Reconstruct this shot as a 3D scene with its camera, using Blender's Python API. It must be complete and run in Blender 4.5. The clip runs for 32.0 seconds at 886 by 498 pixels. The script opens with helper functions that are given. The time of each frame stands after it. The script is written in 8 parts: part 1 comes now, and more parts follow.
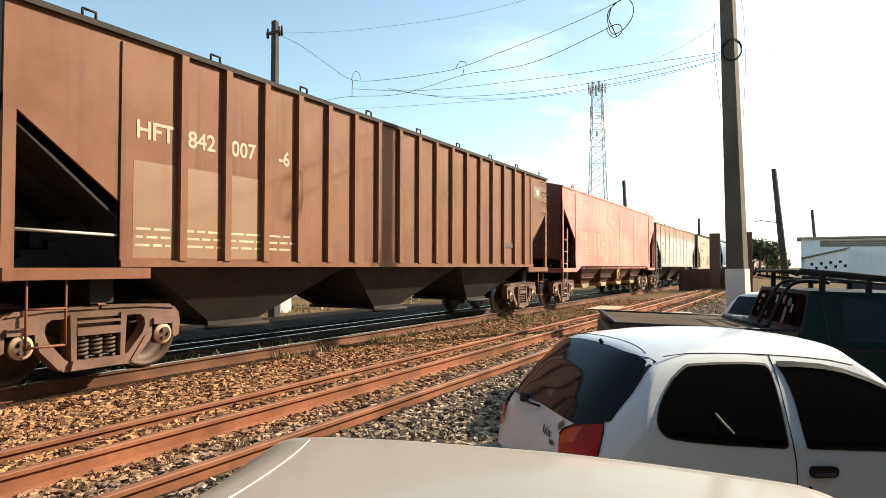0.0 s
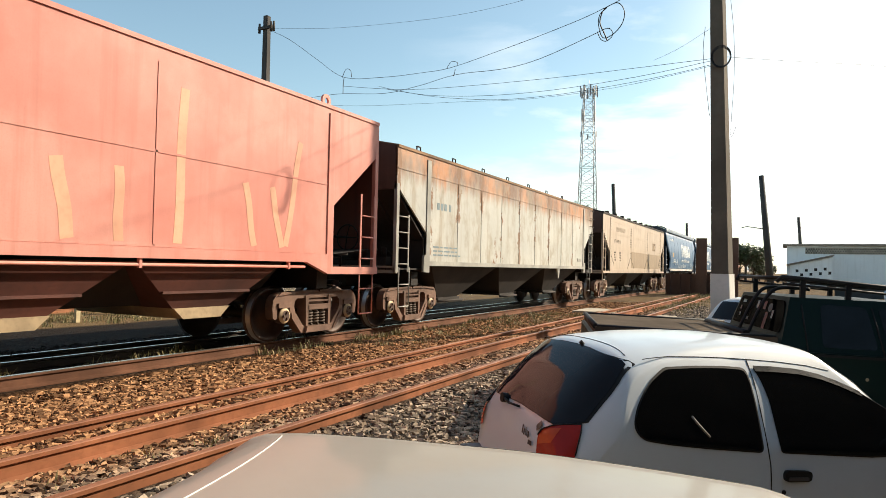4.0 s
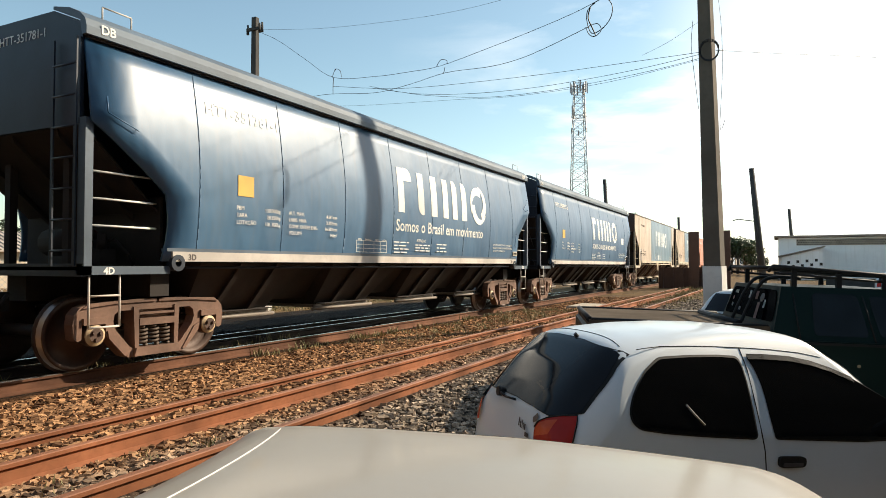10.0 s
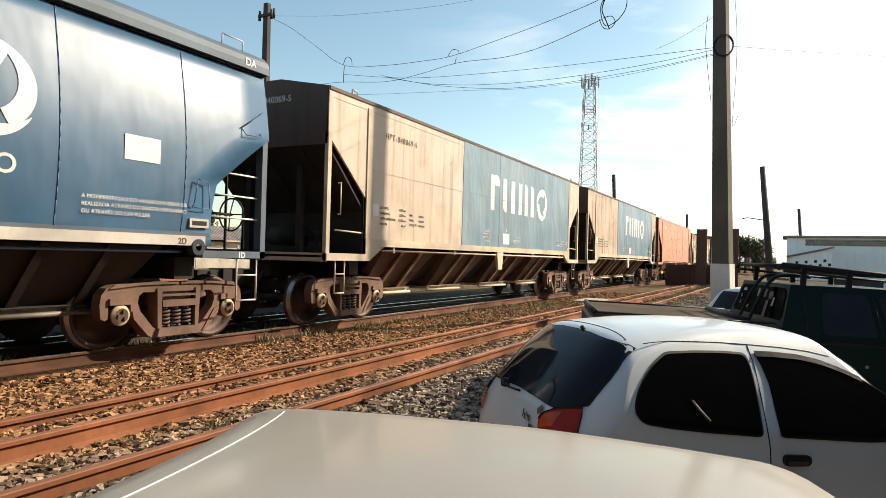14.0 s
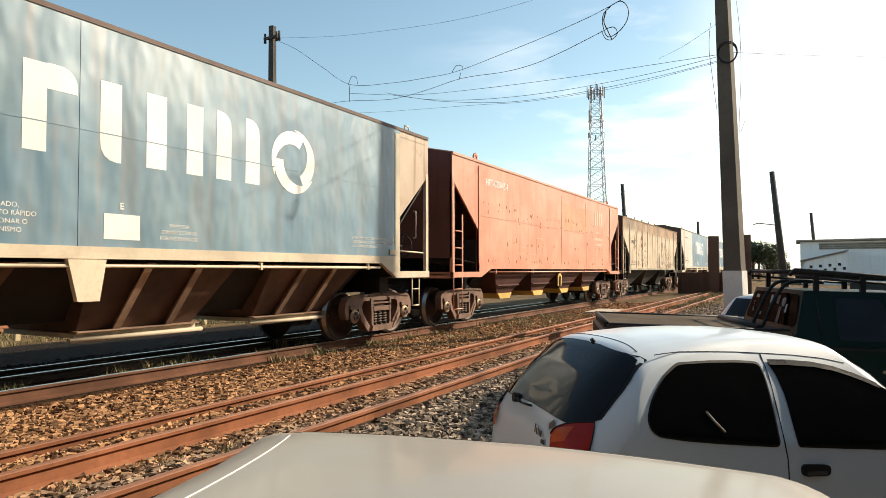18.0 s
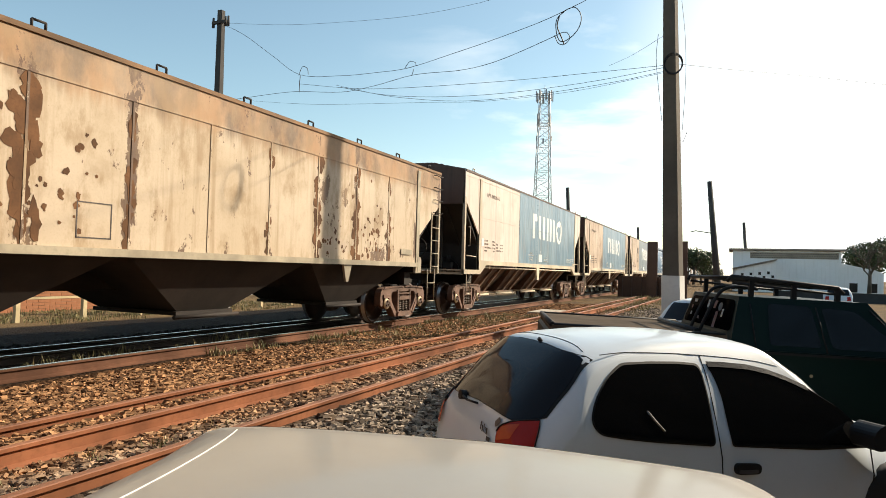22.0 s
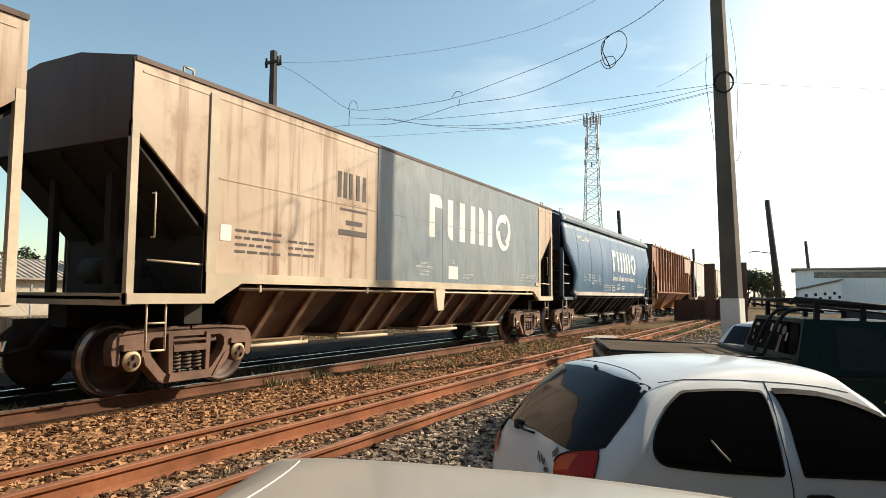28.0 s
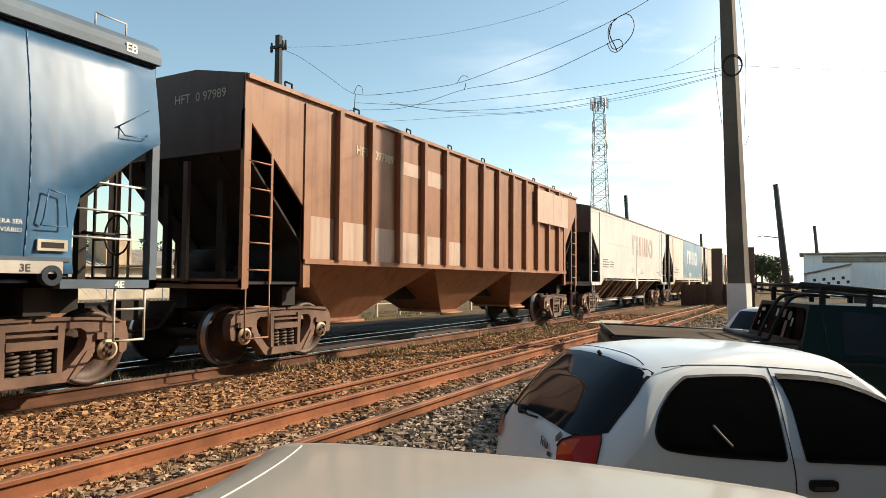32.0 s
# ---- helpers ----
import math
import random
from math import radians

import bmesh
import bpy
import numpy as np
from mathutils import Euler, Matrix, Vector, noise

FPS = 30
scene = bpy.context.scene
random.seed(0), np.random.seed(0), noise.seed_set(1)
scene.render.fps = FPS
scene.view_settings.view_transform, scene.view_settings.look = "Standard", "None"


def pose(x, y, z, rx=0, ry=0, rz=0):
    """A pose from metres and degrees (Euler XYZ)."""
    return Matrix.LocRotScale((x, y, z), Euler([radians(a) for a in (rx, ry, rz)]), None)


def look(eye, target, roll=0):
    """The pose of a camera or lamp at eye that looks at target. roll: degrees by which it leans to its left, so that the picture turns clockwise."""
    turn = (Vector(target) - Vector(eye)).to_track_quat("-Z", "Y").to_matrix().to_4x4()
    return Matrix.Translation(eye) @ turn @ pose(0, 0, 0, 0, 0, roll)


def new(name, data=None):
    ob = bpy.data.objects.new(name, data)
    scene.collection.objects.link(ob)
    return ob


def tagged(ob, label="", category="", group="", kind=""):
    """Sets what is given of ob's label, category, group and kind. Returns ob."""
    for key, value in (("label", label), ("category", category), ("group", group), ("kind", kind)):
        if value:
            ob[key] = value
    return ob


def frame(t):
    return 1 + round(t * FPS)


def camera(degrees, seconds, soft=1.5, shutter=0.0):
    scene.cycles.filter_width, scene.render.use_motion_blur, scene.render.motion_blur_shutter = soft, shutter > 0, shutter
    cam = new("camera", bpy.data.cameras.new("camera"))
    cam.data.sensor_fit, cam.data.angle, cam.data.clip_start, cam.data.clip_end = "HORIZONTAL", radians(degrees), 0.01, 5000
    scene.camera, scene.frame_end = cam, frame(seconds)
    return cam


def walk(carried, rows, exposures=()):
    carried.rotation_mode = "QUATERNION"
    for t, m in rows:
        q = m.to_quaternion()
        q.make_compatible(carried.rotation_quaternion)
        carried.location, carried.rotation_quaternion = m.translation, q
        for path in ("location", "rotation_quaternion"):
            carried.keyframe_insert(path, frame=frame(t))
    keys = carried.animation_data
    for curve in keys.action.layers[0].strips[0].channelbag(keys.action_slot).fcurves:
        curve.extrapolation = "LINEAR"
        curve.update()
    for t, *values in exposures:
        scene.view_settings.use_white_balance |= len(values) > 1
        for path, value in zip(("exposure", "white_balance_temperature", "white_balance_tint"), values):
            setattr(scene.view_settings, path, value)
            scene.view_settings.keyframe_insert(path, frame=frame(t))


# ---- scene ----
LENS = 68.06
cam = camera(LENS, 32.0, soft=0.65, shutter=0.0)
# seconds, place, Euler angles in degrees
PATH = [
    (0.0, -0.023, -0.012, 1.346, 91.50, -0.13, 28.46),
    (0.5, -0.018, -0.007, 1.347, 91.69, -0.02, 28.23),
    (1.0, -0.004, -0.001, 1.344, 91.07, -0.13, 29.01),
    (1.5, -0.016, 0.002, 1.344, 91.47, 1.24, 30.56),
    (2.0, -0.022, 0.015, 1.355, 92.79, 1.01, 33.47),
    (2.5, -0.012, -0.025, 1.369, 93.42, 2.15, 38.06),
    (3.0, 0.021, -0.005, 1.366, 91.68, 2.34, 36.54),
    (3.5, 0.032, 0.009, 1.356, 92.18, 0.95, 30.05),
    (4.0, 0.018, -0.004, 1.346, 91.47, -1.26, 27.49),
    (4.5, -0.003, 0.015, 1.350, 91.39, -0.46, 27.67),
    (6.5, -0.000, -0.018, 1.336, 90.75, -0.02, 25.55),
    (7.0, -0.006, -0.014, 1.331, 91.02, -0.39, 26.37),
    (7.5, -0.008, -0.010, 1.337, 91.26, -0.26, 26.80),
    (8.0, -0.001, -0.017, 1.333, 92.41, 0.03, 27.60),
    (8.5, 0.010, -0.025, 1.338, 92.45, 1.38, 28.98),
    (9.0, 0.012, -0.019, 1.330, 92.83, -0.06, 28.72),
    (9.5, 0.020, -0.020, 1.323, 92.22, 0.08, 27.58),
    (10.0, 0.025, -0.019, 1.321, 91.39, -0.09, 26.93),
    (10.5, 0.020, -0.006, 1.318, 91.08, -0.69, 25.83),
    (11.0, 0.018, -0.006, 1.318, 91.64, -0.81, 26.66),
    (11.5, 0.020, -0.012, 1.312, 92.04, -1.10, 27.17),
    (12.0, 0.026, -0.011, 1.315, 92.16, -0.62, 27.59),
    (12.5, 0.023, -0.010, 1.315, 92.12, -0.85, 28.12),
    (13.0, 0.014, -0.006, 1.309, 91.89, -0.82, 28.26),
    (13.5, 0.010, 0.001, 1.302, 91.22, -0.83, 27.77),
    (14.0, 0.007, -0.001, 1.302, 90.65, -1.49, 27.48),
    (14.5, -0.002, 0.000, 1.302, 90.47, -1.87, 27.39),
    (15.0, -0.001, -0.006, 1.305, 90.39, -1.59, 27.35),
    (15.5, -0.007, -0.003, 1.310, 90.23, -1.41, 26.51),
    (17.5, 0.024, 0.020, 1.309, 91.37, -0.34, 28.84),
    (18.0, 0.029, 0.017, 1.314, 91.91, 0.15, 28.44),
    (18.5, 0.022, 0.015, 1.310, 91.36, 0.20, 28.79),
    (19.0, 0.017, 0.021, 1.307, 91.21, -0.69, 27.82),
    (19.5, 0.011, 0.024, 1.305, 91.43, -1.50, 25.77),
    (20.0, 0.004, 0.027, 1.306, 91.99, -1.89, 23.98),
    (20.5, 0.002, 0.011, 1.308, 91.87, -1.75, 23.93),
    (21.0, -0.004, 0.005, 1.307, 91.90, -1.59, 23.73),
    (21.5, -0.014, 0.017, 1.305, 91.83, -1.52, 23.78),
    (22.0, -0.019, 0.021, 1.304, 91.75, -1.61, 23.63),
    (22.5, -0.020, 0.019, 1.304, 92.00, -1.39, 24.31),
    (23.0, -0.024, 0.007, 1.316, 92.74, -1.10, 25.77),
    (23.5, -0.024, 0.001, 1.318, 93.54, -1.25, 26.51),
    (24.0, -0.034, 0.007, 1.316, 93.25, -1.26, 27.01),
    (24.5, -0.035, 0.006, 1.316, 93.34, -1.19, 27.15),
    (25.0, -0.034, 0.015, 1.315, 93.35, -1.08, 27.32),
    (25.5, -0.031, 0.017, 1.316, 93.55, -1.00, 27.47),
    (27.5, -0.013, -0.010, 1.319, 93.83, -1.00, 27.48),
    (28.0, -0.019, -0.009, 1.315, 94.04, -0.48, 28.04),
    (28.5, -0.018, -0.008, 1.303, 93.72, 0.12, 29.21),
    (29.0, -0.018, -0.006, 1.312, 93.90, 0.65, 29.15),
    (29.5, 0.005, 0.001, 1.314, 93.81, 0.89, 27.30),
    (30.0, 0.006, -0.000, 1.317, 93.02, -0.44, 27.18),
    (30.5, 0.013, 0.002, 1.316, 93.39, -0.28, 28.96),
    (31.0, 0.010, 0.007, 1.317, 93.10, -0.53, 28.32),
    (31.5, -0.000, 0.000, 1.316, 92.88, -0.61, 28.87),
    (32.0, 0.002, -0.005, 1.321, 92.73, -0.43, 28.63),
]
EXPOSURES = [(0.0, 0.84), (1.0, 0.93), (2.0, 1.01), (2.6, 0.88), (3.3, 0.66), (4.0, 0.54), (9.0, 0.50), (21.0, 0.50), (25.0, 0.41), (29.0, 0.44), (32.0, 0.53)]
walk(cam, [(t, pose(x, y, z, a, b, c)) for t, x, y, z, a, b, c in PATH], EXPOSURES)

# ---- sky and sun ----
SUN_AZ, SUN_EL = 40.0, 31.0      # degrees from +y towards +x, and above the ground
world = bpy.data.worlds.new("world")
scene.world = world
world.use_nodes = True
wn = world.node_tree
wn.nodes.clear()
w_out = wn.nodes.new("ShaderNodeOutputWorld")
w_bg = wn.nodes.new("ShaderNodeBackground")
w_sky = wn.nodes.new("ShaderNodeTexSky")
w_sky.sky_type = "NISHITA"
w_sky.sun_disc = False
w_sky.sun_elevation = radians(SUN_EL)
w_sky.sun_rotation = radians(SUN_AZ)
w_sky.dust_density = 0.8
w_sky.air_density = 1.0
w_sky.ozone_density = 1.2
w_co = wn.nodes.new("ShaderNodeTexCoord")
w_map = wn.nodes.new("ShaderNodeMapping")
w_map.inputs["Scale"].default_value = (1.0, 1.0, 3.6)
w_noise = wn.nodes.new("ShaderNodeTexNoise")
w_noise.inputs["Scale"].default_value = 2.3
w_noise.inputs["Detail"].default_value = 9.0
w_noise.inputs["Roughness"].default_value = 0.56
w_noise.inputs["Distortion"].default_value = 0.25
w_ramp = wn.nodes.new("ShaderNodeValToRGB")
w_ramp.color_ramp.elements[0].position = 0.50
w_ramp.color_ramp.elements[1].position = 0.64
w_sep = wn.nodes.new("ShaderNodeSeparateXYZ")
w_low = wn.nodes.new("ShaderNodeMapRange")      # clouds thin out overhead
w_low.inputs["From Min"].default_value = 0.45
w_low.inputs["From Max"].default_value = 0.22
w_west = wn.nodes.new("ShaderNodeMapRange")     # and towards the west
w_west.inputs["From Min"].default_value = -0.50
w_west.inputs["From Max"].default_value = -0.20
w_haze = wn.nodes.new("ShaderNodeMapRange")     # bright haze over the sunward end of the line
w_haze.interpolation_type = "SMOOTHSTEP"
w_haze.inputs["From Min"].default_value = 0.86
w_haze.inputs["From Max"].default_value = 0.975
w_dot = wn.nodes.new("ShaderNodeVectorMath"); w_dot.operation = "DOT_PRODUCT"
w_dot.inputs[1].default_value = (0.335, 0.919, 0.208)
w_veil = wn.nodes.new("ShaderNodeMapRange")     # the haze lies low over the land
w_veil.interpolation_type = "SMOOTHSTEP"
w_veil.inputs["From Min"].default_value = 0.66
w_veil.inputs["From Max"].default_value = 0.40
w_hz = wn.nodes.new("ShaderNodeMath"); w_hz.operation = "MULTIPLY"
w_max = wn.nodes.new("ShaderNodeMath"); w_max.operation = "MAXIMUM"
w_mul = wn.nodes.new("ShaderNodeMath"); w_mul.operation = "MULTIPLY"
w_mul2 = wn.nodes.new("ShaderNodeMath"); w_mul2.operation = "MULTIPLY"
w_mix = wn.nodes.new("ShaderNodeMix"); w_mix.data_type = "RGBA"
w_mix.inputs[7].default_value = (8.2, 8.4, 8.4, 1)
w_tint = wn.nodes.new("ShaderNodeVectorMath"); w_tint.operation = "MULTIPLY"   # moist, pale cyan air
w_tint.inputs[1].default_value = (1.20, 1.24, 1.05)
L = wn.links.new
L(w_co.outputs["Generated"], w_map.inputs["Vector"])
L(w_map.outputs[0], w_noise.inputs["Vector"])
L(w_noise.outputs["Fac"], w_ramp.inputs[0])
L(w_co.outputs["Generated"], w_sep.inputs[0])
L(w_sep.outputs[2], w_low.inputs[0])
L(w_sep.outputs[0], w_west.inputs[0])
L(w_low.outputs[0], w_mul.inputs[0])
L(w_west.outputs[0], w_mul.inputs[1])
L(w_mul.outputs[0], w_mul2.inputs[0])
L(w_ramp.outputs[0], w_mul2.inputs[1])
L(w_co.outputs["Generated"], w_dot.inputs[0])
L(w_dot.outputs["Value"], w_haze.inputs[0])
L(w_mul2.outputs[0], w_max.inputs[0])
L(w_sep.outputs[2], w_veil.inputs[0])
L(w_haze.outputs[0], w_hz.inputs[0])
L(w_veil.outputs[0], w_hz.inputs[1])
L(w_hz.outputs[0], w_max.inputs[1])
L(w_max.outputs[0], w_mix.inputs[0])
L(w_sky.outputs[0], w_tint.inputs[0])
L(w_tint.outputs[0], w_mix.inputs[6])
L(w_mix.outputs[2], w_bg.inputs[0])
w_bg.inputs[1].default_value = 0.12
L(w_bg.outputs[0], w_out.inputs[0])

sun = new("sun", bpy.data.lights.new("sun", "SUN"))
sun.data.energy = 5.0
sun.data.angle = radians(0.8)
sun.data.color = (1.0, 0.855, 0.66)
_sa, _se = radians(SUN_AZ), radians(SUN_EL)
SUN_DIR = Vector((math.sin(_sa) * math.cos(_se), math.cos(_sa) * math.cos(_se), math.sin(_se)))
sun.matrix_world = look(SUN_DIR * 60, (0, 0, 0))

# ---- materials ----
MATS = {}


def nodes_of(name):
    m = bpy.data.materials.new(name)
    m.use_nodes = True
    nt = m.node_tree
    return m, nt, nt.nodes["Principled BSDF"]


def col(c):
    return (*c, 1.0) if len(c) == 3 else c


def noise_node(nt, vec, scale, detail=4.0, rough=0.55, stretch=None, shift=0.0):
    mp = nt.nodes.new("ShaderNodeMapping")
    mp.inputs["Scale"].default_value = stretch or (1, 1, 1)
    mp.inputs["Location"].default_value = (shift, shift * 0.7, shift * 0.3)
    nt.links.new(vec, mp.inputs[0])
    n = nt.nodes.new("ShaderNodeTexNoise")
    n.inputs["Scale"].default_value = scale
    n.inputs["Detail"].default_value = detail
    n.inputs["Roughness"].default_value = rough
    nt.links.new(mp.outputs[0], n.inputs["Vector"])
    return n.outputs["Fac"]


def ramp(nt, fac, lo, hi):
    r = nt.nodes.new("ShaderNodeMapRange")
    r.interpolation_type = "SMOOTHSTEP"
    r.inputs["From Min"].default_value, r.inputs["From Max"].default_value = lo, hi
    nt.links.new(fac, r.inputs[0])
    return r.outputs[0]


def mul(nt, a, b):
    n = nt.nodes.new("ShaderNodeMath")
    n.operation = "MULTIPLY"
    for i, v in enumerate((a, b)):
        if isinstance(v, (int, float)):
            n.inputs[i].default_value = v
        else:
            nt.links.new(v, n.inputs[i])
    return n.outputs[0]


def mixc(nt, fac, a, b):
    n = nt.nodes.new("ShaderNodeMix")
    n.data_type = "RGBA"
    for sock, v in ((n.inputs[0], fac), (n.inputs[6], a), (n.inputs[7], b)):
        if isinstance(v, tuple):
            sock.default_value = col(v)
        elif isinstance(v, (int, float)):
            sock.default_value = v
        else:
            nt.links.new(v, sock)
    return n.outputs[2]


def bump(nt, bsdf, fac, strength, dist=0.01):
    b = nt.nodes.new("ShaderNodeBump")
    b.inputs["Strength"].default_value = strength
    b.inputs["Distance"].default_value = dist
    nt.links.new(fac, b.inputs["Height"])
    nt.links.new(b.outputs[0], bsdf.inputs["Normal"])


def coords(nt, kind="Object"):
    t = nt.nodes.new("ShaderNodeTexCoord")
    return t.outputs[kind]


def plain(name, c, rough=0.6, metal=0.0, var=0.15, scale=6.0, bumps=0.15, coat=0.0, bdist=0.004, spec=0.5):
    """A surface with soft mottling at two scales and fine relief."""
    if name in MATS:
        return MATS[name]
    m, nt, b = nodes_of(name)
    v = coords(nt)
    big = noise_node(nt, v, scale * 0.25, 3)
    fine = noise_node(nt, v, scale * 4, 5)
    dark = tuple(x * (1 - var) for x in c)
    lite = tuple(min(1, x * (1 + var)) for x in c)
    k = mixc(nt, ramp(nt, big, 0.3, 0.7), dark, lite)
    k = mixc(nt, mul(nt, ramp(nt, fine, 0.4, 0.8), 0.35), k, tuple(x * (1 - 1.4 * var) for x in c))
    nt.links.new(k, b.inputs["Base Color"])
    b.inputs["Roughness"].default_value = rough
    b.inputs["Metallic"].default_value = metal
    b.inputs["Coat Weight"].default_value = coat
    b.inputs["Coat Roughness"].default_value = 0.08
    b.inputs["Specular IOR Level"].default_value = spec
    if bumps:
        bump(nt, b, fine, bumps, bdist)
    MATS[name] = m
    return m


def wagon_paint(name, c, c2, dirt, dirt_amount=0.4, rust_amount=0.2, rough=0.5, shift=0.0, rust=(0.16, 0.055, 0.022), band=None, coat=0.25, dent=0.25, coat_rough=0.36, seams=None):
    """Weathered wagon paint: faded patches, streaks that run down, rust blooms. band: (height, softness, colour) of a rusty top edge."""
    if name in MATS:
        return MATS[name]
    m, nt, b = nodes_of(name)
    v = coords(nt)
    patch = noise_node(nt, v, 0.55, 5, 0.6, None, shift)
    k = mixc(nt, ramp(nt, patch, 0.35, 0.68), c, c2)
    streak = noise_node(nt, v, 1.0, 4, 0.6, (5.0, 5.0, 0.28), shift + 3.1)
    k = mixc(nt, mul(nt, ramp(nt, streak, 0.48, 0.72), dirt_amount), k, dirt)
    cloud = noise_node(nt, v, 1.7, 6, 0.65, None, shift + 9.0)
    k = mixc(nt, mul(nt, ramp(nt, cloud, 0.5, 0.75), dirt_amount * 0.6), k, dirt)
    bloom = noise_node(nt, v, 2.6, 7, 0.7, (1.3, 1.3, 0.55), shift + 17.0)
    lo = 0.74 - rust_amount * 0.5
    rmask = ramp(nt, bloom, lo, lo + 0.06)
    k = mixc(nt, mul(nt, rmask, min(1.0, 0.35 + rust_amount)), k, rust)
    if band:
        sep = nt.nodes.new("ShaderNodeSeparateXYZ")
        nt.links.new(v, sep.inputs[0])
        edge = noise_node(nt, v, 1.2, 5, 0.7, (4, 4, 0.3), shift)
        add = nt.nodes.new("ShaderNodeMath")
        add.operation = "MULTIPLY_ADD"
        nt.links.new(edge, add.inputs[0])
        add.inputs[1].default_value = band[1]
        nt.links.new(sep.outputs[2], add.inputs[2])
        blot = noise_node(nt, v, 1.1, 6, 0.7, (1.0, 1.0, 0.6), shift + 40.0)
        tone = mixc(nt, ramp(nt, blot, 0.38, 0.62), tuple(x * 0.45 for x in band[2]), tuple(min(1, x * 1.35) for x in band[2]))
        some = nt.nodes.new("ShaderNodeMapRange")
        some.inputs["From Min"].default_value, some.inputs["From Max"].default_value = 0.30, 0.62
        some.inputs["To Min"].default_value, some.inputs["To Max"].default_value = 0.62, 1.0
        nt.links.new(noise_node(nt, v, 0.9, 5, 0.65, (1, 1, 0.7), shift + 51.0), some.inputs[0])
        k = mixc(nt, mul(nt, ramp(nt, add.outputs[0], band[0], band[0] + band[1] * 0.6), some.outputs[0]), k, tone)
    if seams:
        # rust flaking off along the upright seams: (first seam, half the pitch, colour)
        sp = nt.nodes.new("ShaderNodeSeparateXYZ")
        nt.links.new(v, sp.inputs[0])
        sh_ = nt.nodes.new("ShaderNodeMath")
        sh_.operation = "SUBTRACT"
        nt.links.new(sp.outputs[1], sh_.inputs[0])
        sh_.inputs[1].default_value = seams[0]
        pp = nt.nodes.new("ShaderNodeMath")
        pp.operation = "PINGPONG"
        nt.links.new(sh_.outputs[0], pp.inputs[0])
        pp.inputs[1].default_value = seams[1]
        near = ramp(nt, pp.outputs[0], 0.22, 0.0)
        flake = noise_node(nt, v, 6.0, 7, 0.72, (1, 1.2, 0.55), shift + 60.0)
        where = noise_node(nt, v, 0.45, 3, 0.5, None, shift + 71.0)
        lift = nt.nodes.new("ShaderNodeMath")
        lift.operation = "MULTIPLY_ADD"
        nt.links.new(mul(nt, near, ramp(nt, where, 0.36, 0.66)), lift.inputs[0])
        lift.inputs[1].default_value = 0.30
        nt.links.new(flake, lift.inputs[2])
        k = mixc(nt, mul(nt, ramp(nt, lift.outputs[0], seams[3], seams[3] + 0.03), 0.92), k, seams[2])
        bigm = noise_node(nt, v, 0.8, 7, 0.7, (1, 1, 0.7), shift + 83.0)
        k = mixc(nt, mul(nt, ramp(nt, bigm, 0.615, 0.635), 0.9), k, seams[2])
        smear = noise_node(nt, v, 2.2, 6, 0.7, (1, 1, 0.5), shift + 95.0)
        k = mixc(nt, mul(nt, ramp(nt, smear, 0.47, 0.66), 0.62), k, dirt)
    fine = noise_node(nt, v, 40.0, 4)
    k = mixc(nt, mul(nt, ramp(nt, fine, 0.45, 0.8), 0.18), k, dirt)
    nt.links.new(k, b.inputs["Base Color"])
    rgh = nt.nodes.new("ShaderNodeMapRange")
    rgh.inputs["To Min"].default_value, rgh.inputs["To Max"].default_value = rough - 0.1, min(1, rough + 0.2)
    nt.links.new(cloud, rgh.inputs[0])
    nt.links.new(rgh.outputs[0], b.inputs["Roughness"])
    b.inputs["Coat Weight"].default_value = coat
    b.inputs["Coat Roughness"].default_value = coat_rough
    waves = noise_node(nt, v, 0.9, 3, 0.45, (1, 1.1, 0.55), shift)
    b1 = nt.nodes.new("ShaderNodeBump")
    b1.inputs["Strength"].default_value, b1.inputs["Distance"].default_value = min(1.0, dent), 0.06 * max(1.0, 2.0 * dent)
    nt.links.new(waves, b1.inputs["Height"])
    b2 = nt.nodes.new("ShaderNodeBump")
    b2.inputs["Strength"].default_value, b2.inputs["Distance"].default_value = 0.12, 0.004
    nt.links.new(fine, b2.inputs["Height"])
    nt.links.new(b1.outputs[0], b2.inputs["Normal"])
    nt.links.new(b2.outputs[0], b.inputs["Normal"])
    MATS[name] = m
    return m


def glass_dark(name, c=(0.003, 0.0032, 0.0035), rough=0.04, spec=0.45, ior=1.5):
    if name in MATS:
        return MATS[name]
    m, nt, b = nodes_of(name)
    v = coords(nt)
    dust = noise_node(nt, v, 3.0, 6, 0.7)
    k = mixc(nt, mul(nt, ramp(nt, dust, 0.45, 0.8), 0.05), c, (0.05, 0.045, 0.04))
    nt.links.new(k, b.inputs["Base Color"])
    b.inputs["Roughness"].default_value = rough
    b.inputs["IOR"].default_value = ior
    b.inputs["Specular IOR Level"].default_value = spec
    MATS[name] = m
    return m


# near black, so that undersides made of it carry deeper shade in their colour
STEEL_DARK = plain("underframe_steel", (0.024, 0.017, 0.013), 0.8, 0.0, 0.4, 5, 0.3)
BOGIE = plain("dusty_cast_steel", (0.165, 0.094, 0.064), 0.8, 0.0, 0.35, 6, 0.4)
WHEEL = plain("wheel_steel", (0.070, 0.040, 0.028), 0.6, 0.2, 0.35, 5, 0.25)
TREAD = plain("polished_tread", (0.38, 0.36, 0.34), 0.3, 0.9, 0.1, 5, 0.05)
CAP = plain("bearing_cap", (0.46, 0.34, 0.20), 0.6, 0.1, 0.3, 12, 0.3)
SPRING = plain("spring_steel", (0.10, 0.07, 0.05), 0.7, 0.2, 0.3, 10, 0.2)
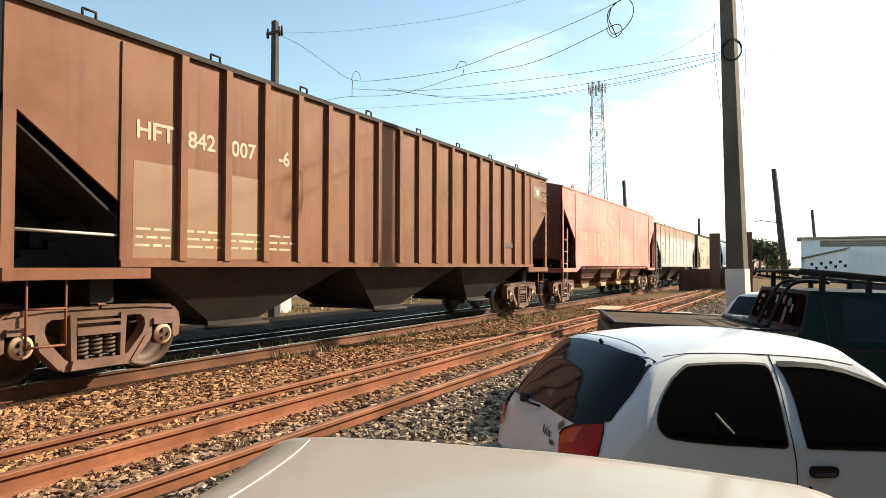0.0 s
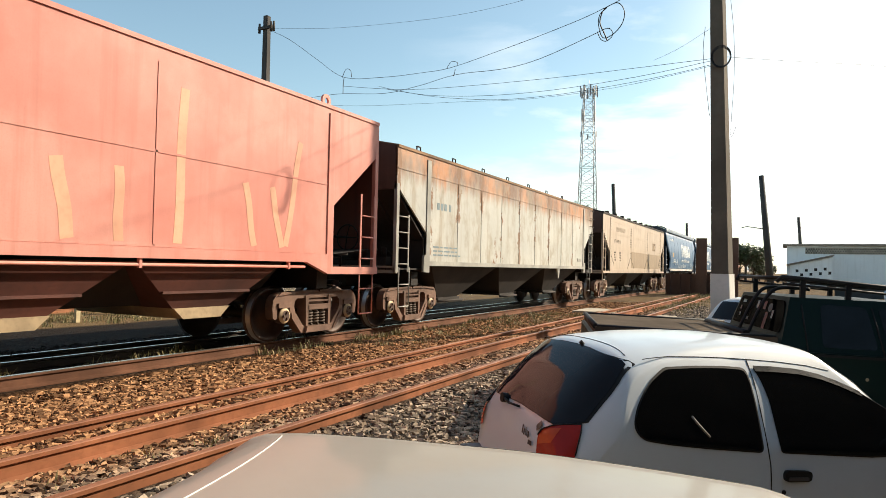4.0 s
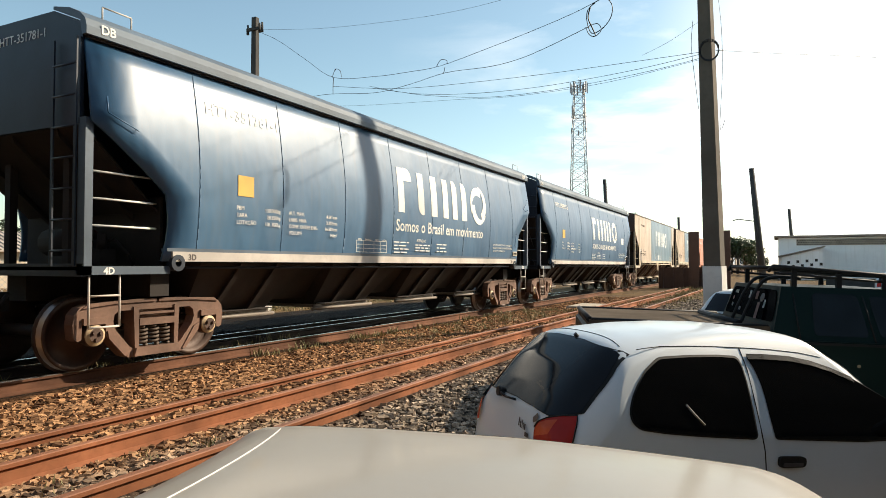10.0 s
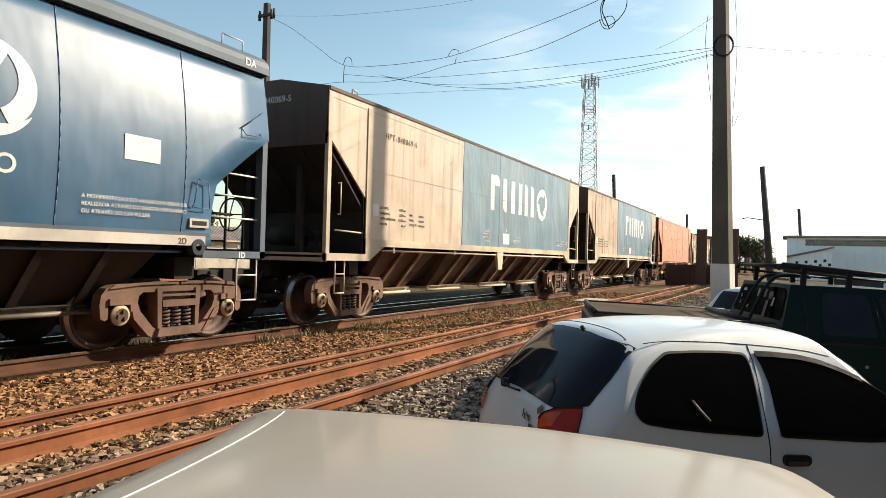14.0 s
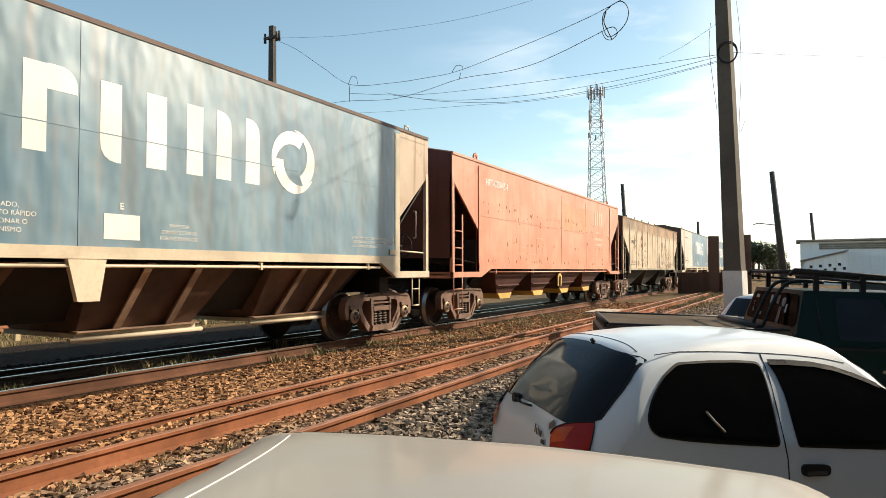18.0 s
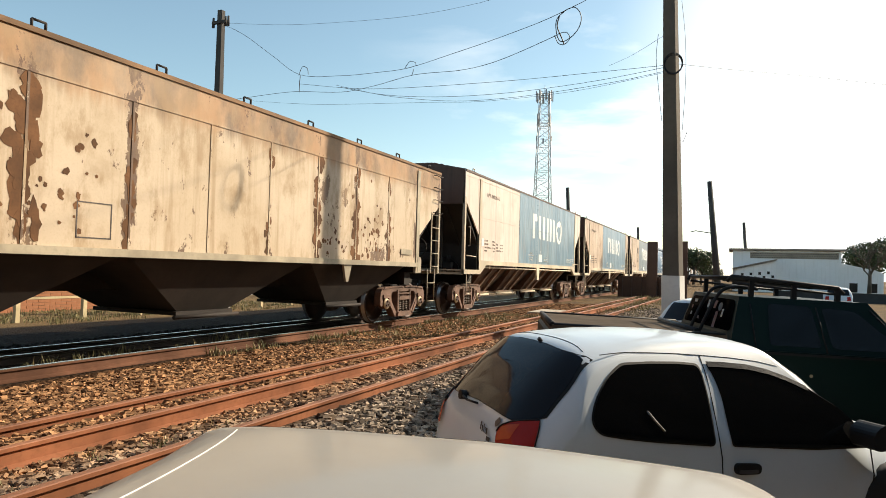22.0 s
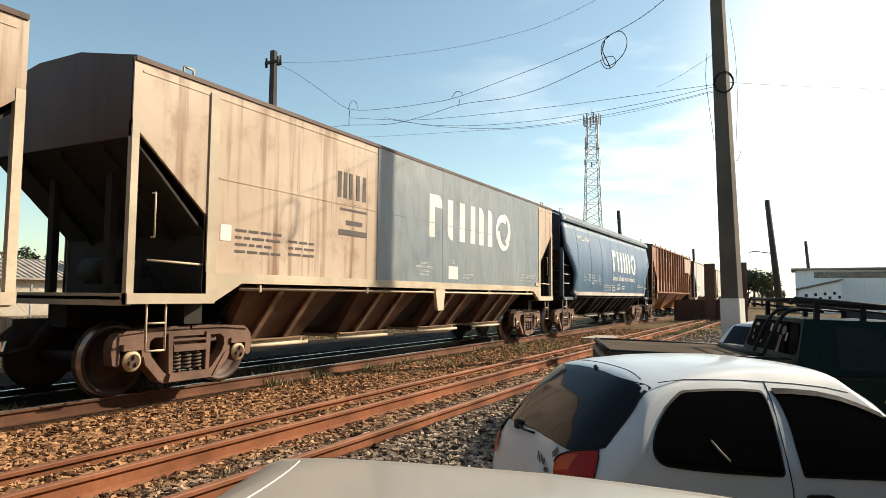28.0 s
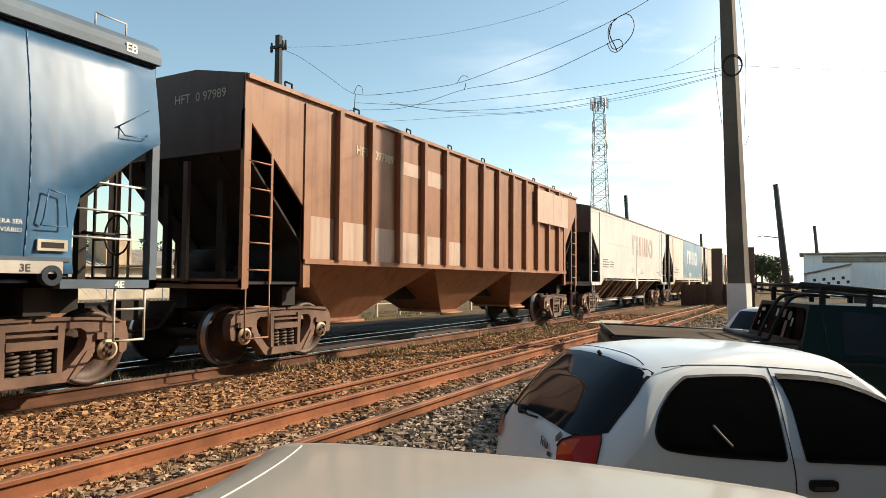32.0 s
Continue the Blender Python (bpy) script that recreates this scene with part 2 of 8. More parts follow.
RAIL_RUST = plain("rusty_rail", (0.26, 0.102, 0.049), 0.85, 0.0, 0.4, 4, 0.4, spec=0.2)
RAIL_BROWN = plain("brown_rail_side", (0.155, 0.072, 0.042), 0.85, 0.0, 0.4, 4, 0.4, spec=0.2)
RAIL_WORN = plain("worn_rusty_rail_head", (0.30, 0.130, 0.068), 0.55, 0.15, 0.3, 4, 0.25)
# inner rail sides, with the train's shade put into their colour
RAIL_SHADED = plain("shade_dark_rail_side", (0.045, 0.026, 0.018), 0.7, 0.0, 0.35, 4, 0.3)
RAIL_HEAD = plain("worn_rail_head", (0.62, 0.58, 0.54), 0.26, 0.85, 0.2, 3, 0.1)
WHITE_PAINT = plain("white_lettering", (0.82, 0.81, 0.76), 0.55, 0, 0.12, 3, 0.05)
DARK_PAINT = plain("dark_lettering", (0.10, 0.08, 0.07), 0.7, 0, 0.3, 5, 0.05)
RUBBER = plain("rubber", (0.02, 0.02, 0.02), 0.8, 0, 0.3, 10, 0.2)
GLASS = glass_dark("dark_glass")

# ---- building helpers ----
def box(bm, x0, x1, y0, y1, z0, z1, mi=0):
    vs = [bm.verts.new(p) for p in ((x0, y0, z0), (x1, y0, z0), (x1, y1, z0), (x0, y1, z0), (x0, y0, z1), (x1, y0, z1), (x1, y1, z1), (x0, y1, z1))]
    for f in ((0, 3, 2, 1), (4, 5, 6, 7), (0, 1, 5, 4), (1, 2, 6, 5), (2, 3, 7, 6), (3, 0, 4, 7)):
        bm.faces.new([vs[i] for i in f]).material_index = mi
    return vs


def prism(bm, poly, d0, d1, axis="x", mi=0):
    """A flat polygon pushed along an axis. x: (y, z) points; y: (x, z) points; z: (x, y) points."""
    def at(p, d):
        return (d, *p) if axis == "x" else (p[0], d, p[1]) if axis == "y" else (*p, d)
    a = [bm.verts.new(at(p, d0)) for p in poly]
    b = [bm.verts.new(at(p, d1)) for p in poly]
    fs = [bm.faces.new(a), bm.faces.new(b[::-1])]
    n = len(poly)
    for i in range(n):
        fs.append(bm.faces.new((a[i], b[i], b[(i + 1) % n], a[(i + 1) % n])))
    for f in fs:
        f.material_index = mi
    return fs


def rod(bm, p, q, r, n=8, r2=None, mi=0, smooth=True, caps=True):
    p, q = Vector(p), Vector(q)
    d = q - p
    if d.length < 1e-6:
        return
    u = d.orthogonal().normalized()
    w = d.normalized().cross(u)
    r2 = r if r2 is None else r2
    ring = [(math.cos(2 * math.pi * i / n), math.sin(2 * math.pi * i / n)) for i in range(n)]
    a = [bm.verts.new(p + r * (c * u + s * w)) for c, s in ring]
    b = [bm.verts.new(q + r2 * (c * u + s * w)) for c, s in ring]
    for i in range(n):
        f = bm.faces.new((a[i], a[(i + 1) % n], b[(i + 1) % n], b[i]))
        f.smooth, f.material_index = smooth, mi
    if caps:
        for f in (bm.faces.new(a[::-1]), bm.faces.new(b)):
            f.material_index = mi


def rods(bm, pts, r, n=6, mi=0):
    for p, q in zip(pts, pts[1:]):
        rod(bm, p, q, r, n, mi=mi)


def tube(bm, pts, r, n=6):
    """One continuous bent rod through the points."""
    P = [Vector(p) for p in pts]
    up = (P[-1] - P[0]).orthogonal().normalized()
    loops = []
    for i, p in enumerate(P):
        d = (P[min(i + 1, len(P) - 1)] - P[max(i - 1, 0)]).normalized()
        u = (up - d * up.dot(d))
        u = u.normalized() if u.length > 1e-4 else d.orthogonal().normalized()
        up, w = u, d.cross(u)
        loops.append([bm.verts.new(p + r * (math.cos(2 * math.pi * k / n) * u + math.sin(2 * math.pi * k / n) * w)) for k in range(n)])
    for a, b in zip(loops, loops[1:]):
        for k in range(n):
            bm.faces.new((a[k], a[(k + 1) % n], b[(k + 1) % n], b[k])).smooth = True
    bm.faces.new(loops[0][::-1]), bm.faces.new(loops[-1])


def ring_solid(bm, centre, r0, r1, x0, x1, n=24, mi=0):
    """A flat ring round the x axis, from x0 to x1."""
    cx, cy, cz = centre
    def loop(r, x):
        return [bm.verts.new((cx + x, cy + r * math.cos(2 * math.pi * i / n), cz + r * math.sin(2 * math.pi * i / n))) for i in range(n)]
    a, b, c, d = loop(r0, x0), loop(r1, x0), loop(r1, x1), loop(r0, x1)
    for p, q in ((a, b), (b, c), (c, d), (d, a)):
        for i in range(n):
            f = bm.faces.new((p[i], p[(i + 1) % n], q[(i + 1) % n], q[i]))
            f.material_index = mi


def mesh_of(bm, name, mats):
    bmesh.ops.recalc_face_normals(bm, faces=bm.faces)
    me = bpy.data.meshes.new(name)
    bm.to_mesh(me)
    bm.free()
    for m in (mats if isinstance(mats, (list, tuple)) else [mats]):
        me.materials.append(m)
    return me


def part(name, bm, material, parent, label="", at=None):
    """One mesh object under a thing or part. bm: a bmesh, or a mesh that alike pieces share."""
    me = bm if isinstance(bm, bpy.types.Mesh) else mesh_of(bm, name, material)
    ob = new(name, me)
    ob.parent = parent
    if at is not None:
        ob.matrix_basis = at
    if label:
        ob["label"] = label
    return ob


def thing(name, label, category, at=None, group="", kind=""):
    ob = new(name)
    ob.empty_display_size = 0.3
    if at is not None:
        ob.matrix_basis = at
    return tagged(ob, label, category, group, kind)


def solid(name, bm, material, label="", category="", at=None, group="", kind=""):
    ob = new(name, bm if isinstance(bm, bpy.types.Mesh) else mesh_of(bm, name, material))
    if at is not None:
        ob.matrix_basis = at
    return tagged(ob, label, category, group, kind)


def bevel(bm, w=0.01, seg=2, angle=35):
    es = [e for e in bm.edges if len(e.link_faces) == 2 and e.calc_face_angle(0) > radians(angle)]
    if es:
        bmesh.ops.bevel(bm, geom=es, offset=w, segments=seg, affect="EDGES", profile=0.6, clamp_overlap=True)


TEXTS = {}


def text_mesh(body, size, material, align="LEFT", spacing=1.0, bold=0.0):
    key = (body, size, material.name, align, spacing, bold)
    if key not in TEXTS:
        cu = bpy.data.curves.new("lettering", "FONT")
        cu.body, cu.size, cu.align_x = body, size, align
        cu.space_character = spacing
        cu.extrude, cu.offset = 0.0015, bold
        cu.resolution_u = 3
        tmp = bpy.data.objects.new("lettering", cu)
        me = bpy.data.meshes.new_from_object(tmp)
        bpy.data.objects.remove(tmp)
        bpy.data.curves.remove(cu)
        me.materials.clear()
        me.materials.append(material)
        TEXTS[key] = me
    return TEXTS[key]


def bars(rows, material, depth=0.003):
    """Plain bars for writing that cannot be read: (y0, y1, z0, z1) on the plane x = 0, standing proud by depth."""
    bm = bmesh.new()
    for y0, y1, z0, z1 in rows:
        box(bm, 0, depth, y0, y1, z0, z1)
    return mesh_of(bm, "bars", material)

# ---- ground, ballast, rails ----
G = -0.55            # level of the car park; the rail heads are at 0
TRACK_X = -8.54      # centre line of the train's track
RAILS_MAIN = (-7.74, -8.74, -9.34)
RAILS_SIDE = (-5.12, -4.56, -3.62)


# the ballast lies against the siding rails on their far sides
BED_X = (-400, -26, -15.5, -13.2, -11.0, -10.3, -6.9, -6.2, -5.30, -5.05, -4.70, -4.60, -4.48, -4.30, -3.75, -3.50, -2.9, -2.2, -0.8, 500)
BED_Z = (-0.5, -0.5, -0.44, -0.42, -0.34, -0.175, -0.165, -0.15, -0.085, -0.090, -0.075, -0.12, -0.165, -0.155, -0.085, -0.135, -0.18, -0.26, G, G)


def ground_z(x, y):
    """Height of the ground across the line."""
    return float(np.interp(x, BED_X, BED_Z))


def ground_material():
    m, nt, b = nodes_of("ballast_and_dirt")
    v = coords(nt)
    sep = nt.nodes.new("ShaderNodeSeparateXYZ")
    nt.links.new(v, sep.inputs[0])
    cells = nt.nodes.new("ShaderNodeTexVoronoi")
    cells.inputs["Scale"].default_value = 15.0
    nt.links.new(v, cells.inputs["Vector"])
    grey = mixc(nt, cells.outputs["Color"], (0.030, 0.024, 0.019), (0.12, 0.10, 0.08))
    rusty = mixc(nt, cells.outputs["Color"], (0.032, 0.015, 0.008), (0.15, 0.075, 0.034))
    big = noise_node(nt, v, 0.35, 5, 0.6)
    add = nt.nodes.new("ShaderNodeMath")
    add.operation = "MULTIPLY_ADD"
    nt.links.new(big, add.inputs[0])
    add.inputs[1].default_value = 1.6
    nt.links.new(sep.outputs[0], add.inputs[2])
    k = mixc(nt, ramp(nt, add.outputs[0], -3.6, -2.2), rusty, grey)
    # dry earth away from the track, grass on the far verge
    earth = mixc(nt, noise_node(nt, v, 1.5, 6, 0.7), (0.10, 0.070, 0.042), (0.19, 0.135, 0.085))
    grass = mixc(nt, noise_node(nt, v, 2.2, 7, 0.75), (0.12, 0.078, 0.036), (0.27, 0.175, 0.085))
    k = mixc(nt, ramp(nt, add.outputs[0], -0.6, 1.2), k, earth)
    k = mixc(nt, ramp(nt, add.outputs[0], -14.6, -15.6), k, grass)
    # the train's shade, painted as a near-black strip under and beyond it
    under_shade = mixc(nt, cells.outputs["Color"], (0.010, 0.008, 0.007), (0.035, 0.027, 0.021))
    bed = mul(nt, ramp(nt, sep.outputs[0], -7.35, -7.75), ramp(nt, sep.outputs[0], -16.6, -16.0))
    k = mixc(nt, mul(nt, bed, 0.97), k, under_shade)
    far = mixc(nt, ramp(nt, noise_node(nt, v, 0.8, 6, 0.7), 0.45, 0.6), earth, grass)
    k = mixc(nt, ramp(nt, sep.outputs[1], 24.0, 34.0), k, far)
    nt.links.new(k, b.inputs["Base Color"])
    b.inputs["Roughness"].default_value = 0.95
    b.inputs["Specular IOR Level"].default_value = 0.08
    fine = noise_node(nt, v, 9.0, 6, 0.7)
    mixh = nt.nodes.new("ShaderNodeMath")
    mixh.operation = "SUBTRACT"
    nt.links.new(fine, mixh.inputs[0])
    nt.links.new(cells.outputs["Distance"], mixh.inputs[1])
    bump(nt, b, mixh.outputs[0], 0.9, 0.05)
    return m


def make_ground():
    xs = [-2500, -800, -300, -120, -60, -40, -30, -26, -20, -15.5, -13.2, -12, -11, -10.3, -9, -8, -6.9, -6.2, -5.75, -5.30, -5.05, -4.70, -4.60, -4.48, -4.30, -4.0, -3.75, -3.50, -3.2, -2.9, -2.5, -2.2, -1.5, -0.8, 0, 2, 5, 10, 20, 40, 80, 200, 700, 2500]
    ys = [-2500, -600, -200, -80, -40, -20, -10, -5] + [i * 1.0 for i in range(-2, 46)] + [50, 60, 75, 100, 150, 300, 700, 2500]
    bm = bmesh.new()
    grid = []
    for y in ys:
        row = []
        for x in xs:
            z = ground_z(x, y)
            if abs(x) < 60 and abs(y) < 60 and (x < -10.5 or x > -2.8):
                z += 0.035 * noise.noise((x * 0.6, y * 0.6, 0))
            row.append(bm.verts.new((x, y, z)))
        grid.append(row)
    for r0, r1 in zip(grid, grid[1:]):
        for i in range(len(xs) - 1):
            bm.faces.new((r0[i], r0[i + 1], r1[i + 1], r1[i])).smooth = True
    return solid("ground", bm, ground_material(), "brown ballast and dry earth beside the railway", "ground", kind="structure")


make_ground()

RAIL_PROFILE = [(-0.07, -0.165), (0.07, -0.165), (0.07, -0.150), (0.012, -0.128), (0.009, -0.045), (0.036, -0.032), (0.036, -0.006), (0.028, 0.0), (-0.028, 0.0), (-0.036, -0.006), (-0.036, -0.032), (-0.009, -0.045), (-0.012, -0.128), (-0.07, -0.150)]


def make_rail(name, x, y0, y1, head, label, z=0.0, side=None):
    bm = bmesh.new()
    fs = prism(bm, [(x + px, z + pz) for px, pz in RAIL_PROFILE], y0, y1, "y")
    for f in fs[2:]:
        if all(v.co.z > z - 0.007 for v in f.verts):
            f.material_index = 1
    return solid(name, bm, [side or RAIL_RUST, head], label, "rail", group="rails", kind="structure")


for rx in RAILS_MAIN:
    make_rail("rail", rx, -200, 600, RAIL_HEAD, "rust-sided steel rail with a polished running top", side=RAIL_SHADED if rx < -8 else RAIL_BROWN)
for rx in RAILS_SIDE:
    make_rail("rail", rx, -60, 41.5, RAIL_WORN, "rusty brown steel rail of the disused siding")


# plain unseen walls behind and beside the stand, added to block sky light
bm = bmesh.new()
box(bm, -5.2, 40, -7.4, -7.0, -0.8, 11.0)
solid("light_block_south", bm, plain("light_block_wall", (0.055, 0.045, 0.038), 0.9, 0, 0.2, 1.5, 0.2, spec=0.1), "unseen brown wall added to block light behind the stand", "wall", kind="structure")
bm = bmesh.new()
box(bm, -46, -17.0, -7.4, -7.0, -0.8, 9.0)
solid("light_block_west", bm, plain("light_block_wall", (0.13, 0.095, 0.07)), "unseen brown wall added to block light across the tracks", "wall", kind="structure")
# added tall, so the blue wagons reflect less bright sky
bm = bmesh.new()
box(bm, 22.0, 22.4, -7.0, 29.0, -0.8, 20.0)
solid("light_block_east", bm, plain("light_block_wall", (0.13, 0.095, 0.07)), "unseen tall brown wall added to block light beside the car park", "wall", kind="structure")
# ---- the train ----
# distance run by the train after t seconds
def train_run(t):
    u = t / 32.0
    return -(209.529 * u + 20.232 * u ** 2 + 6.585 * u ** 3 - 3.785 * u ** 4)


WHEEL_R = 0.46
SHARED = {}


def shared(key, make):
    if key not in SHARED:
        SHARED[key] = make()
    return SHARED[key]


def lathe(bm, prof, n=28, mi=None):
    """Turn (x, r) points round the x axis."""
    loops = [[bm.verts.new((x, r * math.cos(2 * math.pi * i / n), r * math.sin(2 * math.pi * i / n))) for i in range(n)] for x, r in prof]
    for k, (a, b) in enumerate(zip(loops, loops[1:])):
        for i in range(n):
            f = bm.faces.new((a[i], a[(i + 1) % n], b[(i + 1) % n], b[i]))
            f.smooth = True
            f.material_index = mi[k] if mi else 0
    bm.faces.new(loops[0][::-1])
    bm.faces.new(loops[-1])


def wheelset_mesh():
    bm = bmesh.new()
    R = WHEEL_R
    for s in (1, -1):
        prof = [(0.70, 0.10), (0.70, R - 0.07), (0.725, R + 0.028), (0.755, R + 0.026), (0.765, R), (0.86, R - 0.006), (0.865, R - 0.06), (0.80, R - 0.08), (0.775, 0.20), (0.86, 0.15), (0.87, 0.09)]
        lathe(bm, [(s * x, r) for x, r in prof], 28, [0, 0, 0, 0, 1, 0, 0, 0, 0, 0])
        lathe(bm, [(s * 0.86, 0.075), (s * 1.06, 0.075)], 12)
        lathe(bm, [(s * 1.06, 0.135), (s * 1.19, 0.135), (s * 1.205, 0.125), (s * 1.205, 0.10), (s * 1.225, 0.09)], 18, [0, 2, 2, 2])
        for i in range(3):
            a = 2 * math.pi * i / 3
            rod(bm, (s * 1.22, 0.055 * math.cos(a), 0.055 * math.sin(a)), (s * 1.25, 0.055 * math.cos(a), 0.055 * math.sin(a)), 0.024, 6, mi=0)
    lathe(bm, [(-0.80, 0.085), (0.80, 0.085)], 12)
    return mesh_of(bm, "wheelset", [WHEEL, TREAD, CAP])


def side_frame_mesh():
    """A cast three-piece side frame in its own space: bogie centre at y = 0, rail head at z = 0."""
    bm = bmesh.new()
    t0, t1 = -0.08, 0.08
    for s in (1, -1):
        # half of the casting: top member, jaw over the bearing, tension member and spring seat
        half = [(0.0, 0.86), (0.56, 0.86), (0.98, 0.835), (1.08, 0.80), (1.15, 0.72), (1.17, 0.60), (1.15, 0.43), (1.10, 0.40), (1.055, 0.42), (1.05, 0.62), (0.74, 0.62), (0.735, 0.45), (0.68, 0.37), (0.48, 0.16), (0.40, 0.13), (0.0, 0.13), (0.0, 0.24), (0.34, 0.24), (0.40, 0.27), (0.60, 0.50), (0.635, 0.60), (0.62, 0.69), (0.56, 0.735), (0.0, 0.735)]
        prism(bm, [(s * y, z) for y, z in half], t0, t1)
        prism(bm, [(s * 0.36, 0.78), (s * 0.335, 0.20), (s * 0.275, 0.20), (s * 0.28, 0.78)], t0 - 0.02, t1 + 0.022)                                      # column
        prism(bm, [(s * 1.05, 0.67), (s * 1.05, 0.59), (s * 0.74, 0.59), (s * 0.74, 0.67)], t0 - 0.03, t1 + 0.035)                                         # bearing adapter
        prism(bm, [(s * 0.72, 0.50), (s * 0.63, 0.46), (s * 0.42, 0.16), (s * 0.48, 0.165), (s * 0.70, 0.40)], t1 - 0.01, t1 + 0.018)                       # rib on the tension member
        prism(bm, [(s * 1.06, 0.79), (s * 0.98, 0.845), (s * 0.30, 0.875), (s * 0.02, 0.875), (s * 0.02, 0.835), (s * 0.60, 0.83)], t1 - 0.01, t1 + 0.025)   # flange along the top member
    prism(bm, [(-0.33, 0.25), (-0.36, 0.14), (0.36, 0.14), (0.33, 0.25)], t0 - 0.03, t1 + 0.05)
    prism(bm, [(-0.275, 0.62), (-0.275, 0.53), (0.275, 0.53), (0.275, 0.62)], t0 - 0.02, t1 + 0.03)
    prism(bm, [(-0.275, 0.70), (-0.275, 0.67), (0.275, 0.67), (0.275, 0.70)], t0, t1 + 0.02)
    bevel(bm, 0.012, 1)
    return mesh_of(bm, "side_frame", BOGIE)


def spring_mesh():
    """One coil spring, a continuous helix."""
    bm = bmesh.new()
    tube(bm, [(0.075 * math.cos(a), 0.075 * math.sin(a), 0.262 + 0.25 * k / 60) for k in range(61) for a in (2 * math.pi * k / 12,)], 0.019, 5)
    return mesh_of(bm, "spring", SPRING)


def bolster_mesh():
    bm = bmesh.new()
    prism(bm, [(-0.26, 0.54), (-0.26, 0.70), (-0.20, 0.74), (0.20, 0.74), (0.26, 0.70), (0.26, 0.54)], -1.13, 1.13)
    box(bm, -1.16, -1.08, -0.30, 0.30, 0.525, 0.60)
    box(bm, 1.08, 1.16, -0.30, 0.30, 0.525, 0.60)
    rod(bm, (0, 0, 0.72), (0, 0, 0.86), 0.2, 12)
    for s in (1, -1):                          # brake beams and shoes
        rod(bm, (-0.8, s * 0.36, 0.40), (0.8, s * 0.36, 0.40), 0.035, 6)
        for q in (0.78, -0.78):
            box(bm, q - 0.05, q + 0.05, s * 0.36 - 0.04, s * 0.36 + 0.05, 0.30, 0.52)
    return mesh_of(bm, "bolster", BOGIE)


def add_bogie(wagon, yc):
    base = part("bogie", shared("bolster", bolster_mesh), None, wagon, "rusty cast-steel freight bogie", pose(0, yc, 0))
    for x in (1.10, -1.10):
        part("side_frame", shared("side_frame", side_frame_mesh), None, base, "", pose(x, 0, 0))
        for y in (-0.175, 0.0, 0.175):
            part("spring", shared("spring", spring_mesh), None, base, "", pose(x, y, 0))
    return [part("wheelset", shared("wheelset", wheelset_mesh), None, wagon, "steel wheels on an axle with bearing caps", pose(0, yc + d, WHEEL_R)) for d in (-0.89, 0.89)]


def add_coupler(wagon, y, s):
    bm = bmesh.new()
    box(bm, -0.11, 0.11, min(y, y + s * 0.55), max(y, y + s * 0.55), 0.74, 0.98)
    prism(bm, [(-0.17, y + s * 0.50), (0.17, y + s * 0.50), (0.19, y + s * 0.68), (0.03, y + s * 0.78), (-0.12, y + s * 0.74)], 0.72, 1.0, "z")
    rods(bm, [(0.25, y + s * 0.1, 0.95), (0.30, y + s * 0.4, 0.62), (0.16, y + s * 0.72, 0.55)], 0.028, 6)
    part("coupler", bm, STEEL_DARK, wagon)


def ladder_mesh(w, z0, z1, step, r=0.014, stile=True):
    """Rungs between two stiles in the plane x = 0, from y = 0 to w."""
    bm = bmesh.new()
    if stile:
        for y in (0, w):
            box(bm, -0.008, 0.012, y - 0.022, y + 0.022, z0, z1)
    z = z0 + step * 0.5
    while z < z1:
        rod(bm, (0.006, 0, z), (0.006, w, z), r, 6)
        z += step
    return bm


def stirrup(wagon, x, y, w, z0, z1, mat):
    bm = bmesh.new()
    rods(bm, [(x, y, z1), (x, y, z0), (x, y + w, z0), (x, y + w, z1)], 0.014, 6)
    rod(bm, (x, y, (z0 + z1) / 2 + 0.05), (x, y + w, (z0 + z1) / 2 + 0.05), 0.013, 6)
    part("step_ladder", bm, mat, wagon)


def grab(wagon, pts, mat, r=0.011):
    bm = bmesh.new()
    rods(bm, pts, r, 6)
    part("grab_iron", bm, mat, wagon)


def side_outline(L, zt, zd1, zd2, yp, zs):
    return [(0.0, zt), (0.0, zd1), (yp, zd2), (yp, zs), (L - yp, zs), (L - yp, zd2), (L, zd1), (L, zt)]


def seam(bm, x, y0, z0, y1, z1, w=0.022, d=0.007):
    """A weld bead or lap strip on the side."""
    a, b = Vector((x, y0, z0)), Vector((x, y1, z1))
    n = (b - a).normalized().cross(Vector((1, 0, 0))) * w / 2
    q = [a + n, a - n, b - n, b + n]
    vs = [bm.verts.new(p) for p in q] + [bm.verts.new(p + Vector((d, 0, 0))) for p in q]
    for f in ((0, 1, 2, 3), (7, 6, 5, 4), (0, 4, 5, 1), (1, 5, 6, 2), (2, 6, 7, 3), (3, 7, 4, 0)):
        bm.faces.new([vs[i] for i in f])


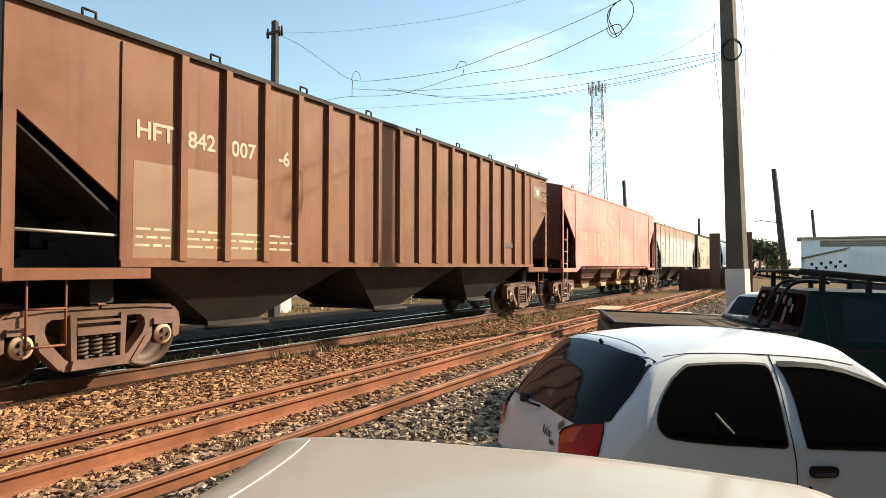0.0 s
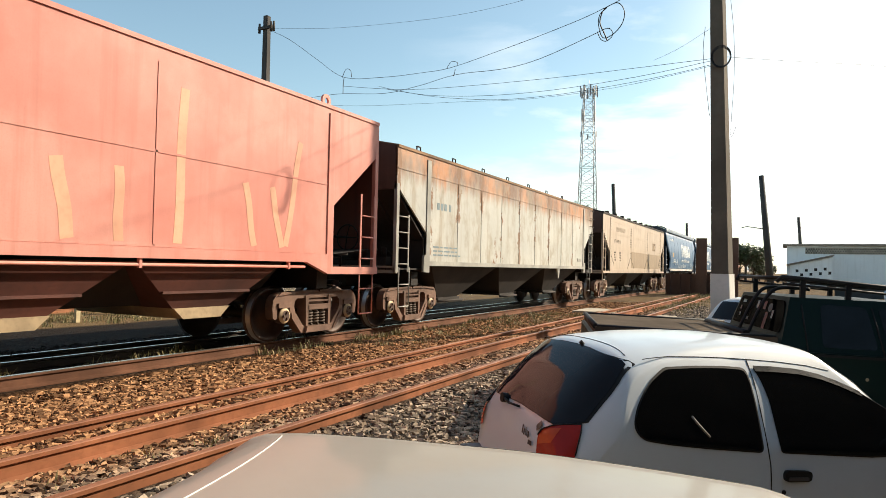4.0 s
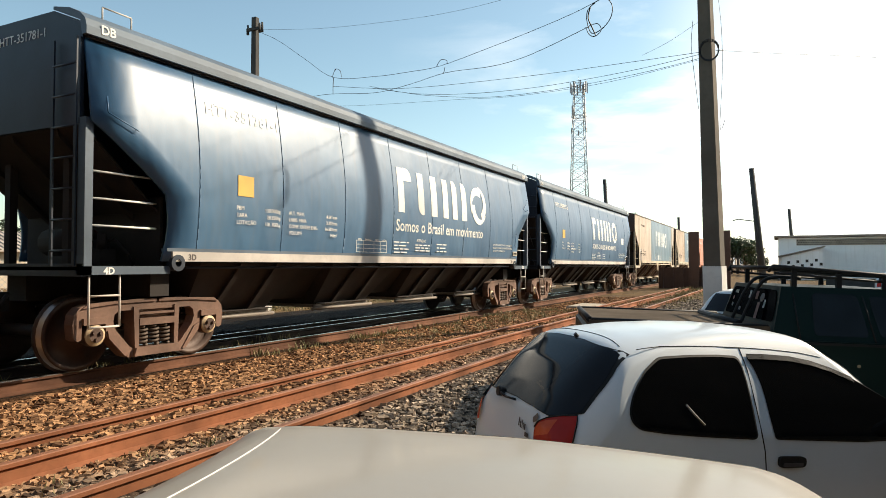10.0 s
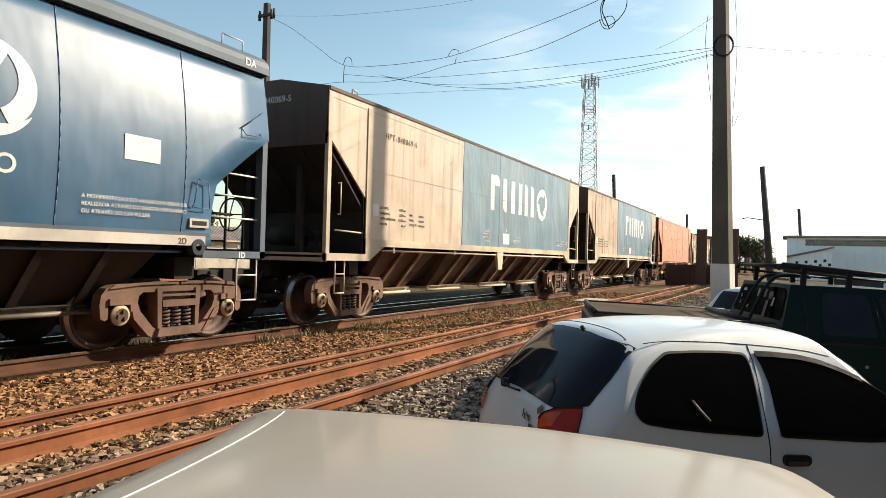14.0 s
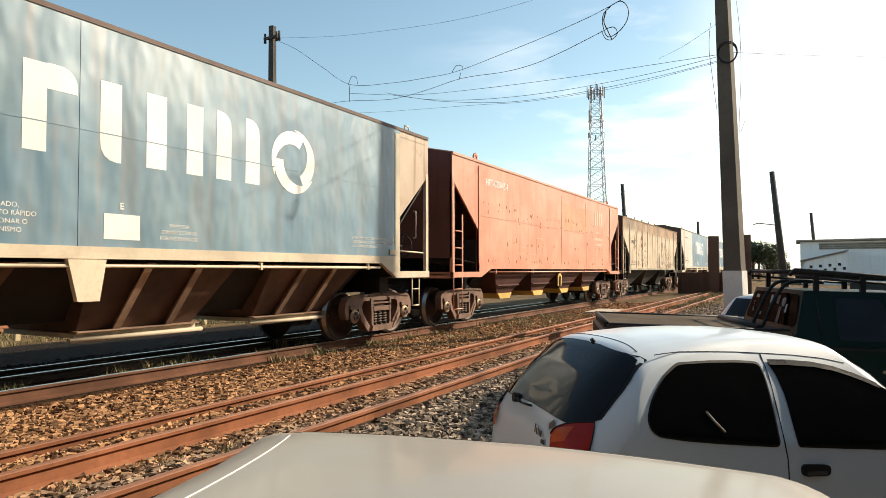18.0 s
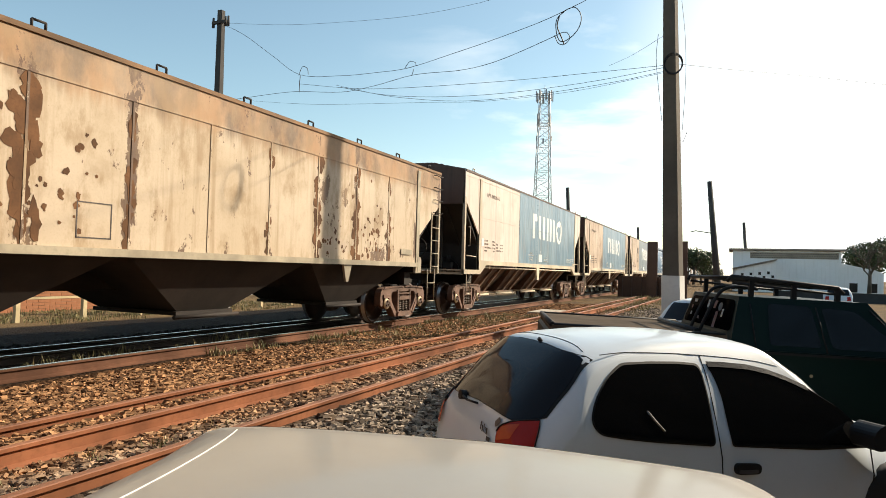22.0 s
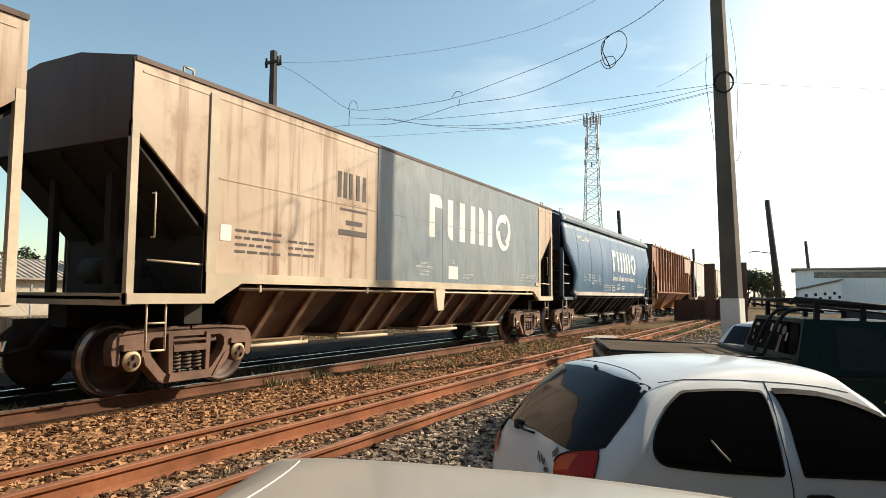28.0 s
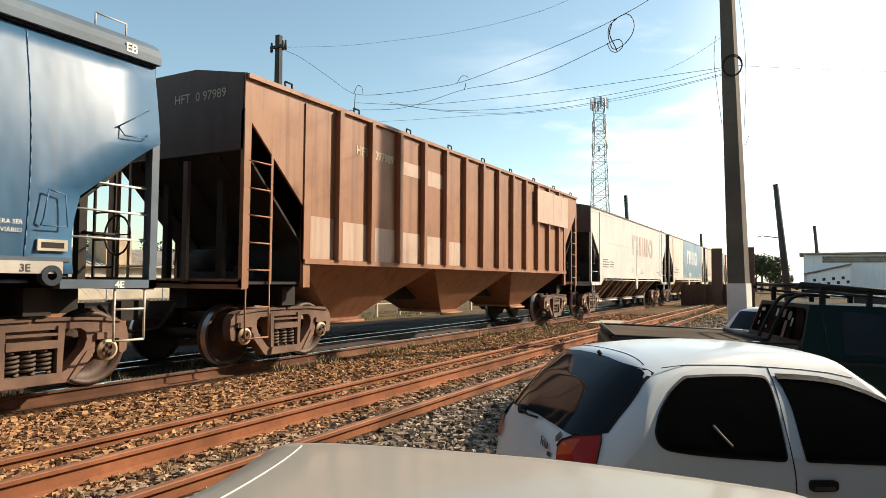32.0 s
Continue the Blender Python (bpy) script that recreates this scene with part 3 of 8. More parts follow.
def hopper_pockets(wagon, centres, half_top, half_bot, z_top, z_bot, mat, gate_mat, half_w=1.36, bot_w=0.95, ribs=0, rib_mat=None, deep_gate=False):
    for c in centres:
        bm = bmesh.new()
        top = [(-half_w, c - half_top, z_top), (half_w, c - half_top, z_top), (half_w, c + half_top, z_top), (-half_w, c + half_top, z_top)]
        bot = [(-bot_w, c - half_bot, z_bot), (bot_w, c - half_bot, z_bot), (bot_w, c + half_bot, z_bot), (-bot_w, c + half_bot, z_bot)]
        a, b = [bm.verts.new(p) for p in top], [bm.verts.new(p) for p in bot]
        bm.faces.new(a[::-1]), bm.faces.new(b)
        for i in range(4):
            bm.faces.new((a[i], a[(i + 1) % 4], b[(i + 1) % 4], b[i]))
        pocket = part("hopper_pocket", bm, mat, wagon)
        for k in range(ribs):
            f = (k + 0.5) / ribs * 2 - 1
            y = c + f * half_bot * 0.92
            b2 = bmesh.new()
            prism(b2, [(half_w - 0.03, z_top), (half_w + 0.07, z_top), (bot_w + 0.12, z_bot + 0.02), (bot_w - 0.02, z_bot + 0.02)], y - 0.014, y + 0.014, "y")
            prism(b2, [(half_w + 0.058, z_top), (half_w + 0.074, z_top), (bot_w + 0.124, z_bot + 0.02), (bot_w + 0.108, z_bot + 0.02)], y - 0.055, y + 0.055, "y")
            part("fin", b2, rib_mat or mat, pocket)
        if ribs:
            b2 = bmesh.new()
            box(b2, bot_w - 0.03, bot_w + 0.13, c - half_bot - 0.06, c + half_bot + 0.06, z_bot + 0.004, z_bot + 0.022)
            part("flange", b2, rib_mat or mat, pocket)
        bm = bmesh.new()
        if deep_gate:
            # a ledge half way down and a tapered chute
            zl = z_bot + 0.42 * (z_top - z_bot)
            k = half_bot + (half_top - half_bot) * 0.42
            kw = bot_w + (half_w - bot_w) * 0.42
            b2 = bmesh.new()
            box(b2, kw - 0.02, kw + 0.06, c - k - 0.02, c + k + 0.02, zl, zl + 0.035)
            part("ledge", b2, mat, pocket)
            prism(bm, [(c - half_bot - 0.14, z_bot + 0.10), (c + half_bot + 0.14, z_bot + 0.10), (c + half_bot - 0.02, z_bot - 0.05), (c - half_bot + 0.02, z_bot - 0.05)], -bot_w - 0.03, bot_w + 0.09)
            part("discharge_gate", bm, gate_mat, pocket, "yellow discharge gate")
            continue
        box(bm, -bot_w - 0.03, bot_w + 0.05, c - half_bot - 0.06, c + half_bot + 0.06, z_bot - 0.06, z_bot - 0.002)
        rod(bm, (bot_w + 0.09, c - half_bot - 0.14, z_bot - 0.085), (bot_w + 0.09, c + half_bot + 0.14, z_bot - 0.085), 0.032, 8)
        part("discharge_gate", bm, gate_mat, pocket)


def brake_gear(wagon, s, y):
    """Reservoir, cylinder and rigging on the end platform."""
    bm = bmesh.new()
    rod(bm, (-0.35, y, 1.62), (0.45, y, 1.62), 0.19, 12)
    rod(bm, (0.55, y + s * 0.12, 1.34), (0.55, y + s * 0.12, 1.66), 0.10, 10)
    box(bm, 0.62, 0.86, y - 0.12, y + 0.10, 1.33, 1.52)
    rod(bm, (0.75, y - 0.02, 1.52), (0.75, y - 0.02, 1.72), 0.06, 8)
    rods(bm, [(0.45, y, 1.62), (0.70, y + s * 0.2, 1.66), (0.95, y + s * 0.22, 1.45), (0.95, y + s * 0.3, 1.30)], 0.02, 6)
    part("brake_gear", bm, STEEL_DARK, wagon)


def common_frame(wagon, L, yp, mat_sill, zlow=1.18):
    """Centre sill, end platforms, couplers, bogies. Returns the wheelsets."""
    bm = bmesh.new()
    box(bm, -0.20, 0.20, 0.15, L - 0.15, 0.86, 1.22)
    box(bm, -1.25, 1.25, 1.12, 1.42, 0.90, 1.20)
    box(bm, -1.25, 1.25, L - 1.42, L - 1.12, 0.90, 1.20)
    part("centre_sill", bm, STEEL_DARK, wagon)
    for s, y in ((-1, 0.0), (1, L)):
        bm = bmesh.new()
        y1 = y - s * yp
        box(bm, -1.45, 1.45, min(y, y1), max(y, y1), zlow + 0.05, zlow + 0.09)
        part("end_platform", bm, STEEL_DARK, wagon)
        bm = bmesh.new()
        box(bm, -1.50, 1.50, min(y, y - s * 0.12), max(y, y - s * 0.12), zlow - 0.02, zlow + 0.13)
        part("end_sill", bm, mat_sill, wagon)
        add_coupler(wagon, y, s)
        brake_gear(wagon, -s, y - s * 0.8)
    bm = bmesh.new()
    rim = [Vector((0.98 + 0.25 * math.cos(2 * math.pi * i / 18), L - 0.16, 1.86 + 0.25 * math.sin(2 * math.pi * i / 18))) for i in range(19)]
    tube(bm, rim, 0.014, 5)
    for i in range(4):
        rod(bm, (0.98, L - 0.19, 1.86), rim[(i * 18) // 4], 0.010, 5)
    rod(bm, (0.98, L - 0.62, 1.86), (0.98, L - 0.15, 1.86), 0.022, 6)
    part("brake_wheel", bm, STEEL_DARK, wagon, "dark spoked hand-brake wheel")
    part("ladder", ladder_mesh(0.42, 1.28, 2.9, 0.36), STEEL_DARK, wagon, "", pose(0.30, L - 0.02, 0, 0, 0, -90))
    return add_bogie(wagon, 1.28) + add_bogie(wagon, L - 1.28)


def end_bulkhead(wagon, L, zt, zpeak, zlow, yin, zin, half, mat, slope_mat):
    """Vertical upper end wall with the roof's gable, the slope sheet under it and its props."""
    for s, y in ((-1, 0.0), (1, L)):
        bm = bmesh.new()
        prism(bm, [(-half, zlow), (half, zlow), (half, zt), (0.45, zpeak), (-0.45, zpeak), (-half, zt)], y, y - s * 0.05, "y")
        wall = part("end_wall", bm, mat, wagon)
        bm = bmesh.new()
        prism(bm, [(y - s * 0.02, zlow + 0.02), (y - s * 0.07, zlow + 0.02), (y - s * (yin + 0.05), zin), (y - s * yin, zin)], -half + 0.04, half - 0.04)
        part("slope_sheet", bm, slope_mat, wall)
        for x in (-0.9, 0.0, 0.9):
            bm = bmesh.new()
            prism(bm, [(y - s * 0.05, zlow), (y - s * yin, zin), (y - s * (yin + 0.02), zin - 0.10), (y - s * 0.07, zlow - 0.10)], x - 0.03, x + 0.03)
            part("stiffener", bm, slope_mat, wall)
        for x in (-0.62, 0.62):
            bm = bmesh.new()
            box(bm, x - 0.06, x + 0.06, y - s * 0.42 - 0.05, y - s * 0.42 + 0.05, 1.25, zlow - 0.24)
            part("prop", bm, STEEL_DARK, wall)


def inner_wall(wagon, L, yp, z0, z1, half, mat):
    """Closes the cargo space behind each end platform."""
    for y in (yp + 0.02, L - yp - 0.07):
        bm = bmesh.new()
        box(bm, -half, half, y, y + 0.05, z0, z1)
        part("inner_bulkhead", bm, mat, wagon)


def add_seams(wagon, mat, x, lines, w=0.022, d=0.007):
    """Weld beads, each a part: (y0, z0, y1, z1)."""
    for y0, z0, y1, z1 in lines:
        bm = bmesh.new()
        seam(bm, x, y0, z0, y1, z1, w, d)
        part("seam", bm, mat, wagon)

def put_text(wagon, body, y, z, size, material, x=1.556, parent=None, spacing=1.0, align="LEFT", bold=0.0, lean=0.0):
    return tagged(part("lettering", text_mesh(body, size, material, align, spacing, bold), None, parent or wagon, "", pose(x, y, z, 90 + lean, 0, 90)), kind="stuff")


def put_bars(wagon, rows, material, x=1.553, parent=None):
    return tagged(part("lettering", bars(rows, material), None, parent or wagon, "", pose(x, 0, 0)), kind="stuff")


def small_print(y0, z0, lines, width, pitch=0.075, height=0.032, seed=1):
    rng = random.Random(seed)
    rows = []
    for i in range(lines):
        y = y0
        while y < y0 + width * rng.uniform(0.8, 1.0):
            w = rng.uniform(0.10, 0.30)
            rows.append((y, min(y + w, y0 + width), z0 - i * pitch, z0 - i * pitch + height))
            y += w + 0.05
    return rows


def emblem(wagon, y0, z0, h, material, bulge=None):
    """The operator's mark as plain shapes: six upright bars and a ring. y0, z0: lower left; h: height."""
    k = h / 0.95
    ob = None
    xs = lambda z: (bulge(z) if bulge else 1.55) + 0.004
    lift = 0.0
    # height span and which corners are rounded off (lower left, lower right, upper right, upper left)
    for dy, w, h0, h1, rounded in ((0.03, 0.25, 0.0, 0.95, (0, 0, 0, 0)), (0.28, 0.34, 0.68, 0.96, (0, 0, 1, 0)), (0.89, 0.27, 0.0, 0.93, (1, 0, 0, 0)), (1.50, 0.29, 0.0, 0.93, (0, 0, 0, 0)), (2.10, 0.27, 0.0, 0.93, (0, 0, 0, 0)), (2.60, 0.27, 0.0, 0.95, (0, 0, 1, 0)), (3.14, 0.28, 0.0, 0.95, (0, 0, 1, 0))):
        bm = bmesh.new()
        za, zb = z0 + h0 * k, z0 + h1 * k
        n, rc = 12, 0.20 * k
        def inset(z, low, high):
            e = 0.0
            if low and z - za < rc:
                e = rc - math.sqrt(max(0.0, rc * rc - (rc - (z - za)) ** 2))
            if high and zb - z < rc:
                e = rc - math.sqrt(max(0.0, rc * rc - (rc - (zb - z)) ** 2))
            return e
        q = [za + (zb - za) * (0.5 - 0.5 * math.cos(math.pi * i / n)) for i in range(n + 1)]
        a = [bm.verts.new((xs(z), y0 + dy * k + inset(z, rounded[0], rounded[3]), z)) for z in q]
        b = [bm.verts.new((xs(z), y0 + (dy + w) * k - inset(z, rounded[1], rounded[2]), z)) for z in q]
        for i in range(n):
            bm.faces.new((a[i], b[i], b[i + 1], a[i + 1]))
        part("mark", bm, material, wagon)
    # three swirling crescents round an open middle
    c, r0, r1 = (y0 + 4.18 * k, z0 + 0.46 * k), 0.25 * k, 0.51 * k
    for a0 in (210, 90, 330):
        bm = bmesh.new()
        lift += 0.0008
        m = 18
        inner, outer = [], []
        for i in range(m + 1):
            f = i / m
            a = radians(a0 - 150 * f)
            ro = r1 - 0.12 * k * max(0.0, f - 0.35) ** 1.5
            ri = r1 - (r1 - r0) * (0.03 + 0.97 * math.sin(0.5 * math.pi * f) ** 0.9)
            for r, row in ((ri, inner), (ro, outer)):
                y, z = c[0] + r * math.cos(a), c[1] + r * math.sin(a)
                row.append(bm.verts.new((xs(z) + lift, y, z)))
        for i in range(m):
            bm.faces.new((inner[i], outer[i], outer[i + 1], inner[i + 1]))
        part("mark", bm, material, wagon)


def flat_roof(wagon, L, zt, zpeak, half, mat):
    bm = bmesh.new()
    prism(bm, [(-half - 0.02, zt - 0.04), (half + 0.02, zt - 0.04), (half + 0.02, zt + 0.02), (0.45, zpeak + 0.02), (-0.45, zpeak + 0.02), (-half - 0.02, zt + 0.02)], 0.012, L - 0.012, "y")
    roof = part("roof", bm, mat, wagon)
    bm = bmesh.new()
    box(bm, -0.36, 0.36, 0.5, L - 0.5, zpeak + 0.02, zpeak + 0.10)
    for i in range(int(L / 1.2)):
        box(bm, -0.40, 0.40, 0.9 + i * 1.2, 1.0 + i * 1.2, zpeak + 0.02, zpeak + 0.13)
    part("roof_hatch", bm, mat, roof)
    return roof


def corner_posts(wagon, L, yp, z0, zd, zt, half, mat, w=0.10, inner=True):
    for side in (1, -1):
        for y, yi in ((0.0, yp), (L - w, L - yp - 0.16)):
            bm = bmesh.new()
            box(bm, side * half - 0.07, side * half + 0.006 * side + (0.0 if side > 0 else 0.07), y, y + w, z0, zd + 0.04)
            part("corner_post", bm, mat, wagon)
            if inner:
                bm = bmesh.new()
                x0, x1 = sorted((side * (half - 0.05), side * (half + 0.022)))
                box(bm, x0, x1, yi, yi + 0.16, z0, zt - 0.12)
                part("side_post", bm, mat, wagon)


def flat_sides(wagon, L, zt, zd1, zd2, yp, zs, half, mat):
    out = []
    for side in (1, -1):
        bm = bmesh.new()
        prism(bm, side_outline(L, zt, zd1, zd2, yp, zs), side * half, side * (half - 0.04))
        out.append(part("side_sheet", bm, mat, wagon))
    return out


def side_sill(wagon, L, yp, half, zs, zlow, mat, gusset=0.65):
    """The long side sill with its gussets down to the end platforms."""
    for side in (1, -1):
        bm = bmesh.new()
        x0, x1 = side * (half + 0.028), side * (half - 0.06)
        prism(bm, [(0.0, zlow), (0.0, zlow + 0.13), (yp, zlow + 0.13), (yp, zs + 0.10), (L - yp, zs + 0.10), (L - yp, zlow + 0.13), (L, zlow + 0.13), (L, zlow), (L - yp - 0.12, zlow), (L - yp - gusset, zs - 0.04), (yp + gusset, zs - 0.04), (yp + 0.12, zlow)], x0, x1)
        part("side_sill", bm, mat, wagon)
    bm = bmesh.new()
    rod(bm, (half - 0.02, yp + gusset, zs - 0.12), (half - 0.02, L - yp - gusset, zs - 0.12), 0.022, 6)
    for i in range(5):
        y = yp + gusset + 0.4 + i * (L - 2 * yp - 2 * gusset - 0.8) / 4
        box(bm, half - 0.045, half + 0.005, y - 0.02, y + 0.02, zs - 0.16, zs - 0.03)
    part("brake_pipe", bm, mat, wagon)


def end_ladders(wagon, L, half, mat, z0=1.30, z1=2.65, y=0.09, w=0.44, low=0.45):
    for yy in (y, L - y - w):
        part("ladder", ladder_mesh(w, z0, z1, 0.40), mat, wagon, "", pose(half - 0.01, yy, 0))
        stirrup(wagon, half - 0.02, yy, w, low, z0, mat)
    part("ladder", ladder_mesh(0.46, 1.3, 3.9, 0.42), mat, wagon, "", pose(-0.95, -0.05, 0, 0, 0, -90))


def grab_row(wagon, y, s, half, z0, z1, n, mat):
    for i in range(n):
        z = z0 + (z1 - z0) * i / max(1, n - 1)
        grab(wagon, [(half + 0.0, y, z), (half + 0.07, y, z), (half + 0.07, y + s * 0.05, z - 0.02), (half + 0.07, y + s * 0.42, z), (half, y + s * 0.42, z)], mat)


def roof_loops(wagon, L, zt, x, n, mat, h=0.12):
    for i in range(n):
        y = 0.8 + i * (L - 1.6) / (n - 1)
        grab(wagon, [(x, y, zt), (x, y, zt + h), (x, y + 0.16, zt + h), (x, y + 0.16, zt)], mat, 0.016)


# pale painted strokes: y and z of both ends, width
STROKES = ((2.25, 2.55, 2.30, 1.62, 0.20), (2.75, 2.6, 2.95, 1.62, 0.28), (3.35, 2.55, 3.35, 1.75, 0.12), (3.95, 2.62, 3.98, 1.95, 0.20), (4.55, 2.62, 4.62, 1.62, 0.18), (5.63, 2.68, 5.80, 1.55, 0.22), (5.00, 2.27, 5.66, 2.25, 0.14), (6.33, 3.02, 6.89, 1.55, 0.26), (6.95, 3.22, 6.90, 1.55, 0.22), (7.35, 2.95, 7.71, 1.55, 0.24), (8.48, 3.45, 7.75, 1.60, 0.18), (8.92, 2.44, 8.92, 1.56, 0.15), (9.58, 2.45, 9.74, 1.56, 0.16), (10.34, 2.45, 10.36, 1.56, 0.13), (11.26, 3.60, 11.21, 1.56, 0.14), (5.50, 3.80, 5.35, 3.0, 0.22), (4.75, 3.8, 4.70, 3.1, 0.20), (6.33, 3.85, 6.33, 3.2, 0.24), (6.4, 3.2, 6.9, 3.22, 0.20), (12.4, 2.5, 12.6, 1.58, 0.12), (12.95, 2.5, 13.2, 1.58, 0.12), (13.6, 3.3, 13.3, 1.6, 0.12), (3.9, 3.85, 3.75, 3.2, 0.18))


def rust_spots(wagon, spots, x, mat):
    """Ragged blotches of rust on the side: (y, z, width, height) each, joined."""
    rng = random.Random(len(spots))
    bm = bmesh.new()
    for y, z, w, h in spots:
        n = 11
        pts = []
        for i in range(n):
            a = 2 * math.pi * i / n
            k = rng.uniform(0.55, 1.15)
            pts.append((y + 0.5 * w * k * math.cos(a), z + 0.5 * h * k * math.sin(a)))
        prism(bm, pts, x + 0.0003, x + rng.uniform(0.0015, 0.0045))
    return tagged(part("rust_blotch", bm, mat, wagon, "flaking dark rust blotches"), kind="stuff")


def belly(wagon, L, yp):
    """The underside of the cargo space between the pockets, coloured near black for its shade."""
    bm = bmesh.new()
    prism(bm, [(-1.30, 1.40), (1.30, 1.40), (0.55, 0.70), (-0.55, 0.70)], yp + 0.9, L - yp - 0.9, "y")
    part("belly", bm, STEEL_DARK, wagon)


# --- types ---
def wagon_panel(label, mats, L, number="", mark=False, split=None, seed=0, dims=False, faded=False, mrc=False):
    """Flat-sided hopper in two colours: primer towards one end, sheeted colour towards the other."""
    side, sill, roofm, blue, markm, ink = mats[:6]
    w = thing("hopper_wagon", label, "freight wagon", group="hopper wagons")
    half, zt, yp, zs, zl = 1.55, 4.18, 1.18, 1.50, 1.18
    wheels = common_frame(w, L, yp, sill)
    sheets = flat_sides(w, L, zt, 3.36, 2.36, yp, zs, half, side)
    flat_roof(w, L, zt, zt + 0.22, half, roofm)
    end_bulkhead(w, L, zt, zt + 0.22, 3.20, 1.2, 2.1, half - 0.02, roofm, STEEL_DARK)
    inner_wall(w, L, yp, 1.2, 2.2, half - 0.08, STEEL_DARK)
    corner_posts(w, L, yp, zl, 3.36, zt, half, sill)
    side_sill(w, L, yp, half, zs, zl, sill)
    add_seams(w, side, half, [(yp + 0.2, 2.91, L - yp - 0.2, 2.91), (L / 2, zs + 0.1, L / 2, zt - 0.06), (L - yp - 0.75, zs + 0.1, L - yp - 0.75, zt - 0.06), (0.12, zt - 0.15, L - 0.12, zt - 0.15)], 0.026)
    if split:
        bm = bmesh.new()
        y0, y1 = split
        n = 26
        for i in range(n):
            a, b = y0 + (y1 - y0) * i / n, y0 + (y1 - y0) * (i + 1) / n
            q = [bm.verts.new((half + 0.009, a, zs + 0.10)), bm.verts.new((half + 0.009, b, zs + 0.10)), bm.verts.new((half + 0.009, b, zt - 0.01)), bm.verts.new((half + 0.009, a, zt - 0.01))]
            bm.faces.new(q)
        bmesh.ops.remove_doubles(bm, verts=bm.verts, dist=0.001)
        bmesh.ops.solidify(bm, geom=bm.faces[:], thickness=0.006)
        part("painted_panel", bm, blue, w, "blue painted side panel")
    if mark:
        o = 0.26 if mats is P12 else 0.0
        emblem(w, 7.02 + o, 2.59, 0.95, markm, (lambda z: 1.5575))
        put_bars(w, [(7.97 + o, 8.44 + o, 1.69, 1.99)], WHITE_PAINT, 1.5595)
        put_text(w, "D" if mats is P12 else "E", 8.17 + o, 2.05, 0.11, WHITE_PAINT, 1.5615, bold=0.002)
        for i, a in enumerate(("CUIDADO,", "MOVIMENTO R\u00c1PIDO", "AO ACIONAR O", "MECANISMO")):
            put_text(w, a, 6.86 + o, 1.98 - i * 0.085, 0.072, WHITE_PAINT, 1.5615, align="CENTER")
        for i, a in enumerate(("TRAFEGAR", "SOMENTE COM AS", "PORTAS TRAVADAS")):
            put_text(w, a, 9.02 + o, 1.87 - i * 0.08, 0.065, WHITE_PAINT, 1.5615, align="CENTER")
        for i, a in enumerate(("A MOVIMENTA\u00c7\u00c3O DO VAG\u00c3O S\u00d3 PODER\u00c1 SER", "REALIZADA ATRAV\u00c9S DO ENGATE FERROVI\u00c1RIO", "OU ATRAV\u00c9S DO CAR PULLER")):
            put_text(w, a, 12.75, 1.90 - i * 0.075, 0.062, WHITE_PAINT, 1.5615)
        bm = bmesh.new()
        box(bm, half + 0.009, half + 0.034, 13.95, 14.25, 1.63, 1.73)
        part("card_holder", bm, sill, w)
        if split:
            add_seams(w, blue, half + 0.009, [(7.67 + o, zs + 0.1, 7.67 + o, zt - 0.02), (split[0] + 0.1, 2.91, split[1] - 0.1, 2.91)], 0.012, 0.004)
    if number:
        put_text(w, number, 1.80, 3.59, 0.175, ink, spacing=1.22)
        part("lettering", text_mesh(number, 0.17, WHITE_PAINT, "CENTER"), None, w, "", pose(0.2, -0.004, 4.0, 90, 0, 0))
    put_bars(w, [(1.42, 1.62, 2.05, 2.28)], WHITE_PAINT)
    if dims:
        for i, (a, b) in enumerate((("ALT. MAX.", "4.570 mm"), ("LARG. MAX.", "3.250 mm"), ("COMP. ENTRE ENG.", "17.100 mm"), ("VOLUME", "145 m\u00b3"))):
            put_text(w, a, 1.68, 2.20 - i * 0.105, 0.072, ink, spacing=0.92)
            put_text(w, b, 2.66, 2.20 - i * 0.105, 0.072, ink, align="RIGHT", spacing=0.92)
        for i, a in enumerate(("PBM", "TARA", "LOTA\u00c7\u00c3O")):
            put_text(w, a, 2.80, 2.12 - i * 0.10, 0.072, ink)
        put_bars(w, small_print(3.20, 2.12, 3, 0.26, 0.10, 0.04, seed), ink)
    else:
        put_bars(w, small_print(1.70, 2.2, 4, 0.95, 0.10, 0.036, seed) + small_print(2.82, 2.12, 3, 0.62, 0.10, 0.036, seed + 5), ink)
    if mrc:
        put_bars(w, [(4.05, 4.15, 3.02, 3.48), (4.22, 4.32, 3.02, 3.48), (4.38, 4.48, 3.02, 3.48), (4.60, 4.70, 3.02, 3.48), (4.80, 4.90, 3.02, 3.48), (4.12, 4.95, 2.80, 2.84), (4.25, 4.85, 2.90, 2.93), (4.3, 4.8, 2.55, 2.63), (4.1, 4.95, 2.36, 2.46)], DARK_PAINT)
    ctr = [L * 0.5 - 4.6, L * 0.5 - 1.75, L * 0.5 + 1.3, L * 0.5 + 4.25]
    hopper_pockets(w, ctr, 1.12, 0.86, 1.42, 0.56, mats[6], sill, 1.44, 0.72, 2, FIN)
    belly(w, L, yp)
    bm = bmesh.new()
    prism(bm, [(L / 2 - 0.20, 1.46), (L / 2 + 0.26, 1.46), (L / 2 + 0.18, 0.98), (L / 2 - 0.08, 0.98)], half - 0.05, half + 0.02)
    part("gate_bracket", bm, sill, w)
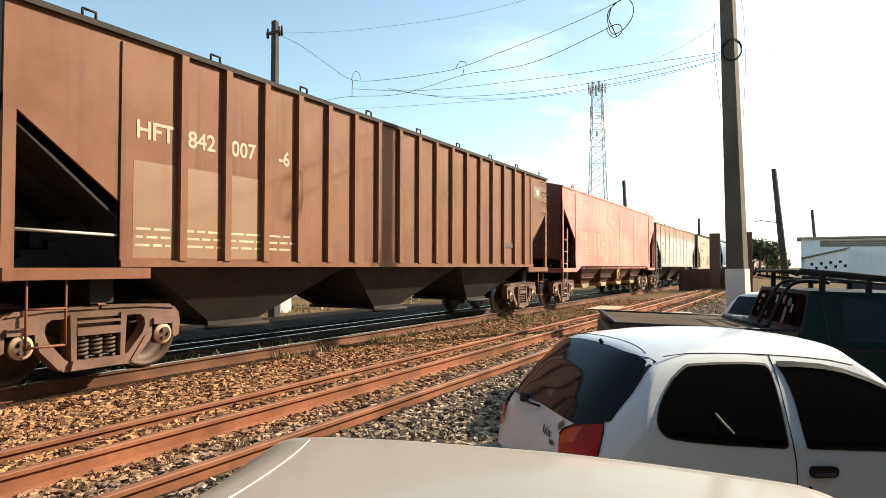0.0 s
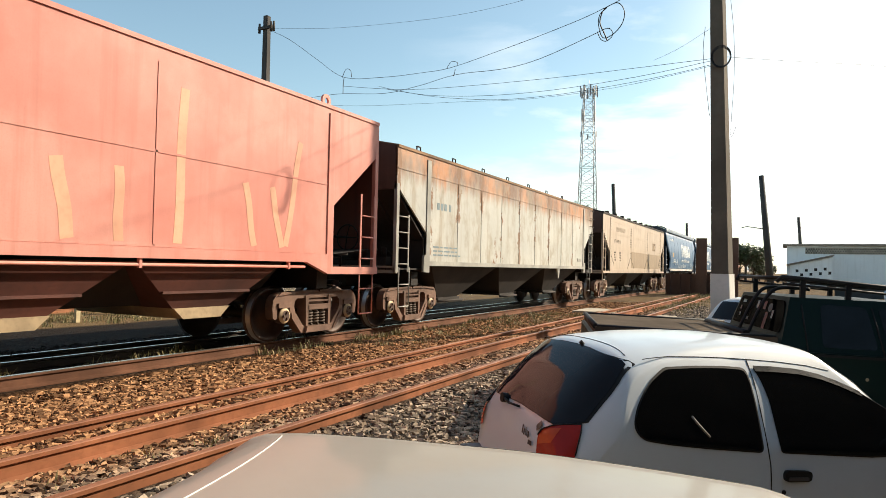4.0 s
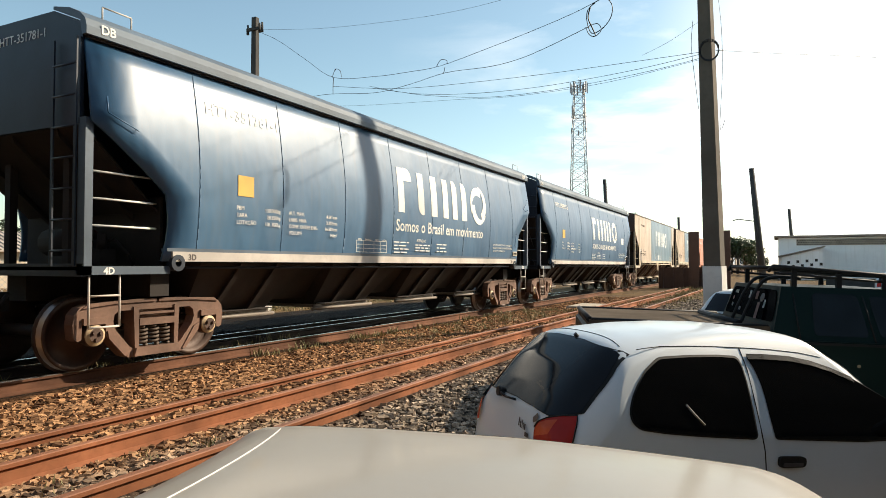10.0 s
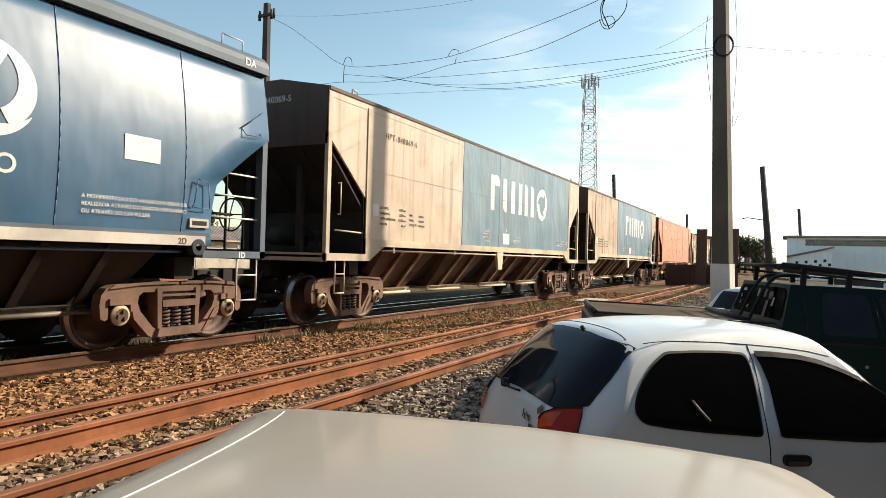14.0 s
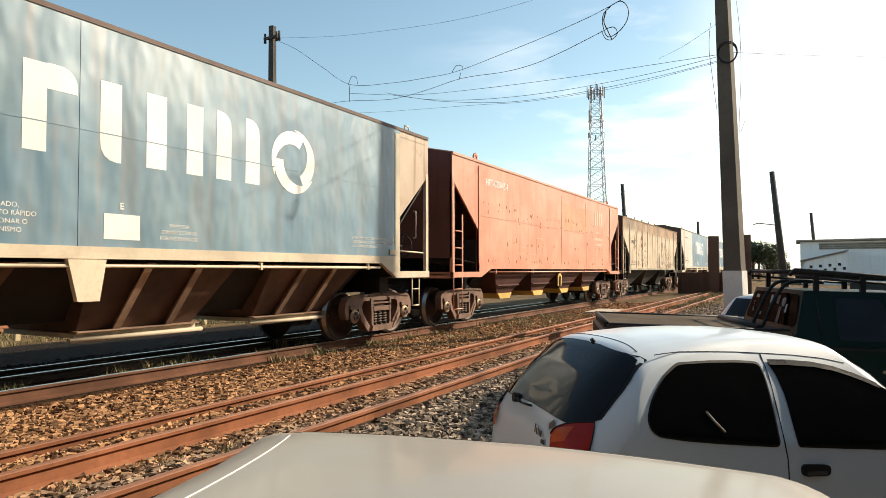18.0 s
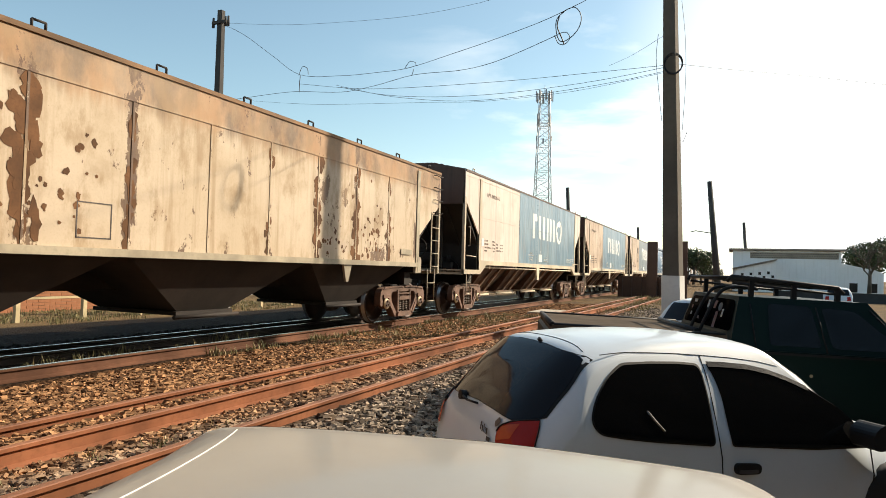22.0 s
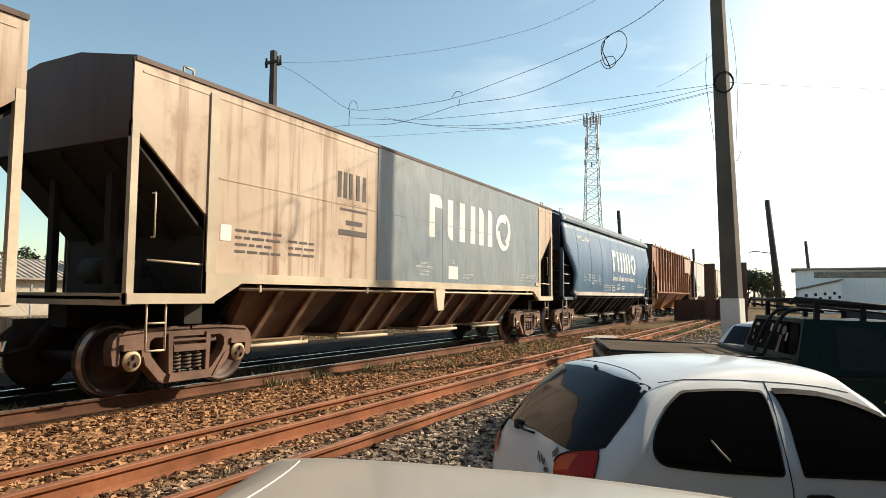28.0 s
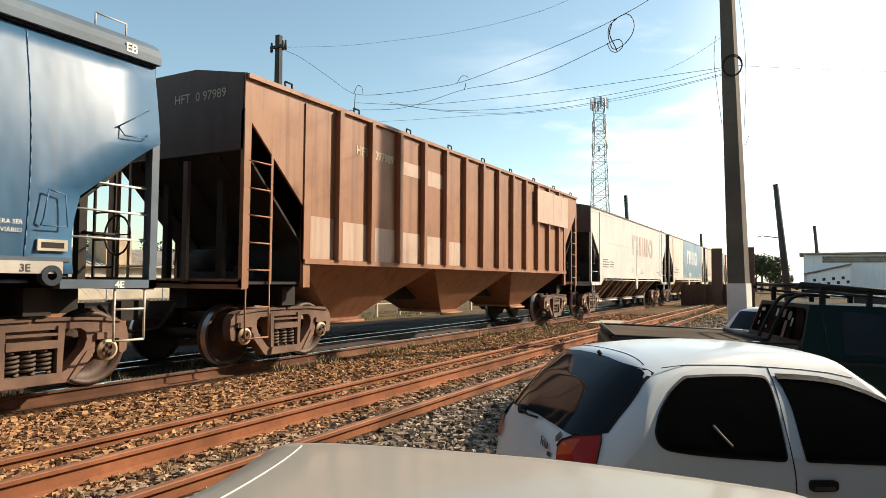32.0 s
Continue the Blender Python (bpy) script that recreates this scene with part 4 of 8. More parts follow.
    for yy in (0.32, L - 0.62):
        stirrup(w, half - 0.03, yy, 0.28, 0.60, 1.18, sill)
        grab(w, [(half, yy, 2.0), (half + 0.06, yy, 2.0), (half + 0.06, yy, 2.55), (half, yy, 2.55)], sill)
        rod_bm = bmesh.new()
        rod(rod_bm, (half - 0.05, yy if yy < 3 else L - yp, 1.72), (half - 0.05, yp if yy < 3 else L - 0.05, 1.70), 0.016, 6)
        part("hand_rail", rod_bm, sill, w)
    roof_loops(w, L, zt + 0.02, half - 0.1, 2, sill)
    return w, wheels


def wagon_smooth(label, mats, L, number="", marks="", seed=0):
    """Orange flat-sided hopper with a lap seam half way up."""
    side, sill, roofm, ink = mats
    w = thing("hopper_wagon", label, "freight wagon", group="hopper wagons")
    half, zt, yp, zs, zl = 1.55, 4.07, 1.40, 1.40, 1.16
    wheels = common_frame(w, L, yp, sill, zl)
    flat_sides(w, L, zt, 3.46, 2.34, yp, zs, half, side)
    flat_roof(w, L, zt, zt + 0.24, half, side)
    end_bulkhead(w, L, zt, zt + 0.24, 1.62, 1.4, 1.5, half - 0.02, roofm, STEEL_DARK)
    inner_wall(w, L, yp, 1.2, 2.1, half - 0.08, STEEL_DARK)
    corner_posts(w, L, yp, zl, 3.46, zt, half, side)
    side_sill(w, L, yp, half, zs, zl, side, 0.7)
    add_seams(w, side, half, [(yp + 0.2, 2.71, L - yp - 0.2, 2.71), (yp + 0.2, 1.52, L - yp - 0.2, 1.52), (L / 2, 1.52, L / 2, 3.85), (L / 2 + 2.9, 1.52, L / 2 + 2.9, 3.85)], 0.03, 0.008)
    end_ladders(w, L, half, sill, 1.25, 2.65, 0.09, 0.44, 0.42)
    for y in (1.45, L - 1.55):
        bm = bmesh.new()
        ring_solid(bm, (half - 0.1, y, zt + 0.10), 0.06, 0.12, -0.02, 0.02, 14)
        part("lifting_lug", bm, sill, w)
    if number:
        put_text(w, number, 1.85, 3.52, 0.25, WHITE_PAINT, bold=0.004)
        part("lettering", text_mesh(number, 0.20, WHITE_PAINT, "CENTER"), None, w, "", pose(0.35, -0.004, 3.72, 90, 0, 0))
    if marks == "blocks":
        put_bars(w, [(12.05, 12.25, 3.1, 3.62), (12.35, 12.55, 3.1, 3.62), (12.68, 12.88, 3.1, 3.62), (13.0, 13.2, 3.1, 3.62), (12.2, 13.0, 2.78, 2.83), (12.05, 13.2, 2.50, 2.60), (12.25, 13.1, 2.30, 2.38)], plain("faded_white_paint", (0.62, 0.42, 0.30), 0.6, 0, 0.2, 4, 0.05))
        frame_rows = [(5.55, 6.05, 2.30, 2.315), (5.55, 6.05, 1.82, 1.835), (5.55, 5.565, 1.82, 2.31), (6.035, 6.05, 1.82, 2.31), (4.05, 4.55, 1.99, 2.0), (4.05, 4.55, 1.80, 1.81), (4.95, 5.5, 1.62, 1.64), (4.95, 5.5, 1.80, 1.82)]
        put_bars(w, frame_rows, plain("faded_white_paint", (0.62, 0.42, 0.30)))
        bm = bmesh.new()
        box(bm, half - 0.002, half + 0.0015, 8.05, 11.3, 2.74, 3.62)
        part("faded_patch", bm, wagon_paint("overpainted_patch", (0.63, 0.255, 0.12), (0.66, 0.33, 0.17), (0.48, 0.17, 0.07), 0.45, 0.02, 0.5, 44.0), w, "square of fresher orange paint")
        rng = random.Random(12)
        rust_spots(w, [(rng.uniform(1.6, L - 1.6), rng.choice((1.5, 1.55, 2.1, 2.74, 3.0)) + rng.gauss(0, 0.09), rng.uniform(0.02, 0.06), rng.uniform(0.03, 0.14)) for _ in range(150)], half + 0.001, plain("orange_rust", (0.26, 0.085, 0.035), 0.9, 0, 0.4, 8, 0.3))
    if marks == "strokes":
        put_text(w, "T", 2.05, 3.52, 0.21, WHITE_PAINT, bold=0.012)
        put_text(w, "5", 2.57, 3.50, 0.21, WHITE_PAINT, bold=0.008)
        put_bars(w, small_print(2.1, 2.0, 3, 1.15, 0.10, 0.034, 8) + small_print(3.9, 1.97, 3, 0.4, 0.10, 0.034, 9) + small_print(4.75, 1.97, 3, 0.4, 0.10, 0.034, 10), plain("pale_brushed_strokes", (0.70, 0.36, 0.23), 0.65, 0, 0.2, 3, 0.05))
        pale = plain("pale_brushed_strokes", (0.70, 0.36, 0.23), 0.65, 0, 0.2, 3, 0.05)
        for i_s, (y0, z0, y1, z1, ww) in enumerate(STROKES):
            bm = bmesh.new()
            n = 8
            row = []
            for i in range(n + 1):
                f = i / n
                wob = 0.012 * math.sin(7.0 * f + y0 * 3)
                row.append((y0 + (y1 - y0) * f + wob, z0 + (z1 - z0) * f))
            d = Vector((y1 - y0, z1 - z0)).normalized()
            nx = Vector((-d.y, d.x)) * ww / 2
            poly = [(p[0] + nx.x, p[1] + nx.y) for p in row] + [(p[0] - nx.x, p[1] - nx.y) for p in row[::-1]]
            prism(bm, poly, half - 0.002, half + 0.0006 + 0.00012 * i_s)
            part("brush_stroke", bm, pale, w)
    # hopper red is darkened both for grime and for the shade below the body
    hopper_pockets(w, [L * 0.5 - 4.05, L * 0.5 - 1.35, L * 0.5 + 1.35, L * 0.5 + 4.05], 1.33, 0.36, 1.32, 0.58, plain("shaded_grimy_red_hopper", (0.085, 0.026, 0.017), 0.75, 0, 0.4, 3, 0.2), plain("yellow_gate", (0.66, 0.42, 0.10), 0.7, 0, 0.3, 5, 0.2) if marks == "blocks" else plain("tan_gate", (0.36, 0.27, 0.16), 0.7, 0, 0.4, 5, 0.2), 1.46, 1.10, deep_gate=True)
    belly(w, L, yp)
    ya = plain("yellow_gate", (0.66, 0.42, 0.10))
    bm = bmesh.new()
    prism(bm, [(L / 2 - 0.32, 0.80), (L / 2 - 0.36, 1.12), (L / 2 - 0.26, 1.22), (L / 2 - 0.06, 1.22), (L / 2 + 0.04, 1.12), (L / 2, 0.80), (L / 2 - 0.07, 0.80), (L / 2 - 0.04, 1.08), (L / 2 - 0.11, 1.14), (L / 2 - 0.21, 1.14), (L / 2 - 0.28, 1.08), (L / 2 - 0.25, 0.80)], half - 0.06, half - 0.02)
    arch = part("gate_arch", bm, ya, w, "yellow arched gate bracket")
    for dy in (-0.19, -0.13):
        bm = bmesh.new()
        rod(bm, (half - 0.05, L / 2 + dy, 0.78), (half - 0.05, L / 2 + dy, 1.12), 0.012, 6)
        part("hanger", bm, STEEL_DARK, arch)
    return w, wheels


def wagon_ribbed(label, mats, L, number="", tall=False, dense=14):
    """Brown hopper with external upright ribs."""
    side, sill, roofm, ink, patchm = mats
    w = thing("hopper_wagon", label, "freight wagon", group="hopper wagons")
    half, zt, yp, zs, zl = 1.50, (4.30 if tall else 4.12), 1.30, (1.62 if tall else 1.38), 1.19
    wheels = common_frame(w, L, yp, sill, zl)
    flat_sides(w, L, zt, 3.75 if tall else 3.05, 2.50 if tall else 2.10, yp, zs, half, side)
    flat_roof(w, L, zt, zt + 0.2, half, roofm)
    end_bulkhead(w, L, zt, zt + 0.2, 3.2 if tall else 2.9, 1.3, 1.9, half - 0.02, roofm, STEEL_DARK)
    inner_wall(w, L, yp, 1.2, 2.1, half - 0.08, STEEL_DARK)
    corner_posts(w, L, yp, zl, 3.75 if tall else 3.05, zt, half, sill, 0.13)
    for side_s in (1, -1):
        bm = bmesh.new()
        x0, x1 = sorted((side_s * (half - 0.02), side_s * (half + 0.055)))
        box(bm, x0, x1, 0.02, L - 0.02, zt - 0.055, zt + 0.012)
        part("top_chord", bm, STEEL_DARK if not tall else side, w)
        bm = bmesh.new()
        x0, x1 = sorted((side_s * (half - 0.02), side_s * (half + 0.05)))
        box(bm, x0, x1, yp, L - yp, zs - 0.05, zs + 0.03)
        if not tall:
            for ya, yb in ((0, yp + 0.4), (L - yp - 0.4, L)):
                b2 = bmesh.new()
                box(b2, x0, x1, ya, yb, zl, zl + 0.13)
                part("platform_sill", b2, sill, w)
        part("side_sill", bm, sill, w)
    ys = [yp + 0.86 + i * (L - 2 * yp - 1.72) / (dense - 1) for i in range(dense)] if tall else [2.17 + 0.75 * i for i in range(17)]
    def rib():
        bm = bmesh.new()
        prism(bm, [(-0.055, zs + 0.03), (0.055, zs + 0.03), (0.055, zt - 0.06), (-0.055, zt - 0.06)], -0.005, 0.105 if tall else 0.07)
        bevel(bm, 0.008, 1)
        return mesh_of(bm, "rib", side)
    key = ("rib", tall, side.name)
    for y in ys:
        for s in (1, -1):
            part("rib", shared(key, rib), None, w, "", pose(s * half, y, 0, 0, 0, 0 if s > 0 else 180))
    roof_loops(w, L, zt, half + 0.02, 9, STEEL_DARK, 0.10)
    if tall:
        end_ladders(w, L, half, sill, 1.25, 3.35, 0.10, 0.48, 0.45)
        tagged(part("lettering", text_mesh("HFT  0 97989", 0.20, ink, "CENTER"), None, w, "", pose(0.55, -0.004, 4.02, 90, 0, 0)), kind="stuff")
        for x in (-0.4, 0.35):
            bm = bmesh.new()
            box(bm, x - 0.05, x + 0.05, -0.06, 0.0, 1.25, 3.1)
            part("end_post", bm, roofm, w)
    else:
        for yy in (0.28, L - 0.68):
            stirrup(w, half - 0.03, yy, 0.42, 0.48, 1.18, sill)
        grab_row(w, L - 0.04, -1, half, 1.75, 3.95, 8, STEEL_DARK)
        bm = bmesh.new()
        rod(bm, (half - 0.03, 0.13, 1.72), (half - 0.03, yp, 1.70), 0.018, 6)
        part("hand_rail", bm, plain("pale_hand_rail", (0.5, 0.46, 0.42)), w)
    if number:
        bits = number.split("|")
        for b, y in zip(bits, ([yp + 0.2, ys[0] + 0.1, ys[1] + 0.1, ys[2] + 0.3] if not tall else [ys[0] + 0.55, ys[1] + 0.16, 0, 0])):
            put_text(w, b, y, 2.90 if not tall else 3.60, 0.31 if not tall else 0.22, ink, half + 0.004, bold=0.006)
    if tall:
        bm = bmesh.new()
        box(bm, half + 0.106, half + 0.128, L - 4.25, L - yp - 0.05, 3.10, 4.10)
        part("side_plate", bm, patchm, w, "pale plate fixed over the ribs")
        for y0, y1, z0, z1 in ((ys[2] + .08, ys[3] - .08, 3.45, 3.72), (ys[3] + .08, ys[4] - .08, 3.35, 3.68), (yp + .02, ys[0] - .08, 1.66, 2.36), (ys[0] + .08, ys[1] - .08, 1.66, 2.33), (ys[1] + .08, ys[2] - .08, 1.66, 2.30), (ys[2] + .08, ys[3] - .08, 1.66, 2.28), (ys[3] + .08, ys[4] - .08, 1.66, 2.26), (ys[4] + .08, ys[5] - .08, 1.66, 2.2)):
            bm = bmesh.new()
            box(bm, half + 0.001, half + 0.004, y0, y1, z0, z1)
            part("faded_patch", bm, patchm, w)
        hopper_pockets(w, [L / 2 - 4.4, L / 2, L / 2 + 4.4], 2.2, 0.42, 1.60, 0.58, side, sill, 1.42, 0.6)
    else:
        rows = small_print(yp + 0.22, 1.78, 3, 0.5, 0.1, 0.03, 3) + small_print(ys[0] + 0.1, 1.78, 3, 0.6, 0.1, 0.03, 4) + small_print(ys[1] + 0.1, 1.78, 3, 0.6, 0.1, 0.03, 5) + small_print(ys[2] + 0.1, 1.78, 3, 0.6, 0.1, 0.03, 6)
        put_bars(w, rows, ink, half + 0.001)
        for y0, y1 in ((yp + 0.18, ys[0] - .08), (ys[0] + .08, ys[1] - .08), (ys[1] + .08, ys[2] - .08)):
            bm = bmesh.new()
            box(bm, half + 0.0005, half + 0.0025, y0, y1, zs + 0.06, 2.62)
            part("faded_patch", bm, patchm, w)
        bm = bmesh.new()
        box(bm, half + 0.001, half + 0.006, L - 1.10, L - 0.55, 3.42, 3.78)
        part("route_panel", bm, plain("green_panel", (0.20, 0.21, 0.105)), w, "green painted panel with a pale disc")
        bm = bmesh.new()
        ring_solid(bm, (half + 0.006, L - 0.82, 3.60), 0.001, 0.10, 0.0, 0.003, 18)
        part("route_disc", bm, WHITE_PAINT, w)
        bm = bmesh.new()
        box(bm, half + 0.0, half + 0.025, L - 3.35, L - 2.80, 1.86, 1.98)
        part("card_holder", bm, roofm, w)
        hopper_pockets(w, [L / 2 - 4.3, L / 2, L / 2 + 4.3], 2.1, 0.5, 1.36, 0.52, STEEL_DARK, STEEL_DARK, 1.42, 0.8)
    return w, wheels


def wagon_rusty(label, mats, L, seed=0, number=""):
    """Lower hopper with upright seams and a rusty top plate."""
    side, sill, roofm, ink = mats
    w = thing("hopper_wagon", label, "freight wagon", group="hopper wagons")
    half, zt, yp, zs, zl = 1.53, 3.80, 1.25, 1.40, 1.19
    wheels = common_frame(w, L, yp, sill, zl)
    flat_sides(w, L, zt, 2.98, 2.08, yp, zs, half, side)
    flat_roof(w, L, zt, zt + 0.22, half, roofm)
    end_bulkhead(w, L, zt, zt + 0.22, 2.9, 1.25, 1.9, half - 0.02, BROWN_DARK, STEEL_DARK)
    inner_wall(w, L, yp, 1.2, 2.1, half - 0.08, STEEL_DARK)
    corner_posts(w, L, yp, zl, 2.98, zt, half, sill)
    add_seams(w, side, half, [(0.02, 3.34, L - 0.02, 3.34)] + [(yp + 0.2 + (L - 2 * yp - 0.4) * i / 9, zs + 0.05, yp + 0.2 + (L - 2 * yp - 0.4) * i / 9, 3.33) for i in range(1, 9)], 0.03, 0.010)
    for s in (1, -1):
        bm = bmesh.new()
        x0, x1 = sorted((s * (half - 0.03), s * (half + 0.035)))
        box(bm, x0, x1, yp - 0.1, L - yp + 0.1, zs - 0.06, zs + 0.04)
        part("side_sill", bm, sill, w)
        for y in (yp - 0.12, L - yp - 0.08):
            bm = bmesh.new()
            prism(bm, [(y, 1.20), (y + 0.20, 1.20), (y + 0.20, 1.50), (y + 0.16, 1.58), (y + 0.04, 1.58), (y, 1.50)], s * (half - 0.02), s * (half + 0.03))
            part("lug_plate", bm, sill, w)
    roof_loops(w, L, zt + 0.02, half - 0.02, 9, STEEL_DARK, 0.09)
    for yy in (0.18, L - 0.62):
        stirrup(w, half - 0.03, yy, 0.42, 0.48, 1.30, sill)
    part("ladder", ladder_mesh(0.44, 1.2, 2.75, 0.33), sill, w, "", pose(half, L - 0.52, 0))
    part("ladder", ladder_mesh(0.44, 1.2, 2.4, 0.33), sill, w, "", pose(half - 0.04, 0.12, 0))
    grab_row(w, L - 0.02, -1, half, 2.75, 3.7, 4, STEEL_DARK)
    put_bars(w, small_print(yp + 0.35, 1.75, 3, 1.4, 0.09, 0.035, seed) + [(yp + 0.5, yp + 0.62, 2.62, 2.78), (yp + 0.68, yp + 0.8, 2.62, 2.78), (yp + 0.86, yp + 0.98, 2.62, 2.78), (yp + 1.1, yp + 1.2, 2.62, 2.78)], ink, half + 0.002)
    bm = bmesh.new()
    box(bm, half, half + 0.025, L - yp - 0.95, L - yp - 0.40, 1.62, 1.74)
    part("card_holder", bm, sill, w)
    bm = bmesh.new()
    prism(bm, [(L - 4.6, zs - 0.06), (L - 4.3, zs - 0.06), (L - 4.42, 1.0), (L - 4.5, 1.0)], half - 0.05, half)
    part("gate_bracket", bm, sill, w)
    if seed == 4:
        rng = random.Random(31)
        spots = []
        for yc, ranges in ((9.68, ((1.48, 2.62, 0.20), (2.75, 2.92, 0.16), (3.08, 3.28, 0.24))), (11.06, ((1.48, 2.55, 0.24), (2.6, 2.75, 0.10), (3.0, 3.25, 0.16))), (12.43, ((1.55, 2.60, 0.18), (3.0, 3.2, 0.18))), (8.31, ((1.5, 2.1, 0.12), (2.9, 3.2, 0.14))), (2.82, ((2.2, 3.25, 0.20), (1.5, 1.9, 0.12))), (4.19, ((1.6, 3.2, 0.26),)), (5.56, ((1.5, 2.6, 0.14), (2.9, 3.2, 0.16)))):
            for za, zb, wd in ranges:
                z = za
                while z < zb:
                    spots.append((yc + rng.gauss(0, wd * 0.28), z, rng.uniform(0.5, 1.1) * wd, rng.uniform(0.8, 1.6) * wd))
                    z += 0.075
        for _ in range(150):
            yc = rng.choice((11.6, 11.8, 10.7, 12.1, 4.6, 3.8, 9.9, 3.2))
            e = rng.choice((0.03, 0.04, 0.05, 0.07, 0.09))
            spots.append((yc + rng.gauss(0, 0.3), 1.5 + abs(rng.gauss(0, 0.55)), e, e * rng.uniform(0.9, 1.5)))
        rust_spots(w, [p for p in spots if p[1] < 3.3], half + 0.001, plain("brown_flaked_rust", (0.15, 0.068, 0.026), 0.9, 0, 0.4, 8, 0.3))
        put_bars(w, [(4.83, 5.31, 1.97, 1.985), (4.83, 5.31, 1.55, 1.565), (4.83, 4.845, 1.55, 1.97), (5.295, 5.31, 1.55, 1.97)], DARK_PAINT, half + 0.001)
    hopper_pockets(w, [L / 2 - 4.0, L / 2, L / 2 + 4.0], 1.95, 0.55, 1.36, 0.55, STEEL_DARK, STEEL_DARK, 1.42, 0.85)
    return w, wheels


def wagon_riveted(label, mats, L):
    """Beige hopper with lapped side plates and rivet lines."""
    side, sill, roofm, ink, rivm = mats
    w = thing("hopper_wagon", label, "freight wagon", group="hopper wagons")
    half, zt, yp, zs, zl = 1.55, 3.82, 1.25, 1.34, 1.19
    wheels = common_frame(w, L, yp, sill, zl)
    flat_sides(w, L, zt, 3.06, 2.15, yp, zs, half, side)
    bm = bmesh.new()
    prism(bm, [(-half - 0.03, zt - 0.03), (half + 0.03, zt - 0.03), (half + 0.03, zt + 0.05), (0.62, zt + 0.26), (0.62, zt + 0.36), (-0.62, zt + 0.36), (-0.62, zt + 0.26), (-half - 0.03, zt + 0.05)], 0.012, L - 0.012, "y")
    roof = part("roof", bm, roofm, w)
    for i in range(10):
        bm = bmesh.new()
        y = 1.0 + i * (L - 2.0) / 9
        prism(bm, [(y, zt + 0.02), (y + 0.16, zt + 0.02), (y + 0.11, zt + 0.17), (y + 0.04, zt + 0.17)], half - 0.20, half - 0.02)
        part("roof_bracket", bm, STEEL_DARK, roof)
    end_bulkhead(w, L, zt, zt + 0.30, 2.95, 1.25, 1.9, half - 0.02, BROWN_DARK, STEEL_DARK)
    bm = bmesh.new()
    box(bm, -0.35, 0.75, -0.006, -0.003, 3.05, 3.75)
    part("end_panel", bm, plain("grey_end_panel", (0.20, 0.16, 0.13), 0.8, 0, 0.3, 5, 0.2), w, "faded panel behind the end number")
    tagged(part("lettering", text_mesh("HFT-841056", 0.22, plain("worn_ink", (0.16, 0.125, 0.095)), "CENTER"), None, w, "", pose(0.2, -0.008, 3.16, 90, 0, 0)), kind="stuff")
    inner_wall(w, L, yp, 1.2, 2.1, half - 0.08, STEEL_DARK)
    corner_posts(w, L, yp, zl, 3.06, zt, half, sill)
    add_seams(w, side, half, [(yp, z, L - yp, z) for z in (3.55, 3.06, 2.98, 2.42, 2.30, zs + 0.07)], 0.022, 0.008)
    bm = bmesh.new()
    box(bm, half - 0.004, half + 0.003, 5.93, L - yp - 0.26, zs + 0.10, 2.275)
    part("lower_plate", bm, SOILED, w, "soiled lower side plate")
    bm = bmesh.new()
    def rivet(y, z):
        rod(bm, (half - 0.002, y, z), (half + 0.018, y, z), 0.026, 6, 0.017)
    for yc in (5.82, 10.35):
        for z in [1.95 + 0.115 * i for i in range(14)]:
            if abs(z - 2.36) > 0.07 and abs(z - 3.02) > 0.07:
                rivet(yc - 0.09, z), rivet(yc + 0.09, z)
        for i in range(9):
            rivet(yc - 0.09 - 0.08 * i, 1.93 - 0.06 * i), rivet(yc + 0.09 + 0.08 * i, 1.93 - 0.06 * i)
    for yc in (yp + 0.06, yp + 0.2, L - yp - 0.2, L - yp - 0.06):
        for i in range(20):
            rivet(yc, 1.3 + i * 0.125)
    for i in range(9):
        rivet(yp + 0.3 + 0.07 * i, 2.0 - 0.055 * i), rivet(L - yp - 0.3 - 0.07 * i, 2.0 - 0.055 * i)
        rivet(0.1 + i * 0.13, 3.03 - i * 0.103), rivet(L - 0.1 - i * 0.13, 3.03 - i * 0.103)
    tagged(part("rivets", bm, rivm, w), kind="stuff")
    for s in (1, -1):
        bm = bmesh.new()
        x0, x1 = sorted((s * (half - 0.03), s * (half + 0.03)))
        box(bm, x0, x1, 0.0, L, zl, zl + 0.10)
        box(bm, x0, x1, yp, L - yp, zs - 0.06, zs + 0.03)
        part("side_sill", bm, sill, w)
    end_ladders(w, L, half, sill, 1.25, 2.75, 0.09, 0.44, 0.45)
    put_bars(w, [(2.55 + 0.2 * i, 2.67 + 0.2 * i, 3.14, 3.36) for i in range(10)], plain("faint_ink", (0.34, 0.265, 0.19)), half + 0.002)
    put_text(w, "HFT-841056-5", 2.1, 2.60, 0.24, plain("worn_ink", (0.16, 0.125, 0.095)), half + 0.002)
    for i, (a, b) in enumerate((("MAXIMO", "130.000 kg"), ("TARA", "25.300 kg"), ("LOTA\u00c7\u00c3O", "104.700 kg"), ("VOLUME", "135 m\u00b3"))):
        put_text(w, a, 2.1, 2.12 - i * 0.12, 0.10, ink, half + 0.002)
        put_text(w, b, 3.6, 2.12 - i * 0.12, 0.10, ink, half + 0.002, align="RIGHT")
    bm = bmesh.new()
    box(bm, half + 0.0045, half + 0.008, 12.04, 13.0, 2.50, 2.95)
    part("side_plate", bm, plain("scuffed_plate", (0.25, 0.175, 0.11), 0.8, 0, 0.4, 6, 0.3), w, "scuffed brown painted panel")
    bm = bmesh.new()
